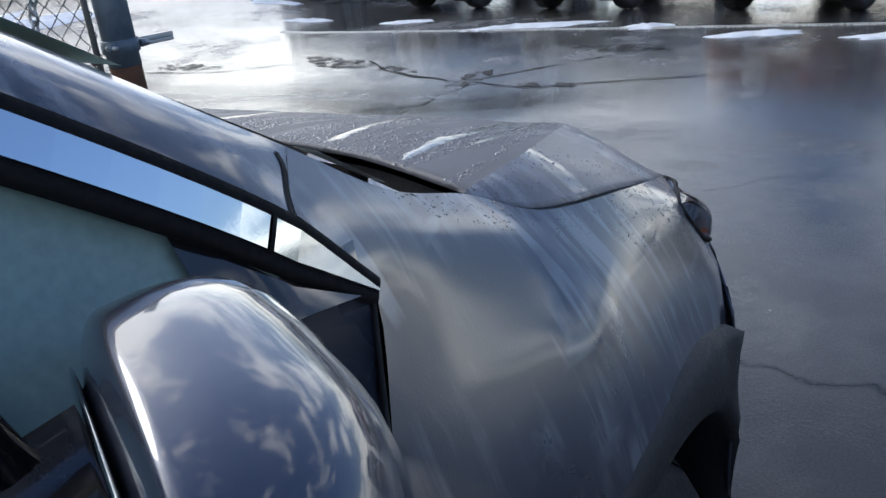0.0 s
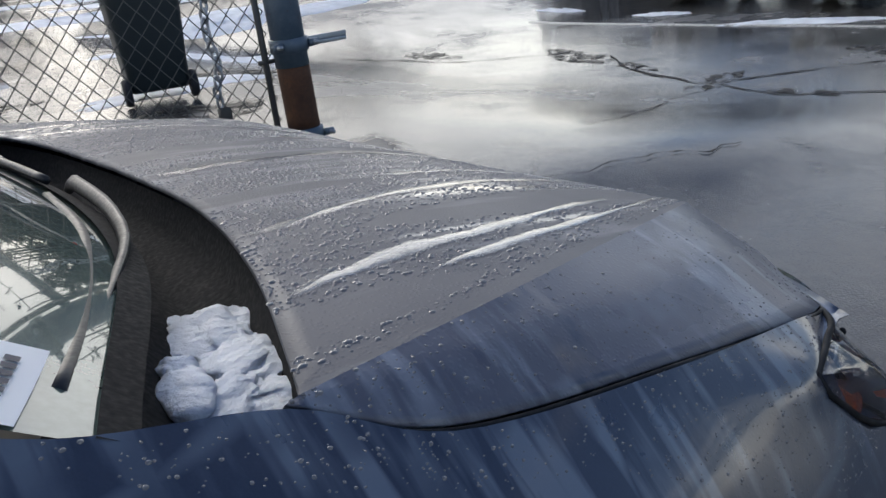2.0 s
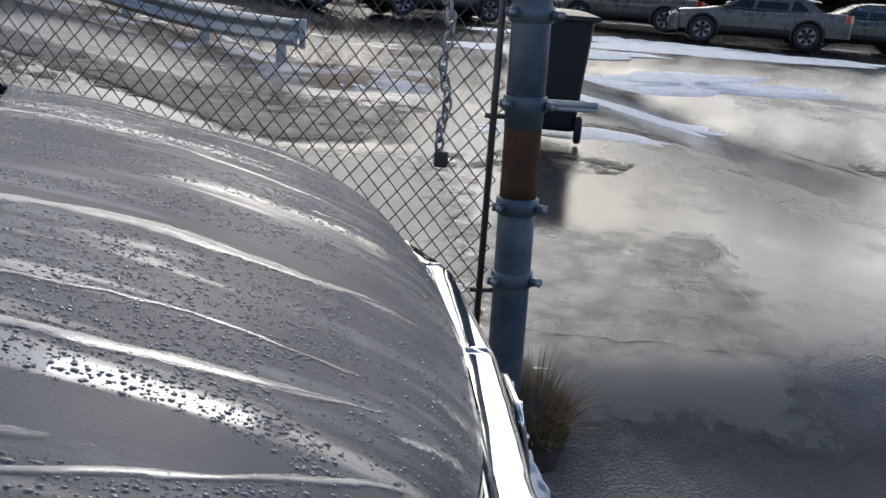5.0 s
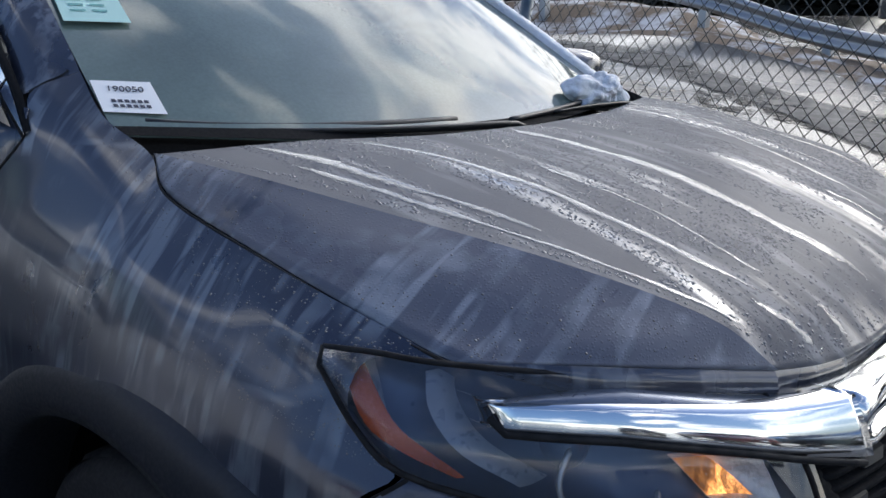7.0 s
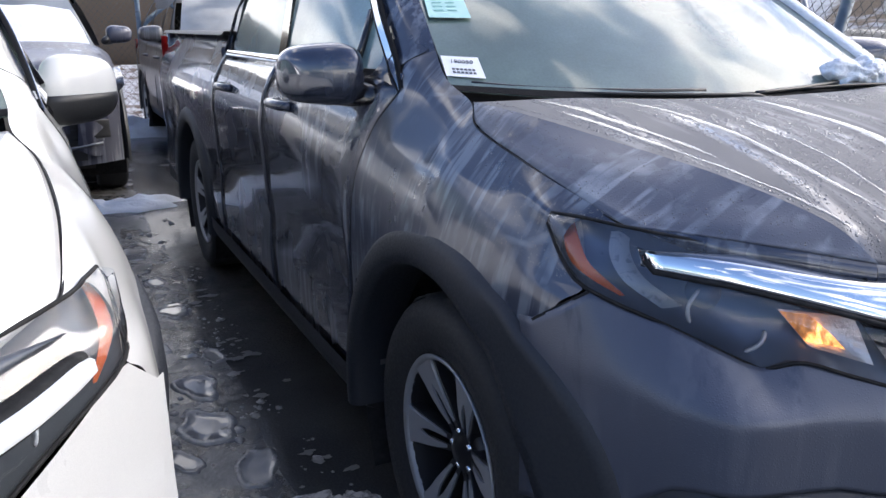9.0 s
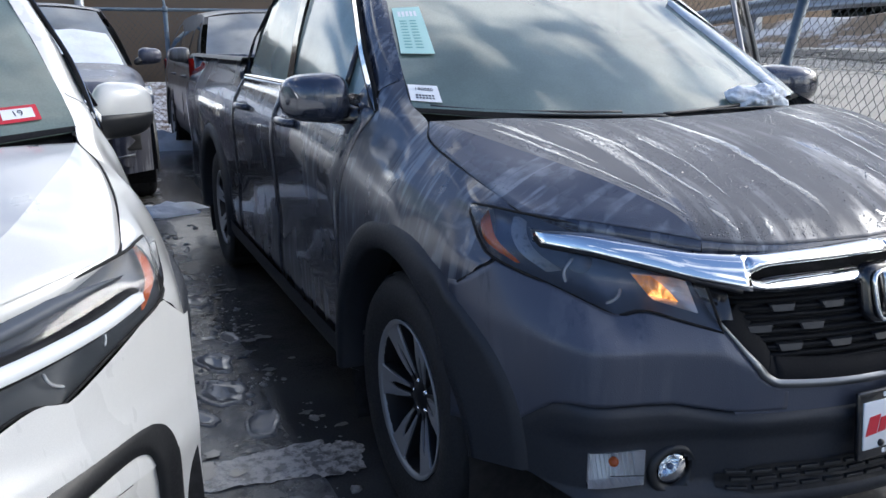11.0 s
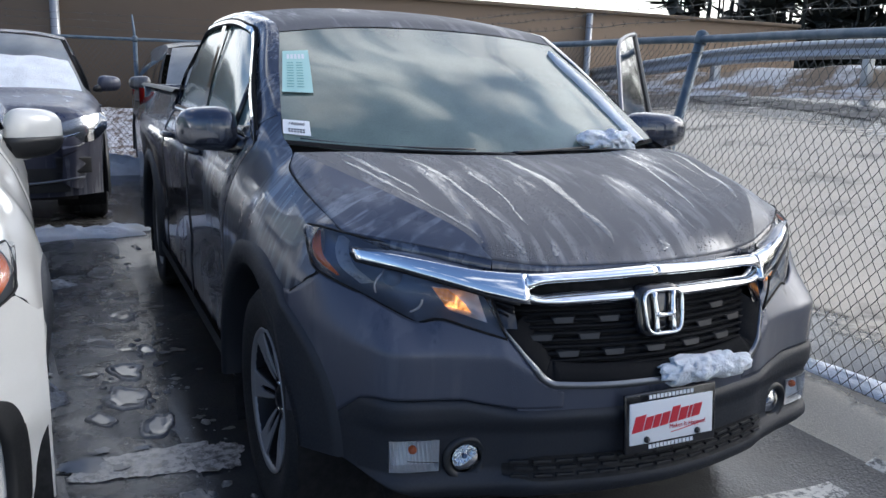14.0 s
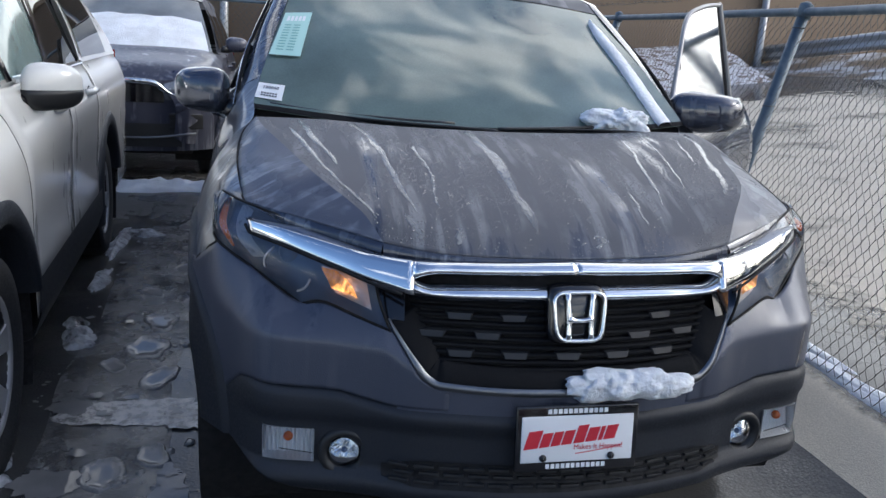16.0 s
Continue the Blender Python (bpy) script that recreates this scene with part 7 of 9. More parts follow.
def chrome_panel(root, ys, top, low, swell, s, tilt=0.45):
    """A polished bar between two edges, swelling outwards, with turned-in ends."""
    secs = []
    for i, a in enumerate(ys):
        row = []
        for w, k in zip(np.linspace(0, 1, 7), swell):
            z = top(a) * (1 - w) + low(a) * w
            row.append((float(np.interp(a, WING[:, 0], WING[:, 1])) + tilt * (top(a) - z) - 0.004 + 0.012 * smooth_step(0.40, 0.55, a) + k, s * a, z))
        row = [(row[0][0] - 0.03, row[0][1], row[0][2] - 0.001)] + row + [(row[-1][0] - 0.03, row[-1][1], row[-1][2] + 0.001)]
        secs.append(row)
    for end in (0, -1):
        shut = [(p[0] - 0.03, p[1], p[2]) for p in secs[end]]
        secs = [shut] + secs if end == 0 else secs + [shut]
    bm = bmesh.new()
    sheet(bm, secs, s < 0)
    bmesh.ops.recalc_face_normals(bm, faces=bm.faces)
    return part("chrome_bar", bm, CHROME, root, "polished chrome grille bar")


def truck_front(root):
    head_lamps(root, True)
    for s in (1, -1):
        # painted bumper from the lamp down to the step
        bm = bmesh.new()
        g = []
        for u in np.linspace(0, 1, 48):
            row = []
            for w in np.linspace(0, 1, 26):
                a = 0.40 + 0.514 * u
                z = (lamp_low(a) + 0.002) * (1 - w) + ledge_z(a) * w
                edge = opening(z) + 0.004
                a = edge + (0.914 - edge) * u
                z = (lamp_low(a) + 0.002) * (1 - w) + ledge_z(a) * w
                row.append((nose_x(a, z), a, z))
            g.append(row)
        sheet(bm, g, False, s < 0)
        bmesh.ops.recalc_face_normals(bm, faces=bm.faces)
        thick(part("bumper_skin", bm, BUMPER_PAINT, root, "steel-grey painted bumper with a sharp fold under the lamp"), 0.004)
        # bright edge of the grille opening and the gloss frame inside it
        zs = list(np.linspace(0.800, 0.664, 16))
        path = [(nose_x(opening(z), z) + 0.002, opening(z), z) for z in zs]
        path += [(nose_x(a, 0.648) + 0.004, a, 0.646 + 0.010 * (a / 0.34) ** 4) for a in np.linspace(0.335, 0.0, 14)]
        path = cat(path, 60)
        rows, frame_rows = [], []
        for i, p in enumerate(path):
            d = path[min(i + 1, 59)] - path[max(i - 1, 0)]
            inw = np.array([0.0, d[2], -d[1]])
            inw /= np.linalg.norm(inw)
            wide = knots(i / 59, (0.0, 0.004), (0.25, 0.009), (0.45, 0.017), (1.0, 0.017))
            rows.append([p - inw * 0.003 + (-0.006, 0, 0), p + (0.004, 0, 0), p + inw * wide + (0.000, 0, 0), p + inw * wide + (-0.02, 0, 0)])
            deep = knots(i / 59, (0.0, 0.072), (0.3, 0.052), (0.5, 0.040), (1.0, 0.026))
            frame_rows.append([p + inw * wide + (-0.003, 0, 0), p + inw * (wide + 0.006) + (-0.001, 0, 0), p + inw * (wide + deep) + (-0.028, 0, 0), p + inw * (wide + deep + 0.004) + (-0.034, 0, 0), p + inw * (wide + deep + 0.002) + (-0.06, 0, 0)])
        for nm, data, mat, lab in (("grille_rim", rows, DULL_CHROME, "dull bright grille edging"), ("grille_frame", frame_rows, COWL, "black grille frame")):
            bm = bmesh.new()
            sheet(bm, np.array(data), False, s < 0)
            bmesh.ops.recalc_face_normals(bm, faces=bm.faces)
            part(nm, bm, mat, root, lab)
        # black cheek between lamp and grille, under the chrome wing
        bm = bmesh.new()
        sheet(bm, [[(nose_x(a, z) - 0.004 + 0.010 * w, a, z) for w, a, z in ((0, 0.478 - q * 0.034, 0.893 - 0.100 * q), (0.5, 0.440 - q * 0.012, 0.888 - 0.090 * q), (0.0, 0.400 + 0.004 * q, 0.875 - 0.080 * q))] for q in np.linspace(0, 1, 8)], False, s < 0)
        bmesh.ops.recalc_face_normals(bm, faces=bm.faces)
        part("grille_cheek", bm, GLOSS, root)
        # chrome wing, upper and lower bars
        top = lambda a: knots(a, (0.0, 0.942), (0.17, 0.939), (0.30, 0.939), (0.386, 0.940), (0.43, 0.942), (0.49, 0.946), (0.553, 0.955), (0.618, 0.966), (0.684, 0.976), (0.766, 0.983))
        under = lambda a: knots(a, (0.40, 0.871), (0.441, 0.880), (0.49, 0.891), (0.553, 0.909), (0.617, 0.926), (0.684, 0.943), (0.766, 0.954))
        cleft = lambda a: knots(a, (0.0, 0.917), (0.166, 0.916), (0.345, 0.917), (0.372, 0.913), (0.392, 0.903))
        floor_ = lambda a: knots(a, (0.0, 0.885), (0.166, 0.885), (0.345, 0.884), (0.372, 0.891), (0.392, 0.903))
        base = lambda a: knots(a, (0.0, 0.847), (0.10, 0.847), (0.30, 0.851), (0.379, 0.862), (0.40, 0.871))
        chrome_panel(root, np.linspace(0.766, 0.392, 30), top, lambda a: under(max(a, 0.40)), (0, 0.0015, 0.002, 0.0025, 0.002, 0.001, -0.001), s)
        chrome_panel(root, np.linspace(0.3925, 0.0, 30), top, cleft, (-0.002, 0.003, 0.005, 0.006, 0.005, 0.003, -0.002), s)
        chrome_panel(root, np.linspace(0.3925, 0.060, 30), floor_, base, (-0.004, 0.004, 0.009, 0.012, 0.008, 0.001, -0.006), s, 0.35)
        # seal round the wing's foot in the lamp
        bm = bmesh.new()
        rim = [(float(np.interp(a, WING[:, 0], WING[:, 1])) + 0.45 * (top(min(a, 0.766)) - z) + 0.006, s * a, z) for a, z in [(a, under(a) - 0.003) for a in np.linspace(0.42, 0.764, 24)] + [(0.774, 0.969)]]
        tube(bm, rim, 0.0042, 6)
        part("wing_seal", bm, GAP, root)
        # signal lamp: ribbed housing, bulb and clear lens
        wide, tall = np.linspace(0.607, 0.730, 25), np.linspace(0.515, 0.430, 9)
        bm = bmesh.new()
        sheet(bm, [[(low_x(a, z) + (0.006 if i in (0, 24) or j in (0, 8) else -0.034 + 0.028 * j / 8 - 0.005 * (i % 2) - 0.008 * math.sin(math.pi * i / 24)), s * a, z) for j, z in enumerate(tall)] for i, a in enumerate(wide)])
        bmesh.ops.recalc_face_normals(bm, faces=bm.faces)
        sig = part("signal_lamp", bm, REFLECTOR, root, "clear rectangular signal lamp", smooth=False)
        bm = bmesh.new()
        bmesh.ops.create_uvsphere(bm, u_segments=14, v_segments=10, radius=0.012)
        bmesh.ops.translate(bm, vec=(low_x(0.668, 0.485) - 0.012, s * 0.668, 0.485), verts=bm.verts)
        part("signal_bulb", bm, AMBER, sig, "amber signal bulb")
        bm = bmesh.new()
        sheet(bm, [[(low_x(a, z) + 0.010 + (0.0018 if i % 2 and (i < 6 or j < 2) else 0.0), s * a, z) for j, z in enumerate(tall)] for i, a in enumerate(wide)])
        bmesh.ops.recalc_face_normals(bm, faces=bm.faces)
        part("signal_lens", bm, CLEAR, sig, smooth=False).visible_shadow = False
        bm = bmesh.new()
        sheet(bm, [[(low_x(a, 0.465) + 0.0125, s * a, 0.468 - 0.10 * (0.73 - a) + q) for q in (-0.0012, 0.0012)] for a in np.linspace(0.612, 0.690, 6)])
        part("lens_split", bm, GAP, sig)
        # fog lamp in a black bezel
        y, z = s * 0.537, 0.458
        turn = Matrix.Translation((low_x(y, z) + 0.006, y, z)) @ Matrix.Rotation(s * 0.16, 4, "Z")
        bm = bmesh.new()
        lathe(bm, [(0.064, -0.014), (0.062, -0.002), (0.050, 0.003), (0.040, -0.012), (0.036, -0.030)], 32, "x")
        bmesh.ops.transform(bm, matrix=turn, verts=bm.verts)
        fog = part("fog_lamp", bm, PLASTIC, root, "round fog lamp in a black bezel")
        bm = bmesh.new()
        rings = lathe(bm, [(0.0365, -0.010), (0.034, -0.020), (0.026, -0.034), (0.014, -0.042), (0.001, -0.044)], 36, "x")
        for ring in rings[1:4]:
            for k, v in enumerate(ring):
                v.co.x += 0.003 * (k % 2)
        bmesh.ops.transform(bm, matrix=turn, verts=bm.verts)
        part("fog_reflector", bm, CHROME, fog, "fluted fog lamp reflector", smooth=False)
        bm = bmesh.new()
        bmesh.ops.create_uvsphere(bm, u_segments=12, v_segments=8, radius=0.008)
        bmesh.ops.transform(bm, matrix=turn @ Matrix.Translation((-0.022, 0, 0)), verts=bm.verts)
        part("fog_bulb", bm, SMOKE, fog)
        bm = bmesh.new()
        lathe(bm, [(0.001, 0.002), (0.02, 0.000), (0.0365, -0.008)], 28, "x")
        bmesh.ops.transform(bm, matrix=turn, verts=bm.verts)
        part("fog_lens", bm, CLEAR, fog).visible_shadow = False
        drape(root, "bumper_seam", [(0.482, 0.841, 0.911), (0.445, 0.874, 0.880), (0.403, 0.904, 0.845)], s, (0.5, 0.85, 0.1), 0.0050)
    # painted strip under the grille
    bm = bmesh.new()
    sheet(bm, [[(nose_x(y, z), y, z) for z in np.linspace(0.655, 0.592, 6)] for y in np.linspace(-0.42, 0.42, 34)])
    bmesh.ops.recalc_face_normals(bm, faces=bm.faces)
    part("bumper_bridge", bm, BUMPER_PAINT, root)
    # dark lower bumper with its shelf
    bm = bmesh.new()
    g = []
    half = sorted(set(np.round(np.concatenate([np.linspace(0.0, 0.477, 28), np.linspace(0.477, 0.597, 13), np.linspace(0.607, 0.730, 9), np.linspace(0.730, 0.870, 14)]), 4)))
    for y in [-a for a in half[:0:-1]] + half:
        a = abs(y)
        t, b = ledge_z(a), chin_z(a)
        hi = max(min(0.515, t - 0.016), b + 0.004)
        lo = max(min(0.430, hi - 0.002), b + 0.002)
        row = [(nose_x(y, t) - 0.020, y, t + 0.006), (nose_x(y, t) - 0.004, y, t - 0.004)]
        row += [(low_x(y, z) - (0.004 if k == 0 else 0.0), y, z) for k, z in enumerate([*np.linspace(t - 0.012, hi, 9), *np.linspace(hi, lo, 11)[1:], *np.linspace(lo, b, 9)[1:]])]
        row.append((low_x(y, b) - 0.10, y * 0.96, b - 0.012))
        g.append(row)
    sheet(bm, g)
    holes = []
    for f in bm.faces:
        c = f.calc_center_median()
        if (0.607 < abs(c.y) < 0.730 and 0.430 < c.z < 0.515 and c.x > 0.69) or math.hypot(abs(c.y) - 0.537, c.z - 0.458) < 0.043:
            holes.append(f)
    bmesh.ops.delete(bm, geom=holes, context="FACES")
    bmesh.ops.recalc_face_normals(bm, faces=bm.faces)
    part("lower_bumper", bm, CLADDING, root, "dark plastic lower bumper")
    bm = bmesh.new()
    sheet(bm, [[(low_x(y, 0.34) - 0.08, y, chin_z(abs(y)) - 0.005), (low_x(y, 0.34) - 0.40, y * 0.95, 0.28)] for y in np.linspace(-0.86, 0.86, 30)])
    part("undertray", bm, GAP, root)
    # lower grille with short wavy slats
    bm = bmesh.new()
    sheet(bm, [[(low_x(y, z) + 0.004, y, z) for z in np.linspace(0.466 - 0.02 * smooth_step(0.36, 0.45, abs(y)), 0.404 + 0.012 * smooth_step(0.36, 0.45, abs(y)), 5)] for y in np.linspace(-0.45, 0.45, 40)])
    lg = part("lower_grille", bm, GAP, root)
    for k, z in enumerate((0.417, 0.435, 0.453)):
        for i in range(15):
            y = -0.41 + i * 0.058 + (0.012 if k == 1 else 0)
            if abs(y) > 0.42:
                continue
            bm = bmesh.new()
            lean = (low_x(y + 0.02, z) - low_x(y - 0.02, z)) / 0.04
            box(bm, -0.004, -0.024, -0.004, 0.007, 0.024, 0.004, 0.002, Matrix.Translation((low_x(y, z) + 0.005, y, z)) @ Matrix.Rotation(-math.atan(lean), 4, "Z"))
            part("slat", bm, PLASTIC, lg, smooth=False)
    # main grille: a black back, fine ribs and rows of stepped tabs
    bm = bmesh.new()
    sheet(bm, [[(nose_x(y, z) - 0.048, y, z) for z in np.linspace(0.925, 0.650, 8)] for y in np.linspace(-0.45, 0.45, 30)])
    gr = part("grille", bm, GAP, root, "black grille with stepped tabs")
    for k in range(10):
        z = 0.842 - k * 0.0162
        hw = opening(z) - 0.058
        ys = np.linspace(-hw, hw, 31)
        bm = bmesh.new()
        band(bm, [(nose_x(y, z) - 0.036, y, z) for y in ys], [(0, 0, 1)] * 31, [0.0085] * 31, 0.012, [(1, 0, 0)] * 31)
        part("slat", bm, COWL, gr)
    for k, z in enumerate((0.813, 0.772, 0.731)):
        hw = opening(z) - 0.055
        for i in range(-4, 5):
            y = i * 0.128 + (0.064 if k == 1 else 0.0) - 0.02
            if abs(y) > hw - 0.03 or (abs(y) < 0.115 and k < 2):
                continue
            lean = (nose_x(y + 0.02, z) - nose_x(y - 0.02, z)) / 0.04
            bm = bmesh.new()
            sec = [[(q * 0.002 + o, yy * wd, zz) for o, zz, wd in ((-0.02, -0.009, 0.8), (0.002, -0.008, 0.8), (-0.003, 0.006, 1.0), (-0.02, 0.009, 1.0))] for q, yy in ((-1, -0.034), (1, -0.030), (1, 0.030), (-1, 0.034))]
            sheet(bm, sec)
            bmesh.ops.recalc_face_normals(bm, faces=bm.faces)
            bmesh.ops.transform(bm, matrix=Matrix.Translation((nose_x(y, z) - 0.026, y, z)) @ Matrix.Rotation(-math.atan(lean), 4, "Z"), verts=bm.verts)
            part("grille_tab", bm, SLATE, gr, "satin grey tab", smooth=False)
    # emblem: a rounded frame with two legs and a bridge
    curve = lambda q, p: math.copysign(abs(q) ** p, q)
    slope = 0.22
    bm = bmesh.new()
    ring = []
    for a in np.linspace(0, 2 * math.pi, 48, endpoint=False):
        y, z = 0.061 * curve(math.cos(a), 0.42), 0.056 * curve(math.sin(a), 0.42)
        ring.append((0.857 - slope * z, y * (1 + 0.09 * z / 0.06), 0.828 + z))
    loop_tube(bm, ring, 0.0058, 8)
    em = part("emblem", bm, CHROME, root, "chrome emblem frame")
    bm = bmesh.new()
    rows = []
    for q, x in ((0.0, 0.848), (0.9, 0.848), (1.0, 0.842), (1.02, 0.815)):
        rows.append([(x - slope * 0.068 * q * curve(math.sin(a), 0.42), 0.074 * q * curve(math.cos(a), 0.42), 0.827 + 0.068 * q * curve(math.sin(a), 0.42)) for a in np.linspace(0, 2 * math.pi, 49)])
    sheet(bm, rows)
    bmesh.ops.remove_doubles(bm, verts=bm.verts, dist=1e-5)
    bmesh.ops.recalc_face_normals(bm, faces=bm.faces)
    part("emblem_back", bm, GLOSS, em, "gloss black emblem mount")
    for s in (1, -1):
        bm = bmesh.new()
        tube(bm, [(0.860 - slope * z, s * (0.0270 + 0.09 * max(0.0, z) + 0.02 * max(0.0, -z)), 0.828 + z) for z in np.linspace(-0.052, 0.052, 9)], [0.0075, 0.0072, 0.0068, 0.007, 0.008, 0.0075, 0.0066, 0.0066, 0.007], 10)
        part("emblem_bar", bm, CHROME, em)
    bm = bmesh.new()
    tube(bm, [(0.861 + slope * 0.008, y, 0.820 + 6.0 * y * y) for y in np.linspace(-0.030, 0.030, 9)], [0.0085, 0.0075, 0.0065, 0.006, 0.006, 0.006, 0.0065, 0.0075, 0.0085], 10)
    part("emblem_bar", bm, CHROME, em)
    # dealer plate in its black frame
    base = pose(0.922, -0.004, 0.551, 0, -6, 0)
    fr = part("plate_frame", plate_block(base, (-0.006, -0.152, -0.080, 0.006, 0.152, 0.080), 0.004), GLOSS, root, "black dealer plate frame")
    pl = part("plate", plate_block(base, (0.0, -0.139, -0.056, 0.009, 0.139, 0.056), 0.002), PAPER, root, "white dealer plate with red lettering blocks")
    lean = Matrix(((1, 0, 0, 0), (0, 1, 0.30, -0.012), (0, 0.09, 1, 0), (0, 0, 0, 1)))
    bm = bmesh.new()
    for y0, wd, hgt in ((-0.118, 0.034, 0.043), (-0.080, 0.024, 0.034), (-0.052, 0.022, 0.034), (-0.026, 0.025, 0.034), (0.004, 0.026, 0.043), (0.034, 0.027, 0.034), (0.065, 0.010, 0.034), (0.079, 0.028, 0.034)):
        box(bm, 0.0092, y0, -0.012, 0.0105, y0 + wd, -0.012 + hgt, 0, lean)
        box(bm, 0.0100, y0 + wd * 0.34, -0.001, 0.0108, y0 + wd * 0.60, 0.009, 0, lean)
    bmesh.ops.transform(bm, matrix=base, verts=bm.verts)
    part("red_block", bm, RED_INK, pl, "red printed shapes", smooth=False)
    bm = bmesh.new()
    sheet(bm, [[(0.0096, y, -0.034 + 0.35 * (y - 0.02) ** 2 + 0.12 * (y - 0.02) + q) for q in (-0.0012, 0.0012)] for y in np.linspace(-0.005, 0.11, 12)])
    bmesh.ops.transform(bm, matrix=base, verts=bm.verts)
    part("red_stroke", bm, RED_INK, pl)
    writing("Makes It Happen!", 0.0175, base @ Matrix.Translation((0.0098, 0.052, -0.021)) @ pose(0, 0, 0, 90, 0, 90), RED_INK, pl)
    for z, n, wd in ((-0.067, 12, 0.0115), (0.067, 12, 0.0115)):
        for i in range(n):
            bm = plate_block(base, (0.0062, -wd * n * 0.55 + i * wd * 1.1, z - 0.0055, 0.0075, -wd * n * 0.55 + i * wd * 1.1 + wd * 0.8, z + 0.0055), 0)
            part("printed_bar", bm, PAPER, fr, smooth=False)
    for y in (-0.085, 0.085):
        bm = bmesh.new()
        lathe(bm, [(0.001, 0.016), (0.008, 0.014), (0.009, 0.008)], 12, "x")
        bmesh.ops.transform(bm, matrix=base @ Matrix.Translation((0, y, -0.045)), verts=bm.verts)
        part("screw", bm, ALLOY_DARK, fr)


def plate_block(base, size, bevel):
    bm = bmesh.new()
    box(bm, *size, bevel)
    bmesh.ops.transform(bm, matrix=base, verts=bm.verts)
    return bm


def writing(text, size, place, mat, parent, name="writing"):
    """A word in the built-in font, laid on a surface."""
    cu = bpy.data.curves.new(name, "FONT")
    cu.body, cu.size, cu.extrude, cu.align_x, cu.align_y = text, size, 0.0004, "CENTER", "CENTER"
    cu.materials.append(mat)
    ob = new(name, cu)
    ob.parent = parent
    ob.matrix_basis = place
    return ob



DARK_HOUSING = plain("dark_lamp_housing", (0.085, 0.098, 0.12), 0.5, 0.0, vary=0.3, scale=30, bump=0.08)
LINER = plain("pale_lamp_liner", (0.34, 0.38, 0.45), 0.3, 0.2, vary=0.2, scale=30, bump=0.05)
# Grey lamp corner, its pale tone partly the lens tip's mirrored sky.
TIP = plain("pale_lamp_corner", (0.28, 0.32, 0.40), 0.3, 0.2, vary=0.2, scale=30, bump=0.05)
SMOKE = plain("smoked_lamp_housing", (0.095, 0.14, 0.235), 0.34, 0.2, vary=0.3, scale=30, bump=0.08)
WHITE_BAR = plain("white_light_bar", (0.82, 0.84, 0.86), 0.2, 0.0, 0.5, vary=0.05, bump=0)
LID = plain("satin_blue_grey_trim", (0.12, 0.145, 0.20), 0.32, 0.4, 0.3, vary=0.12, scale=30, bump=0.02)
SLATE = plain("satin_grey_trim", (0.013, 0.0145, 0.018), 0.45, 0.1, vary=0.1, bump=0.0)
DULL_CHROME = plain("dull_bright_trim", (0.20, 0.21, 0.225), 0.34, 0.9, vary=0.1, bump=0.02)
truck_front(truck)

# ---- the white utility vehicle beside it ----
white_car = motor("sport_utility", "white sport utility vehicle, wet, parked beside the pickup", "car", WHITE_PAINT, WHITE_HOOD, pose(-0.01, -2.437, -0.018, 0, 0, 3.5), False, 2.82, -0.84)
utility_front(white_car, WHITE_PAINT)
for s_ in (1, -1):
    bm = bmesh.new()
    trim = cat([(0.40, 0.585), (0.53, 0.640), (0.68, 0.668), (0.775, 0.668), (0.818, 0.610), (0.826, 0.46), (0.815, 0.32)], 40)
    rows = []
    for i, (y, z) in enumerate(trim):
        d = trim[min(i + 1, 39)] - trim[max(i - 1, 0)]
        n = np.array([d[1], -d[0]]) / np.linalg.norm(d)
        row = []
        for k, lift in ((-0.030, -0.004), (-0.026, 0.007), (0.0, 0.010), (0.022, 0.007), (0.030, -0.02)):
            yy, zz = (y, z) + n * k
            row.append((front_x(yy, zz) + lift, s_ * yy, zz))
        rows.append(row)
    sheet(bm, rows)
    part("fog_trim", bm, PLASTIC, white_car, "black plastic fog lamp surround")
bm = bmesh.new()
sheet(bm, [[screen_point(y, u, 0.003) for u in (0.09, 0.13, 0.17)] for y in np.linspace(0.60, 0.70, 5)])
st_ = tagged(part("inspection_sticker", bm, RED_INK, None), "red and white inspection sticker behind the windscreen", "sticker")
st_.matrix_world = white_car.matrix_world.copy()
bm = bmesh.new()
sheet(bm, [[screen_point(y, u, 0.0042) for u in (0.105, 0.13, 0.155)] for y in np.linspace(0.612, 0.688, 5)])
part("sticker_panel", bm, PAPER, st_, "white panel")


def on_glass(y, u, lift):
    o, a, b = (Vector(screen_point(y, u, lift)), Vector(screen_point(y + 0.01, u, lift)), Vector(screen_point(y, u + 0.02, lift)))
    ex = (a - o).normalized()
    n = ex.cross(b - o).normalized()
    ey = n.cross(ex)
    return Matrix.Translation(o) @ Matrix((ex, ey, n)).transposed().to_4x4()


writing("19", 0.030, on_glass(0.650, 0.130, 0.0048), INK, st_)
writing("190050", 0.019, on_glass(-0.728, 0.150, 0.0045), INK, lab)

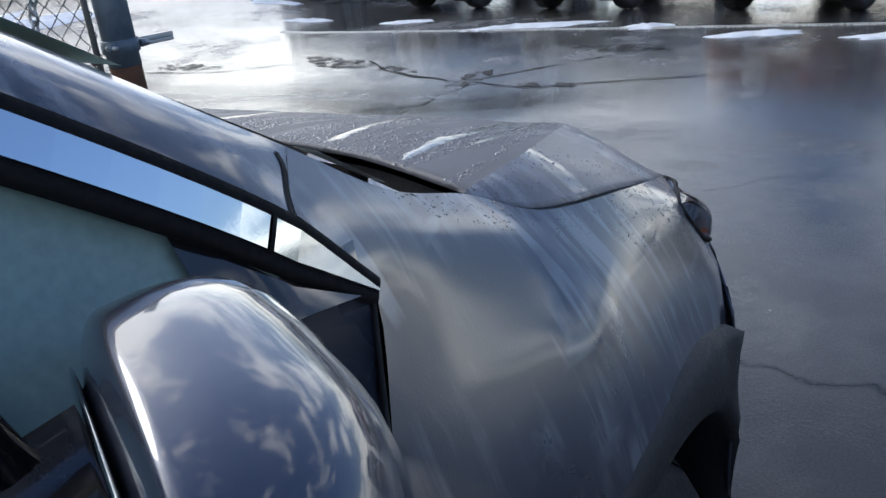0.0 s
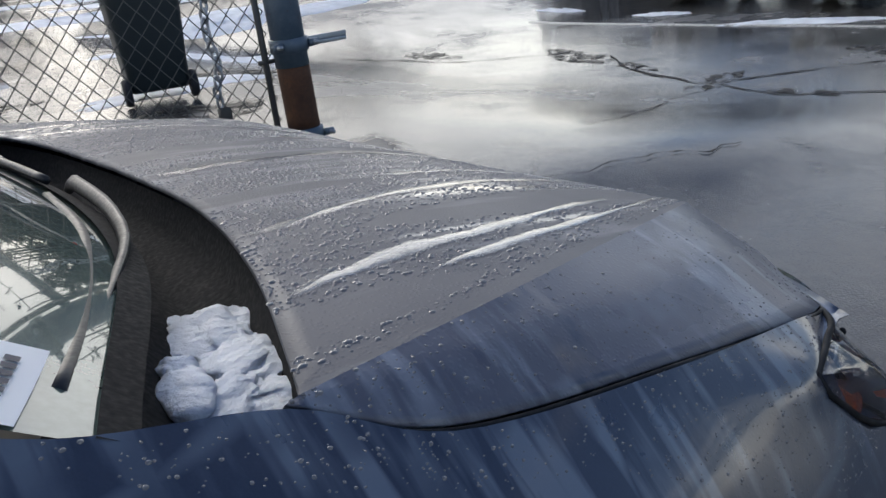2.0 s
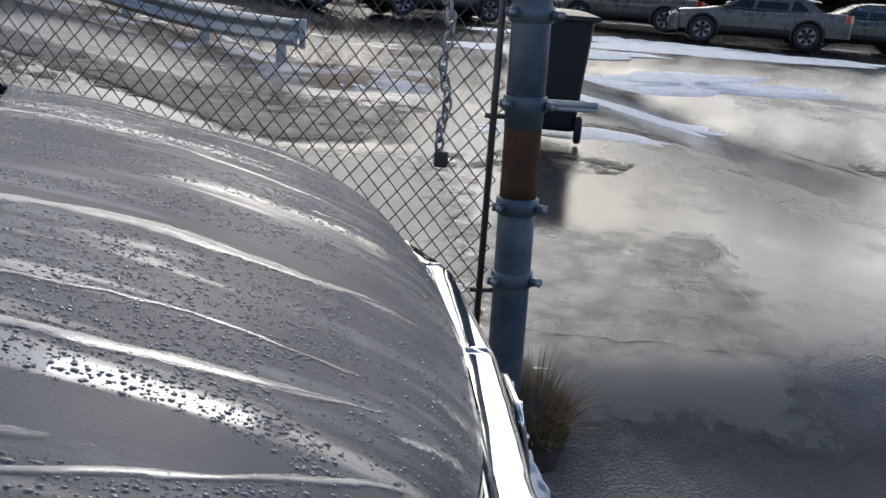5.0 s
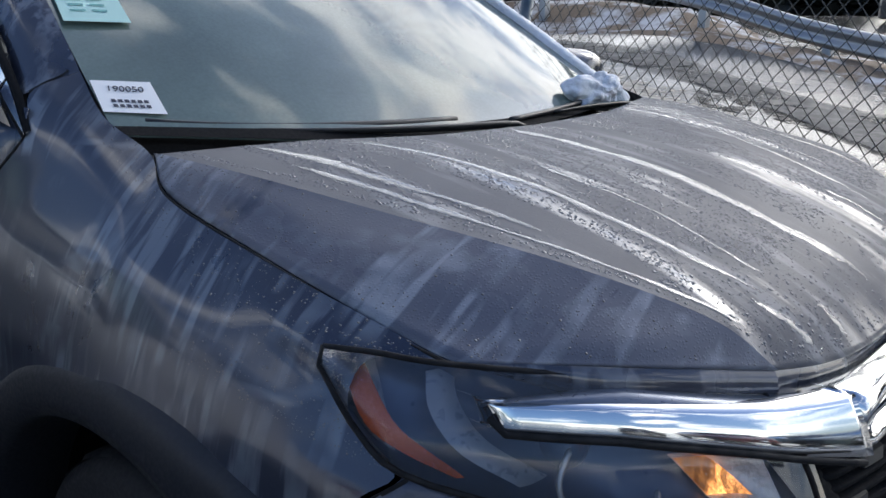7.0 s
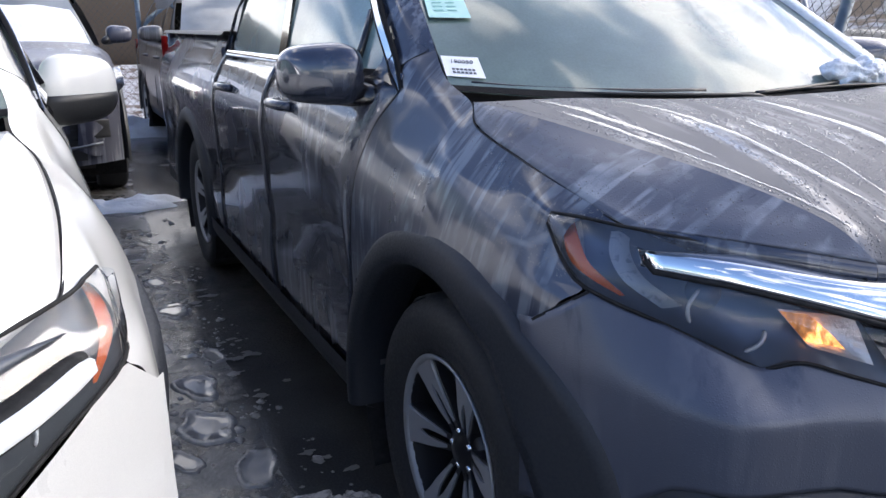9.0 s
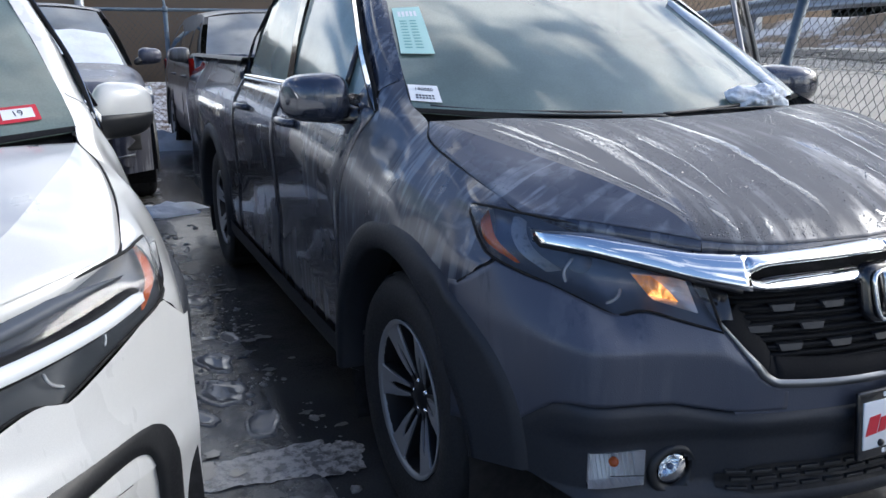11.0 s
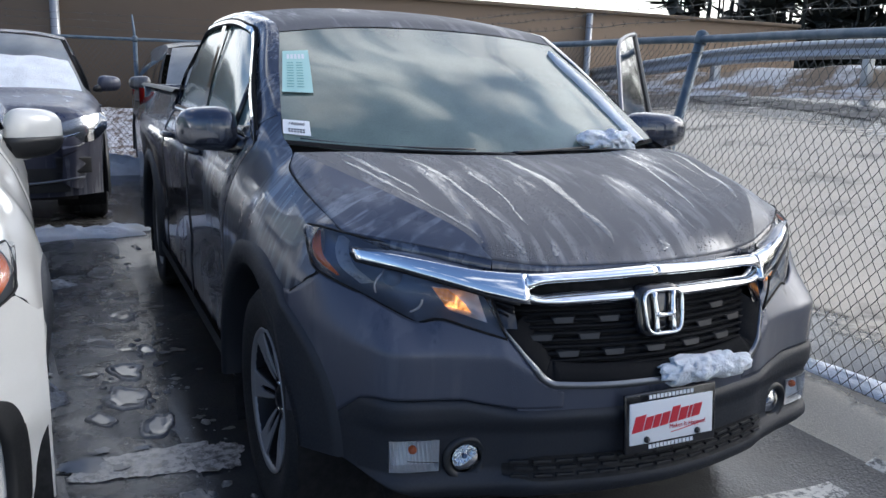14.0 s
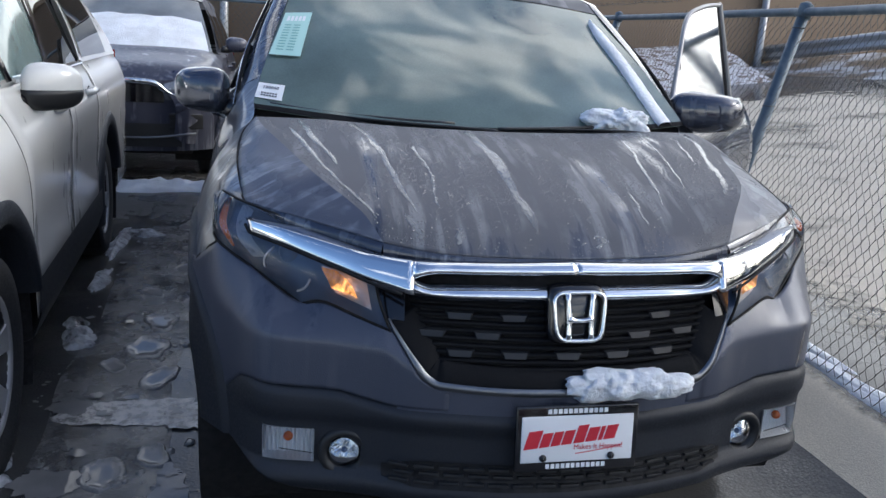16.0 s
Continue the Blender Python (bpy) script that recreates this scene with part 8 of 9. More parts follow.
# ---- other vehicles ----
def vehicle(name, label, paint, m, wb=2.75, half=0.93, front=0.92, rear=1.0, belt=1.08, hood_z=1.04, roof=1.66, cab0=-0.35, roof0=-1.15, roof1=-2.9, tail=-3.55, detail=1, group="", screen=None, snow=False, wheel_r=1.0):
    """A parked car or utility vehicle, nose towards +x, front axle at the origin."""
    root = thing(name, label, "car", group, at=m)
    nose, end = front, -wb - rear

    def put(nm, bm, mat, lab="", parent=None, smooth=True):
        ob = part(nm, bm, mat, None, lab, smooth)
        ob.parent = parent if parent is not None else root
        return ob
    # lower body, section by section from nose to tail
    st = [(nose, 0.62, 0.80), (nose - 0.06, 0.74, hood_z - 0.16), (nose - 0.22, 0.86, hood_z - 0.05), (0.42, 0.95, hood_z - 0.01), (0.0, 0.985, hood_z + 0.03), (cab0 + 0.05, 0.99, belt + 0.05), (-0.9, 1.0, belt), (-1.6, 1.0, belt + 0.005), (-2.3, 1.0, belt + 0.02), (-wb, 1.0, belt + 0.04), (end + 0.35, 0.97, belt + 0.05), (end + 0.08, 0.90, belt + 0.02), (end, 0.82, belt - 0.05)]
    rows = []
    for x, f, zt in st:
        w = half * f
        inset = 0.80 if x > cab0 else 0.90
        zb = 0.36 if x < nose - 0.03 else 0.42
        rows.append([(x, 0.0, zt + (0.02 if x > cab0 else 0.0)), (x, w * 0.45, zt + (0.02 if x > cab0 else 0.0)), (x, w * inset, zt), (x, w * 0.955, zt - 0.07), (x, w * 0.995, zt - 0.19), (x, w, 0.70), (x, w * 0.985, 0.52), (x, w * 0.96, zb)])
    bm = bmesh.new()
    g = net(rows, 72, 30)
    for mir in (False, True):
        sheet(bm, g, False, mir)
    bmesh.ops.remove_doubles(bm, verts=bm.verts, dist=1e-4)
    for cx in (0.0, -wb):
        for v in bm.verts:
            dx, dz = v.co.x - cx, v.co.z - 0.36
            r = math.hypot(dx, dz)
            if r < 0.42 and abs(v.co.y) > half * 0.6:
                k = 0.42 / max(r, 1e-4)
                v.co.x, v.co.z = cx + dx * k, 0.36 + dz * k
        bad = [f for f in bm.faces if math.hypot(f.calc_center_median().x - cx, f.calc_center_median().z - 0.36) < 0.412 and abs(f.calc_center_median().y) > half * 0.6]
        bmesh.ops.delete(bm, geom=bad, context="FACES")
    bmesh.ops.recalc_face_normals(bm, faces=bm.faces)
    put("body", bm, paint)
    # nose
    bm = bmesh.new()
    sheet(bm, [[(nose + 0.02 * (1 - (y / 0.6) ** 2) - 0.30 * (abs(y) / half) ** 3.5, y, z) for z in (hood_z - 0.14, 0.86, 0.72, 0.60, 0.50, 0.40, 0.30)] for y in np.linspace(-half * 0.93, half * 0.93, 24)])
    put("front_bumper", bm, paint)
    bm = bmesh.new()
    sheet(bm, [[(nose + 0.028 - 0.30 * (abs(y) / half) ** 3.5, y, z) for z in (hood_z - 0.17, 0.80, 0.70)] for y in np.linspace(-half * 0.52, half * 0.52, 14)])
    gr = put("grille", bm, GLOSS, "dark grille")
    face = lambda y: nose + 0.035 - 0.30 * (abs(y) / half) ** 3.4
    bm = bmesh.new()
    run = cat([(-0.88, 0.165), (-0.74, 0.225), (-0.60, 0.255), (-0.50, 0.205), (-0.42, 0.160), (-0.2, 0.150), (0.0, 0.148), (0.2, 0.150), (0.42, 0.160), (0.50, 0.205), (0.60, 0.255), (0.74, 0.225), (0.88, 0.165)], 60)
    tube(bm, [(face(a * half), a * half, hood_z - d) for a, d in run], [0.012 + 0.018 * smooth_step(0.62, 0.45, abs(a)) for a, d in run], 8, flat=0.7)
    put("chrome_bar", bm, CHROME, "chrome bar across the grille and under the headlights")
    if detail:
        bm = bmesh.new()
        tube(bm, [(face(y) + 0.012, y, 0.415 + 0.035 * smooth_step(0.3, 0.8, abs(y))) for y in np.linspace(-half * 0.78, half * 0.78, 24)], 0.010, 6)
        put("bumper_lip", bm, DULL_CHROME, "dull bright lip below the bumper")
        for s in (1, -1):
            bm = bmesh.new()
            sheet(bm, [[(face(a * half) + o, s * a * half, z) for z, o in ((0.62 - 0.05 * (a - 0.52), 0.0), (0.60, 0.010), (0.55, -0.03), (0.50, 0.010), (0.48, 0.0))] for a in np.linspace(0.56, 0.84, 8)])
            put("fog_recess", bm, PLASTIC, "black fog lamp recess")
    bm = bmesh.new()
    sheet(bm, [[(nose + 0.034 - 0.30 * (abs(y) / half) ** 3.5, y, z) for z in (0.53, 0.45, 0.34)] for y in np.linspace(-half * 0.66, half * 0.66, 14)])
    put("lower_grille", bm, PLASTIC, "black lower grille")
    bm = bmesh.new()
    box(bm, nose + 0.03, -0.15, 0.50, nose + 0.05, 0.15, 0.64, 0.004)
    put("plate", bm, PAPER, "white plate")
    for s in (1, -1):
        bm = bmesh.new()
        g2 = net([[(nose - 0.02, 0.50 * half, hood_z - 0.17), (nose - 0.00, 0.50 * half, hood_z - 0.23), (nose - 0.02, 0.52 * half, hood_z - 0.30)],
                  [(nose - 0.16, 0.80 * half, hood_z - 0.09), (nose - 0.13, 0.825 * half, hood_z - 0.19), (nose - 0.16, 0.83 * half, hood_z - 0.29)],
                  [(0.45, 0.955 * half, hood_z - 0.07), (0.46, 0.975 * half, hood_z - 0.15), (0.48, 0.975 * half, hood_z - 0.20)]], 14, 8)
        sheet(bm, g2 + np.array([0.012, 0.012, 0.0]), False, s < 0)
        hl = put("headlight", bm, LAMP_GREY, "grey headlight under a clear lens")
        if detail > 0:
            bm = bmesh.new()
            sheet(bm, g2 + np.array([0.022, 0.018, 0.0]), False, s < 0)
            ln = put("lens", bm, CLEAR, "", hl)
            ln.visible_shadow = False
        # glasshouse side panes
        roofw, beltw = half * 0.70, half * 0.905
        for a0, a1, b0, b1, nm in ((cab0 - 0.25, -1.25, roof0 + 0.02, -1.35, "front_window"), (-1.33, -2.15, -1.43, -2.2, "rear_door_window"), (-2.25, tail + 0.35, -2.3, roof1 + 0.05, "quarter_window")):
            bm = bmesh.new()
            rows2 = []
            for u in np.linspace(0.06, 0.90, 6):
                row = []
                for q in np.linspace(0, 1, 6):
                    lo_x, hi_x = a0 + (a1 - a0) * q, b0 + (b1 - b0) * q
                    zl = belt + 0.04
                    row.append((lo_x + (hi_x - lo_x) * u, beltw + (roofw - beltw) * u + 0.012 + 0.02 * math.sin(u * 3), zl + (roof - 0.10 - zl) * u))
                rows2.append(row)
            sheet(bm, rows2, False, s < 0)
            wn_ = put(nm, bm, DARK_GLASS)
        # tail lamps and sill
        bm = bmesh.new()
        sheet(bm, [[(end + 0.22, 0.955 * half, z), (end + 0.05, 0.90 * half, z), (end - 0.01, 0.78 * half, z)] for z in np.linspace(belt - 0.16, belt + 0.03, 5)], False, s < 0)
        put("tail_lamp", bm, RED_LENS)
        bm = bmesh.new()
        sheet(bm, [[(x, half * 0.992, 0.50), (x, half * 0.985, 0.40), (x, half * 0.95, 0.30), (x, half * 0.7, 0.28)] for x in np.linspace(-0.44, -wb + 0.44, 12)], False, s < 0)
        put("sill", bm, PLASTIC, "black plastic sill")
        for cx in (0.0, -wb):
            bm = bmesh.new()
            sheet(bm, [[(cx + r * math.cos(a), w * half, 0.36 + r * math.sin(a)) for r, w in ((0.385, 0.86), (0.385, 0.985), (0.395, 1.005), (0.44, 1.003), (0.45, 0.98))] for a in np.linspace(radians(-14), radians(194), 26)], False, s < 0)
            put("arch_trim", bm, PLASTIC, "black arch trim")
            bm = bmesh.new()
            sheet(bm, [[(cx + 0.41 * math.cos(a), w, 0.36 + 0.41 * math.sin(a)) for w in (half * 0.96, half * 0.55)] + [(cx, half * 0.55, 0.36)] for a in np.linspace(radians(-30), radians(210), 20)], False, s < 0)
            put("arch_liner", bm, GAP)
            w = copy_thing(WHEEL, pose(cx, s * (half - 0.13), 0.362, 0, 0, 0 if s < 0 else 180) @ Matrix.Rotation(cx, 4, "Y"))
            w.parent = root
            w.scale = (0.965, 0.95, 0.965)
        for x in (-1.12, -2.05):
            bm = bmesh.new()
            tube(bm, cat([(x + 0.09, s * half * 0.975, belt - 0.12), (x, s * (half * 0.985 + 0.03), belt - 0.115), (x - 0.09, s * half * 0.98, belt - 0.12)], 8), 0.015, 8)
            put("door_handle", bm, paint)
        for x in (-0.47, -1.29, -2.2):
            bm = bmesh.new()
            tube(bm, [(x - 0.02 * (1 - q), s * (half * (0.955 + 0.047 * min(1, q * 2.2)) + 0.0005), belt - 0.05 - (belt - 0.50) * q) for q in np.linspace(0.03, 1, 12)], 0.003, 5)
            put("shut_line", bm, GAP)
        mirror_shell(root, s, paint, PLASTIC, (cab0 - 0.27, half + 0.085, belt + 0.115), (0.085, 0.105, 0.072))
    # roof, pillars and screens
    sec = [(roof0, roof - 0.04), (roof0 - 0.45, roof), (-2.0, roof + 0.005), (roof1, roof - 0.03), (tail + 0.1, roof - 0.12)]
    bm = bmesh.new()
    rows = [[(x, y, z - 0.055 * (abs(y) / (half * 0.70)) ** 3) for y in np.linspace(-half * 0.70, half * 0.70, 13)] for x, z in sec]
    sheet(bm, net(rows, 24, 20))
    put("roof", bm, paint)
    for s in (1, -1):
        bm = bmesh.new()
        side = []
        for lo_x, hi_x, zr in ((cab0, roof0, roof - 0.09), (cab0 - 0.12, roof0 - 0.12, roof - 0.07), (-1.30, -1.38, roof - 0.055), (-2.2, -2.24, roof - 0.055), (tail + 0.22, roof1 + 0.02, roof - 0.085), (tail, roof1 - 0.25, roof - 0.12)):
            side.append([(lo_x + (hi_x - lo_x) * u, half * (0.905 + (0.70 - 0.905) * u) + 0.02 * math.sin(u * 3), belt + 0.03 + (zr - belt - 0.03) * u) for u in np.linspace(0, 1, 6)])
        sheet(bm, side, False, s < 0)
        put("cab_side", bm, paint)
    bm = bmesh.new()
    sheet(bm, [[(cab0 + 0.10 * (1 - (y) ** 2) + (roof0 - cab0 - 0.08 * (1 - y * y)) * u + 0.012, y * half * (0.86 - 0.20 * u), hood_z + 0.06 + (roof - 0.055 - 0.04 * y * y - hood_z - 0.06) * u + 0.015 * math.sin(u * 3.1)) for u in np.linspace(0, 1, 8)] for y in np.linspace(-1, 1, 16)])
    put("windscreen", bm, screen or DARK_GLASS, "misted windscreen")
    bm = bmesh.new()
    sheet(bm, [[(tail - 0.10 * (1 - u) + (roof1 - 0.25 - tail) * u, y * half * (0.84 - 0.16 * u), belt + 0.02 + (roof - 0.13 - belt - 0.02) * u) for u in np.linspace(0, 1, 6)] for y in np.linspace(-1, 1, 10)])
    put("rear_glass", bm, DARK_GLASS)
    bm = bmesh.new()
    sheet(bm, [[(end + 0.02 * (y ** 2) * 4, y * half * 0.84, z) for z in (belt - 0.02, 0.85, 0.60, 0.45, 0.36)] for y in np.linspace(-1, 1, 10)])
    put("tailgate", bm, paint)
    bm = bmesh.new()
    box(bm, end + 0.3, -half * 0.72, 0.24, nose - 0.3, half * 0.72, 0.40)
    put("chassis", bm, GAP)
    bm = bmesh.new()
    box(bm, -wb + 0.2, -half * 0.78, 0.40, cab0 - 0.1, half * 0.78, 0.86)
    put("cabin", bm, SEAT)
    if snow:
        bm = bmesh.new()
        sheet(bm, [[(cab0 + 0.13 * (1 - y * y) + (roof0 - cab0 - 0.10 * (1 - y * y)) * u + 0.02, y * half * (0.85 - 0.20 * u), hood_z + 0.075 + (roof - 0.055 - 0.04 * y * y - hood_z - 0.06) * u + 0.02 * math.sin(u * 6) ) for u in np.linspace(0.0, 0.60 + 0.16 * noise.noise((y * 2.4, 1, 5)), 8)] for y in np.linspace(-0.97, 0.97, 22)])
        put("screen_snow", bm, SNOW, "snow left on the lower windscreen")
    return root


WHEEL = tyre_and_rim("wheel", "")
navy_car = vehicle("sport_utility", "dark navy sport utility vehicle with a snow-covered windscreen", NAVY_PAINT, pose(-5.38, -2.02, 0.115), wb=2.66, half=0.925, front=0.88, rear=0.98, belt=1.05, hood_z=1.02, roof=1.66, snow=True, screen=FROSTED)
vehicle("sport_utility", "grey sport utility vehicle parked behind the pickup's tailgate", GREY_PAINT, pose(-6.05, 0.32, 0.115), wb=2.66, half=0.915, front=0.88, rear=0.98, belt=1.05, hood_z=1.02, roof=1.64, screen=FROSTED)
for i, (x, y, mat, lab) in enumerate(((13.5, 11.3, BLACK_PAINT, "black sport utility vehicle parked beyond the wet lot"), (12.0, 7.1, SILVER_PAINT, "silver sport utility vehicle parked beyond the wet lot"), (11.0, 3.9, GREEN_PAINT, "dark green sport utility vehicle parked beyond the wet lot"), (9.9, 0.6, RED_PAINT, "dark red sport utility vehicle parked beyond the wet lot"), (9.3, -2.6, BLACK_PAINT, "black sport utility vehicle parked beyond the wet lot"))):
    vehicle("sport_utility", lab, mat, pose(x + 0.9, y + 0.25, 0, 0, 0, 163), detail=0, group="vehicles parked across the lot")
for i, (x, y, rz, mat, lab) in enumerate(((10.6, 22.5, 158, GREY_PAINT, "grey saloon car with snow on its rear window"), (8.2, 26.5, 150, BLACK_PAINT, "black saloon car in the snowy lot"), (14.5, 23.5, 170, GREEN_PAINT, "dark green car in the snowy lot"), (4.2, 24.0, 20, BLACK_PAINT, "black car behind the guard rail"), (-0.5, 22.0, 10, BLACK_PAINT, "black car behind the guard rail"))):
    vehicle("saloon_car", lab, mat, pose(x, y, height(x, y), 0, 0, rz), half=0.90, belt=0.95, hood_z=0.92, roof=1.44, rear=1.1, roof1=-2.4, tail=-3.1, detail=0, group="cars in the snowy lot")
for ob in (WHEEL, *WHEEL.children_recursive):
    bpy.data.objects.remove(ob)

# ---- cracks and broken patches in the lot ----
BROKEN = plain("broken_asphalt", (0.014, 0.013, 0.012), 0.6, vary=0.6, scale=9, bump=0.6)
BROKEN.node_tree.nodes["Principled BSDF"].inputs["Specular IOR Level"].default_value = 0.12
SPALLED = Mat("spalled_asphalt")
SPALLED.put(Base_Color=SPALLED.mix(SPALLED.noise(60, 4), (0.012, 0.011, 0.010), (0.035, 0.033, 0.03)), Roughness=0.6, Specular_IOR_Level=0.2, Alpha=SPALLED.ramp(SPALLED.noise(5.5, 7, 0.7), [(0.47, 0.0), (0.54, 0.9)]), Normal=SPALLED.bump(SPALLED.noise(50, 5), 0.5, 0.008))
SPALLED = SPALLED.m


def crack(pts, width, seed):
    """An open crack wandering through the asphalt."""
    line = cat(pts, 16 * len(pts))
    rows = []
    for i, p in enumerate(line):
        d = line[min(i + 1, len(line) - 1)] - line[max(i - 1, 0)]
        d /= np.linalg.norm(d)
        q = p + 0.05 * np.array([noise.noise((i * 0.11, seed, 0)), noise.noise((i * 0.11, seed, 5))]) + 0.012 * np.array([noise.noise((i * 0.6, seed, 1)), noise.noise((i * 0.6, seed, 6))])
        w = width * max(0.12, 0.6 + 0.9 * noise.noise((i * 0.16, seed, 2))) * min(1.0, (len(line) - 1 - i) / 6 + 0.1) * min(1.0, i / 6 + 0.1)
        n = np.array([-d[1], d[0]]) * w
        rows.append([(*(q - n), height(*(q - n)) + 0.006), (*(q + n), height(*(q + n)) + 0.006)])
    bm = bmesh.new()
    sheet(bm, rows)
    return tagged(part("crack", bm, BROKEN), "open dark crack in the wet asphalt", "crack", kind="structure")


def broken_patch(x, y, rx, ry, turn, seed):
    """A spot where the top layer has broken away."""
    bm = bmesh.new()
    ring = []
    for a in np.linspace(0, 2 * math.pi, 64, endpoint=False):
        c, s = math.cos(a), math.sin(a)
        wob = 1 + 0.45 * noise.noise((c * 1.6, s * 1.6, seed)) + 0.35 * noise.noise((c * 4, s * 4, seed)) + 0.15 * noise.noise((c * 12, s * 12, seed))
        px, py = rx * wob * c, ry * wob * s
        wx, wy = x + px * math.cos(turn) - py * math.sin(turn), y + px * math.sin(turn) + py * math.cos(turn)
        ring.append(bm.verts.new((wx, wy, height(wx, wy) + 0.007)))
    bm.faces.new(ring)
    bmesh.ops.triangulate(bm, faces=bm.faces)
    return tagged(part("broken_patch", bm, SPALLED), "broken dark patch in the wet asphalt", "pothole", kind="structure")


for i, (pts, w) in enumerate((([(2.55, 1.72), (3.01, 1.63), (3.42, 1.58), (3.71, 1.47), (4.05, 1.48)], 0.014), ([(3.70, 2.45), (4.17, 2.46), (5.22, 2.79), (5.9, 2.9)], 0.016), ([(7.3, 5.1), (6.6, 4.3), (6.2, 3.4), (6.1, 3.05), (6.6, 2.7), (7.6, 2.0)], 0.05), ([(6.1, 3.05), (5.85, 2.2), (6.05, 1.85), (6.6, 0.4)], 0.04), ([(6.2, 9.2), (6.4, 8.0), (6.5, 6.9), (7.2, 6.0)], 0.05), ([(1.34, 1.90), (1.60, 1.83), (1.95, 1.77), (2.35, 1.71)], 0.011))):
    crack(pts, w * 0.55, 3.0 + i * 7.7)
for i, q in enumerate(((7.15, 5.45, 0.75, 0.26, 1.15), (6.25, 3.05, 0.42, 0.16, 0.2), (6.0, 2.05, 0.30, 0.14, 1.5), (6.8, 7.9, 0.6, 0.2, 1.4), (6.7, 4.3, 0.35, 0.12, 1.1), (8.0, 2.2, 0.6, 0.2, 1.3))):
    broken_patch(*q, 4.0 + i * 3.3)

# Wet spots: these dark sheets paint in what the water mirrors.
for i, q in enumerate(((0.1, 6.9, 1.3, 0.55, 0.1), (-1.6, 6.5, 0.9, 0.30, -0.1), (1.95, 4.9, 0.75, 0.35, 0.2), (3.1, 6.6, 1.0, 0.30, 0.4))):
    tagged(broken_patch(*q, 31.0 + i * 3.7), "wet patch on the asphalt with its dark reflection painted in", "wet patch").name = "wet_patch"

# ---- snow, verge and small things on the ground ----
def verge():
    """The strip of snow and dead turf at the foot of the guard rail."""
    rows = []
    for i in range(0, 60):
        p = RAIL[i]
        rows.append([(p[0] + 0.4 * noise.noise((i * 0.4, k, 0)) * (k in (0, 6)), p[1] - 1.25 + k * 0.42, height(p[0], p[1] - 1.25 + k * 0.42) + (0.05 + 0.06 * noise.noise((i * 0.5, k * 0.9, 2)) if 0 < k < 6 else -0.03) + smooth_step(-2.2, -5.0, p[0]) * smooth_step(2, 5, k) * max(0.0, p[2] - 0.06 - height(p[0], p[1])) * (1 + 0.15 * noise.noise((i * 0.35, 4, 7)))) for k in range(9)])
    first = [(x + 1.6, y + 0.15, height(x + 1.6, y + 0.15) + (z - height(x, y))) for x, y, z in rows[0]]
    bm = bmesh.new()
    sheet(bm, [first] + rows)
    return tagged(part("verge", bm, VERGE), "verge of old snow, mud and dead grass under the guard rail", "verge", kind="structure")


verge()
for i, (x, y, rx, ry, h, t) in enumerate(((2.6, 6.3, 1.0, 0.35, 0.03, 0.1), (4.4, 9.5, 1.6, 0.5, 0.04, 0.3), (6.5, 13, 3.0, 0.9, 0.06, 0.2), (9.5, 18.0, 5.0, 1.2, 0.08, 0.1), (7.5, 20.0, 4.0, 0.8, 0.08, -0.1), (4.5, 15.5, 2.5, 0.7, 0.05, 0.2), (0.8, 8.3, 0.9, 0.22, 0.05, 0.1))):
    snow_patch("snow_patch", x, y, rx, ry, h, 20 + i, "thin ragged patch of old snow on the road", t)
for i, (x, y, rx, ry) in enumerate(((12.6, 11.6, 0.25, 0.7), (11.2, 9.4, 0.22, 0.5), (10.9, 7.0, 0.2, 0.45), (9.95, 4.2, 0.25, 1.1), (9.6, 2.4, 0.2, 0.35), (8.75, 0.9, 0.2, 0.5), (8.5, -0.6, 0.2, 0.5))):
    snow_patch("snow_patch", x, y, rx, ry, 0.05, 40 + i, "low ridge of old snow before the parked cars", 0.2)
snow_patch("snow_patch", -4.44, -1.42, 0.13, 0.62, 0.11, 61, "ragged snow ridge before the navy car", 0.03)
snow_patch("snow_patch", -1.28, -1.58, 0.12, 0.07, 0.06, 63, "lump of old snow beside the white vehicle", mat=DIRTY)
snow_patch("snow_patch", -3.05, -1.68, 0.45, 0.06, 0.06, 64, "lump of old snow beside the white vehicle", mat=DIRTY)
snow_patch("snow_patch", -0.05, -1.60, 0.16, 0.06, 0.04, 65, "slushy snow beside the white vehicle", mat=DIRTY)
snow_patch("snow_patch", -2.2, -1.64, 0.25, 0.05, 0.05, 66, "slushy snow beside the white vehicle", mat=DIRTY)
snow_patch("snow_patch", -8.7, -0.3, 0.5, 2.9, 0.26, 67, "bank of dirty snow along the back fence")
snow_patch("snow_patch", 0.35, 1.58, 0.9, 0.06, 0.02, 68, "dirty snow along the foot of the fence")
snow_patch("snow_patch", -1.1, 1.64, 0.8, 0.05, 0.02, 69, "dirty snow along the foot of the fence")


# The water's grey base stands for the pale sky it mirrors.
PUDDLE = Mat("meltwater")
PUDDLE.put(Base_Color=PUDDLE.mix(PUDDLE.noise(9, 5), (0.14, 0.135, 0.13), (0.32, 0.305, 0.295)), Roughness=0.05, IOR=1.33, Specular_IOR_Level=0.7, Normal=PUDDLE.bump(PUDDLE.noise(9, 3), 0.04, 0.004))
PUDDLE = PUDDLE.m


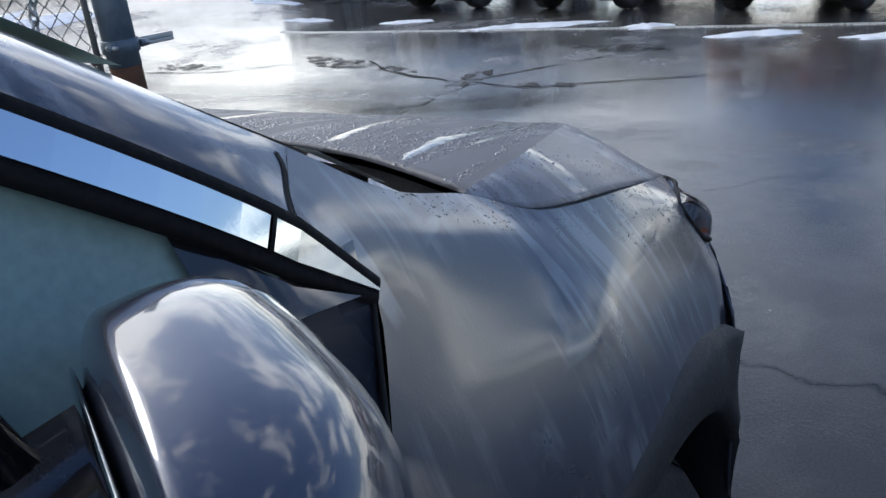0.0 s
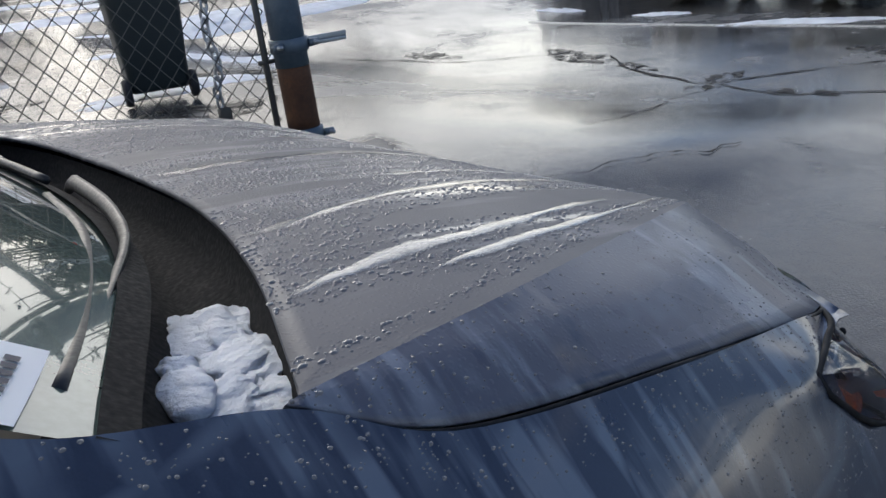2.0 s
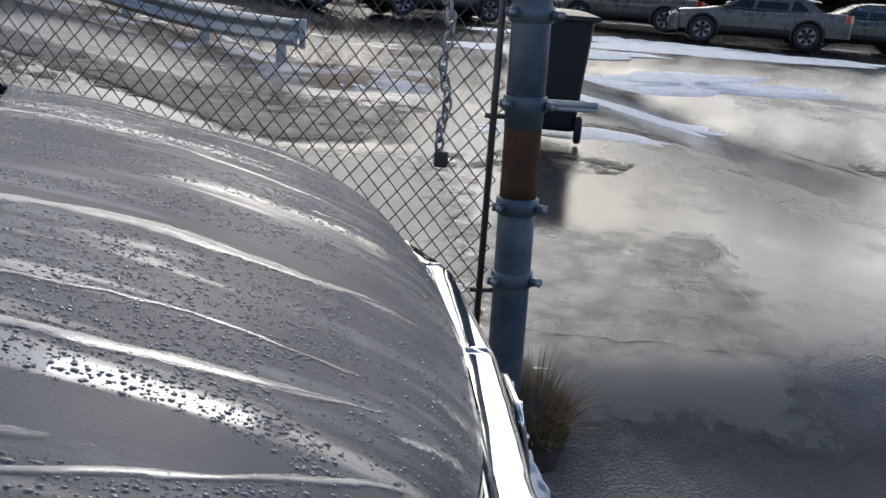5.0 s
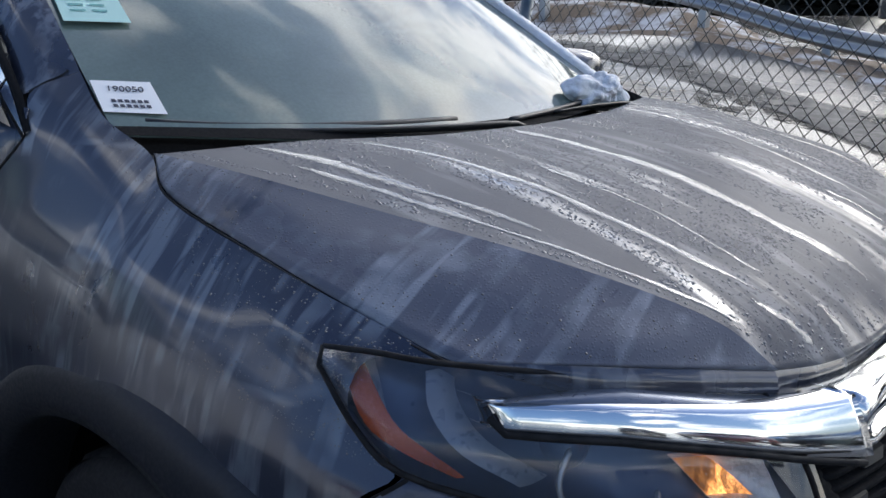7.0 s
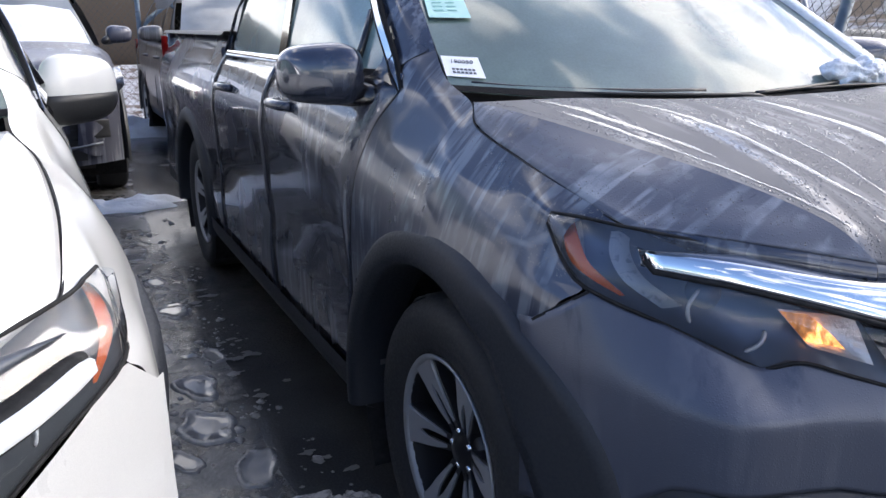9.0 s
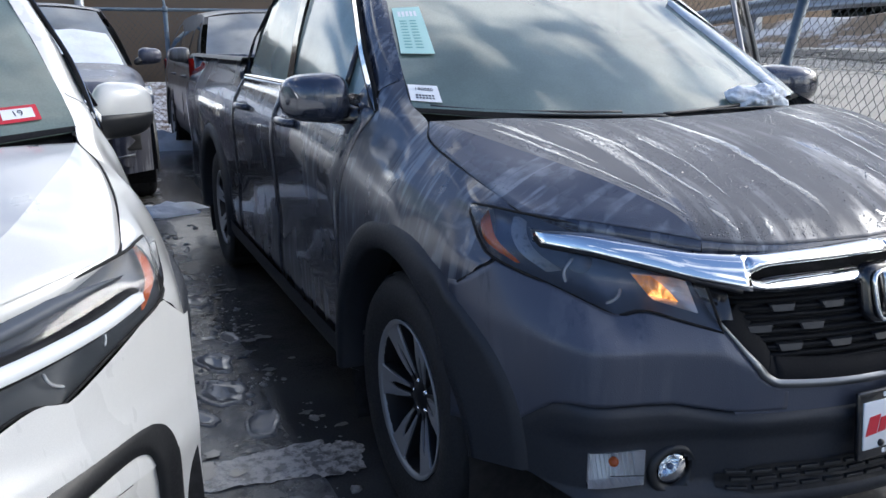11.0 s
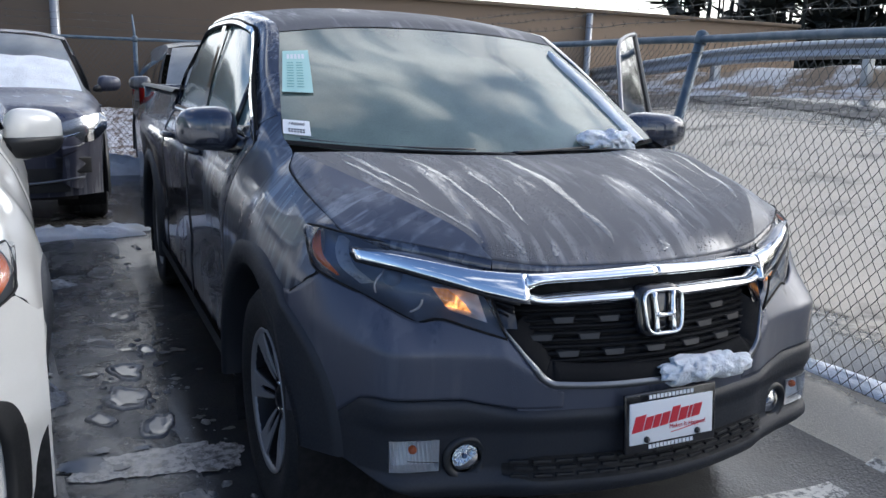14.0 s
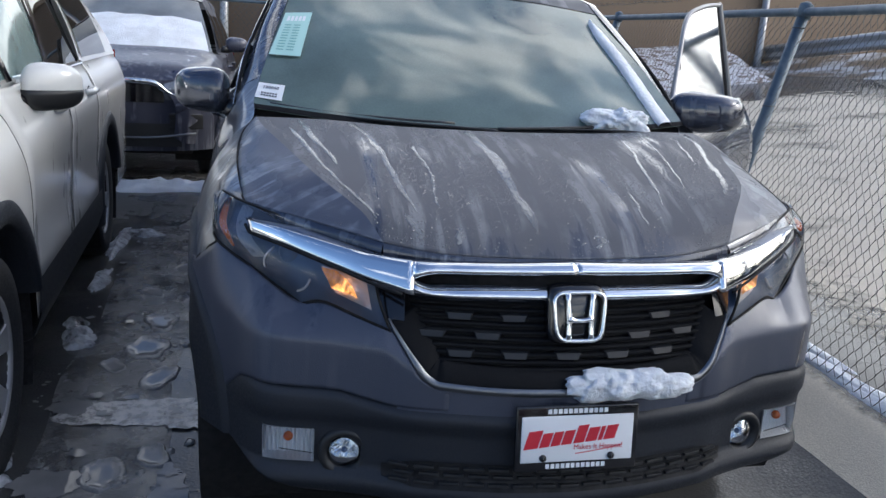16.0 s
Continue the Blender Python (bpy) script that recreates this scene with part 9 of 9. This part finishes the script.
def slush_print(x, y, rx, ry, turn, seed):
    """A pressed patch of slush with a raised rim, like a melted tread."""
    bm = bmesh.new()
    rows = []
    for q, z in ((0.0, 0.0060), (0.45, 0.0060), (0.80, 0.0060), (0.86, 0.0080), (0.97, 0.0085), (1.08, 0.0055), (1.2, -0.004)):
        row = []
        for a in np.linspace(0, 2 * math.pi, 26, endpoint=False):
            wob = 1 + 0.40 * noise.noise((math.cos(a) * 1.5, math.sin(a) * 1.5, seed)) + 0.05 * noise.noise((math.cos(a) * 6, math.sin(a) * 6, seed))
            px, py = rx * q * wob * math.cos(a), ry * q * wob * math.sin(a)
            wx, wy = x + px * math.cos(turn) - py * math.sin(turn), y + px * math.sin(turn) + py * math.cos(turn)
            row.append((wx, wy, height(wx, wy) + z + (0.004 * noise.noise((wx * 30, wy * 30, seed)) if q > 0.82 else 0.0)))
        rows.append(row + [row[0]])
    sheet(bm, rows)
    bmesh.ops.remove_doubles(bm, verts=bm.verts, dist=1e-5)
    bmesh.ops.recalc_face_normals(bm, faces=bm.faces)
    for f in bm.faces:
        f.material_index = 1 if max(v.co.z - height(v.co.x, v.co.y) for v in f.verts) < 0.0066 and f.calc_center_median().z > height(x, y) + 0.003 else 0
    ob = part("slush_print", bm, SLUSH)
    ob.data.materials.append(PUDDLE)
    return tagged(ob, "water-filled print in the grey slush on the wet asphalt", "slush", group="slush patches between the vehicles")


SLUSH = Mat("grey_slush")
SLUSH.put(Base_Color=SLUSH.mix(SLUSH.noise(40, 5), (0.075, 0.075, 0.075), (0.30, 0.295, 0.29)), Roughness=SLUSH.ramp(SLUSH.noise(14, 4), [(0.3, 0.08), (0.7, 0.4)]), Normal=SLUSH.bump(SLUSH.noise(60, 5), 0.5, 0.006))
SLUSH = SLUSH.m
for i, (x, y, rx, ry, t) in enumerate(((-2.40, -1.19, 0.13, 0.06, 0.1), (-1.47, -1.23, 0.12, 0.065, 0.2), (-0.78, -1.15, 0.115, 0.06, -0.2), (-1.12, -1.25, 0.13, 0.075, 0.1), (0.01, -1.24, 0.11, 0.07, 0.2), (-3.55, -1.25, 0.14, 0.07, 0.0), (-1.95, -1.33, 0.09, 0.05, 0.5), (-0.90, -1.36, 0.09, 0.04, 0.3), (-0.10, -1.10, 0.08, 0.05, 0.1), (-1.75, -1.12, 0.08, 0.04, 0.1), (-2.9, -1.2, 0.10, 0.05, 0.1))):
    slush_print(x, y, rx, ry, t, 5.5 + i * 3.1)


def slush_bits():
    """Broken crumbs of slush and ice on the asphalt between the vehicles, too many to count."""
    rnd = random.Random(21)
    verts, faces = [], []
    for i in range(1500):
        x, y = rnd.uniform(-4.2, 0.5), -1.22 + rnd.gauss(0, 0.16)
        if noise.noise((x * 2.2, y * 5.0, 3.0)) < 0.02 or not -1.62 < y < -0.90:
            continue
        r = 0.004 + 0.018 * rnd.random() ** 3
        c, z = len(verts), height(x, y)
        n = 7
        for lev, q in ((0.0, 1.0), (0.35, 0.85), (0.6, 0.4)):
            for k in range(n):
                a = 2 * math.pi * k / n
                w = r * q * (0.7 + 0.6 * rnd.random())
                verts.append((x + w * 1.4 * math.cos(a), y + w * math.sin(a), z + lev * r * 0.8 - 0.001))
        for lev in (0, 1):
            for k in range(n):
                faces.append((c + lev * n + k, c + lev * n + (k + 1) % n, c + (lev + 1) * n + (k + 1) % n, c + (lev + 1) * n + k))
        faces.append(tuple(c + 2 * n + k for k in range(n)))
    me = bpy.data.meshes.new("slush_crumbs")
    me.from_pydata(verts, [], faces)
    me.materials.append(SLUSH)
    me.shade_smooth()
    return tagged(new("slush_crumbs", me), "crumbs of grey slush and ice on the wet asphalt", "slush", kind="stuff")


slush_bits()
FILM = Mat("thin_slush_film")
FILM.put(Base_Color=FILM.mix(FILM.noise(9, 6, 0.65), (0.055, 0.054, 0.053), (0.22, 0.215, 0.21)), Roughness=FILM.ramp(FILM.noise(5, 4), [(0.35, 0.10), (0.65, 0.45)]),
         Alpha=FILM.ramp(FILM.noise(3.2, 6, 0.65), [(0.36, 0.0), (0.52, 0.9)]), Normal=FILM.bump(FILM.noise(70, 5), 0.5, 0.006))
# The pale strip is kept narrow so its edges mark the cars' shade.
ground_strip("slush_film", ([(-5.6, -1.60), (-4.2, -1.62), (-3.0, -1.56), (-2.2, -1.60), (-1.4, -1.55), (-0.8, -1.58), (-0.2, -1.52), (0.7, -1.56)], [(-5.6, -1.03), (-4.2, -1.07), (-3.0, -1.02), (-2.2, -1.08), (-1.4, -1.03), (-0.8, -1.07), (-0.2, -1.02), (0.7, -1.06)]), FILM.m, "thin grey slush between the vehicles, shaped to stop at their shade", "slush", 0.004, 40)


WORN = Mat("wet_worn_paint")
WORN.put(Base_Color=WORN.mix(WORN.ramp(WORN.noise(26, 6, 0.7), [(0.40, 0.0), (0.55, 1.0)]), (0.16, 0.15, 0.14), (0.58, 0.54, 0.50)), Roughness=0.22, Normal=WORN.bump(WORN.noise(60, 5), 0.3, 0.004))
WORN = WORN.m


def puddle(x, y, rx, ry, seed, turn=0.0, lift=0.0065, mat=None):
    bm = bmesh.new()
    ring = []
    for a in np.linspace(0, 2 * math.pi, 110, endpoint=False):
        wob = 1 + 0.45 * noise.noise((math.cos(a) * 1.6, math.sin(a) * 1.6, seed)) + 0.22 * noise.noise((math.cos(a) * 5, math.sin(a) * 5, seed)) + 0.07 * noise.noise((math.cos(a) * 16, math.sin(a) * 16, seed))
        px, py = rx * wob * math.cos(a), ry * wob * math.sin(a)
        wx, wy = x + px * math.cos(turn) - py * math.sin(turn), y + px * math.sin(turn) + py * math.cos(turn)
        ring.append(bm.verts.new((wx, wy, height(wx, wy) + lift)))
    bm.faces.new(ring)
    bmesh.ops.triangulate(bm, faces=bm.faces)
    if mat:
        return tagged(part("worn_paint", bm, mat), "wet ragged remains of a pale parking line on the asphalt", "line", kind="structure")
    return tagged(part("puddle", bm, PUDDLE), "still puddle of meltwater on the asphalt", "puddle")


puddle(-0.44, -1.18, 0.12, 0.25, 3.0, mat=WORN)
puddle(-0.50, -1.44, 0.06, 0.08, 11.0, lift=0.0072)
puddle(0.05, -1.40, 0.09, 0.11, 5.0)
puddle(-0.40, -0.99, 0.13, 0.10, 8.0, lift=0.0078, mat=WORN)
puddle(0.20, -1.02, 0.20, 0.06, 14.0)


def water_flecks():
    """Small glints of standing water along the edge of the slush, too many to count."""
    rnd = random.Random(77)
    verts, faces = [], []
    for i in range(220):
        x = rnd.uniform(-3.2, 0.45)
        y = rnd.choice((-1.0 + rnd.gauss(0, 0.035), -1.0 + rnd.gauss(0, 0.05), -1.56 + rnd.gauss(0, 0.05), rnd.uniform(-1.5, -1.05)))
        if noise.noise((x * 2.6, y * 3.0, 9.0)) < 0.0:
            continue
        r, n, c = 0.008 + 0.035 * rnd.random() ** 2, 11, len(verts)
        w = [0.5 + 0.8 * rnd.random() for k in range(n)]
        verts += [(x + r * 0.7 * w[k] * math.cos(6.2832 * k / n), y + r * w[k] * math.sin(6.2832 * k / n), height(x, y) + 0.0085 + 0.0000095 * i) for k in range(n)]
        faces.append(tuple(range(c, c + n)))
    me = bpy.data.meshes.new("water_flecks")
    me.from_pydata(verts, [], faces)
    me.materials.append(PUDDLE)
    return tagged(new("water_flecks", me), "small glints of meltwater in the slush beside the pickup", "water", kind="stuff")


water_flecks()
for i, (x, y, rx, ry) in enumerate(((-1.20, -1.55, 0.09, 0.08), (-1.45, -1.62, 0.07, 0.06), (-3.3, -1.56, 0.14, 0.10), (0.06, -1.60, 0.10, 0.09))):
    snow_patch("snow_patch", x, y, rx, ry, 0.05, 80 + i, "small lump of old snow beside the white vehicle", 0.4 * i, mat=DIRTY)


def grass_tuft(x, y, n, seed, label):
    rnd = random.Random(seed)
    verts, faces = [], []
    for i in range(n):
        a, r = rnd.random() * 6.283, 0.11 * math.sqrt(rnd.random())
        bx, by = x + r * math.cos(a), y + r * math.sin(a)
        h, lean, w = 0.10 + 0.16 * rnd.random(), 0.03 + 0.14 * rnd.random(), 0.0018 + 0.002 * rnd.random()
        c = len(verts)
        t = rnd.random() * 6.283
        for k in range(4):
            u = k / 3
            q = Vector((bx + math.cos(a) * lean * u * u, by + math.sin(a) * lean * u * u, height(bx, by) - 0.01 + h * u * (1 - 0.25 * u)))
            s = Vector((math.cos(t), math.sin(t), 0)) * w * (1 - 0.8 * u)
            verts += [q - s, q + s]
        for k in range(3):
            faces.append((c + 2 * k, c + 2 * k + 1, c + 2 * k + 3, c + 2 * k + 2))
    me = bpy.data.meshes.new("grass")
    me.from_pydata(verts, [], faces)
    me.materials.append(GRASS)
    return tagged(new("grass", me), label, "grass", kind="stuff")


grass_tuft(1.24, 1.33, 420, 3, "tuft of dead straw-coloured grass at the gate post")
grass_tuft(0.98, 1.42, 380, 4, "tuft of dead brown grass at the fence foot")
grass_tuft(0.30, 9.3, 200, 5, "dead brown weeds at the end of the verge")


def soil_mound(x, y, r, h, seed):
    bm = bmesh.new()
    rows = []
    for q in np.linspace(0, 1, 8):
        row = []
        for a in np.linspace(0, 2 * math.pi, 28, endpoint=False):
            rr = r * q * (1 + 0.25 * noise.noise((math.cos(a) * 2, math.sin(a) * 2, seed)))
            wx, wy = x + rr * math.cos(a), y + rr * math.sin(a)
            row.append((wx, wy, height(wx, wy) + h * (1 - q * q) - 0.01 + 0.012 * noise.noise((wx * 18, wy * 18, seed))))
        rows.append(row + [row[0]])
    sheet(bm, rows)
    bmesh.ops.remove_doubles(bm, verts=bm.verts, dist=1e-5)
    bmesh.ops.recalc_face_normals(bm, faces=bm.faces)
    return tagged(part("soil", bm, SOIL), "dark wet soil heaped at the gate post", "soil", kind="structure")


SOIL = plain("wet_soil", (0.045, 0.035, 0.026), 0.8, vary=0.4, scale=20, bump=0.5)
soil_mound(1.10, 1.40, 0.30, 0.10, 4.0)
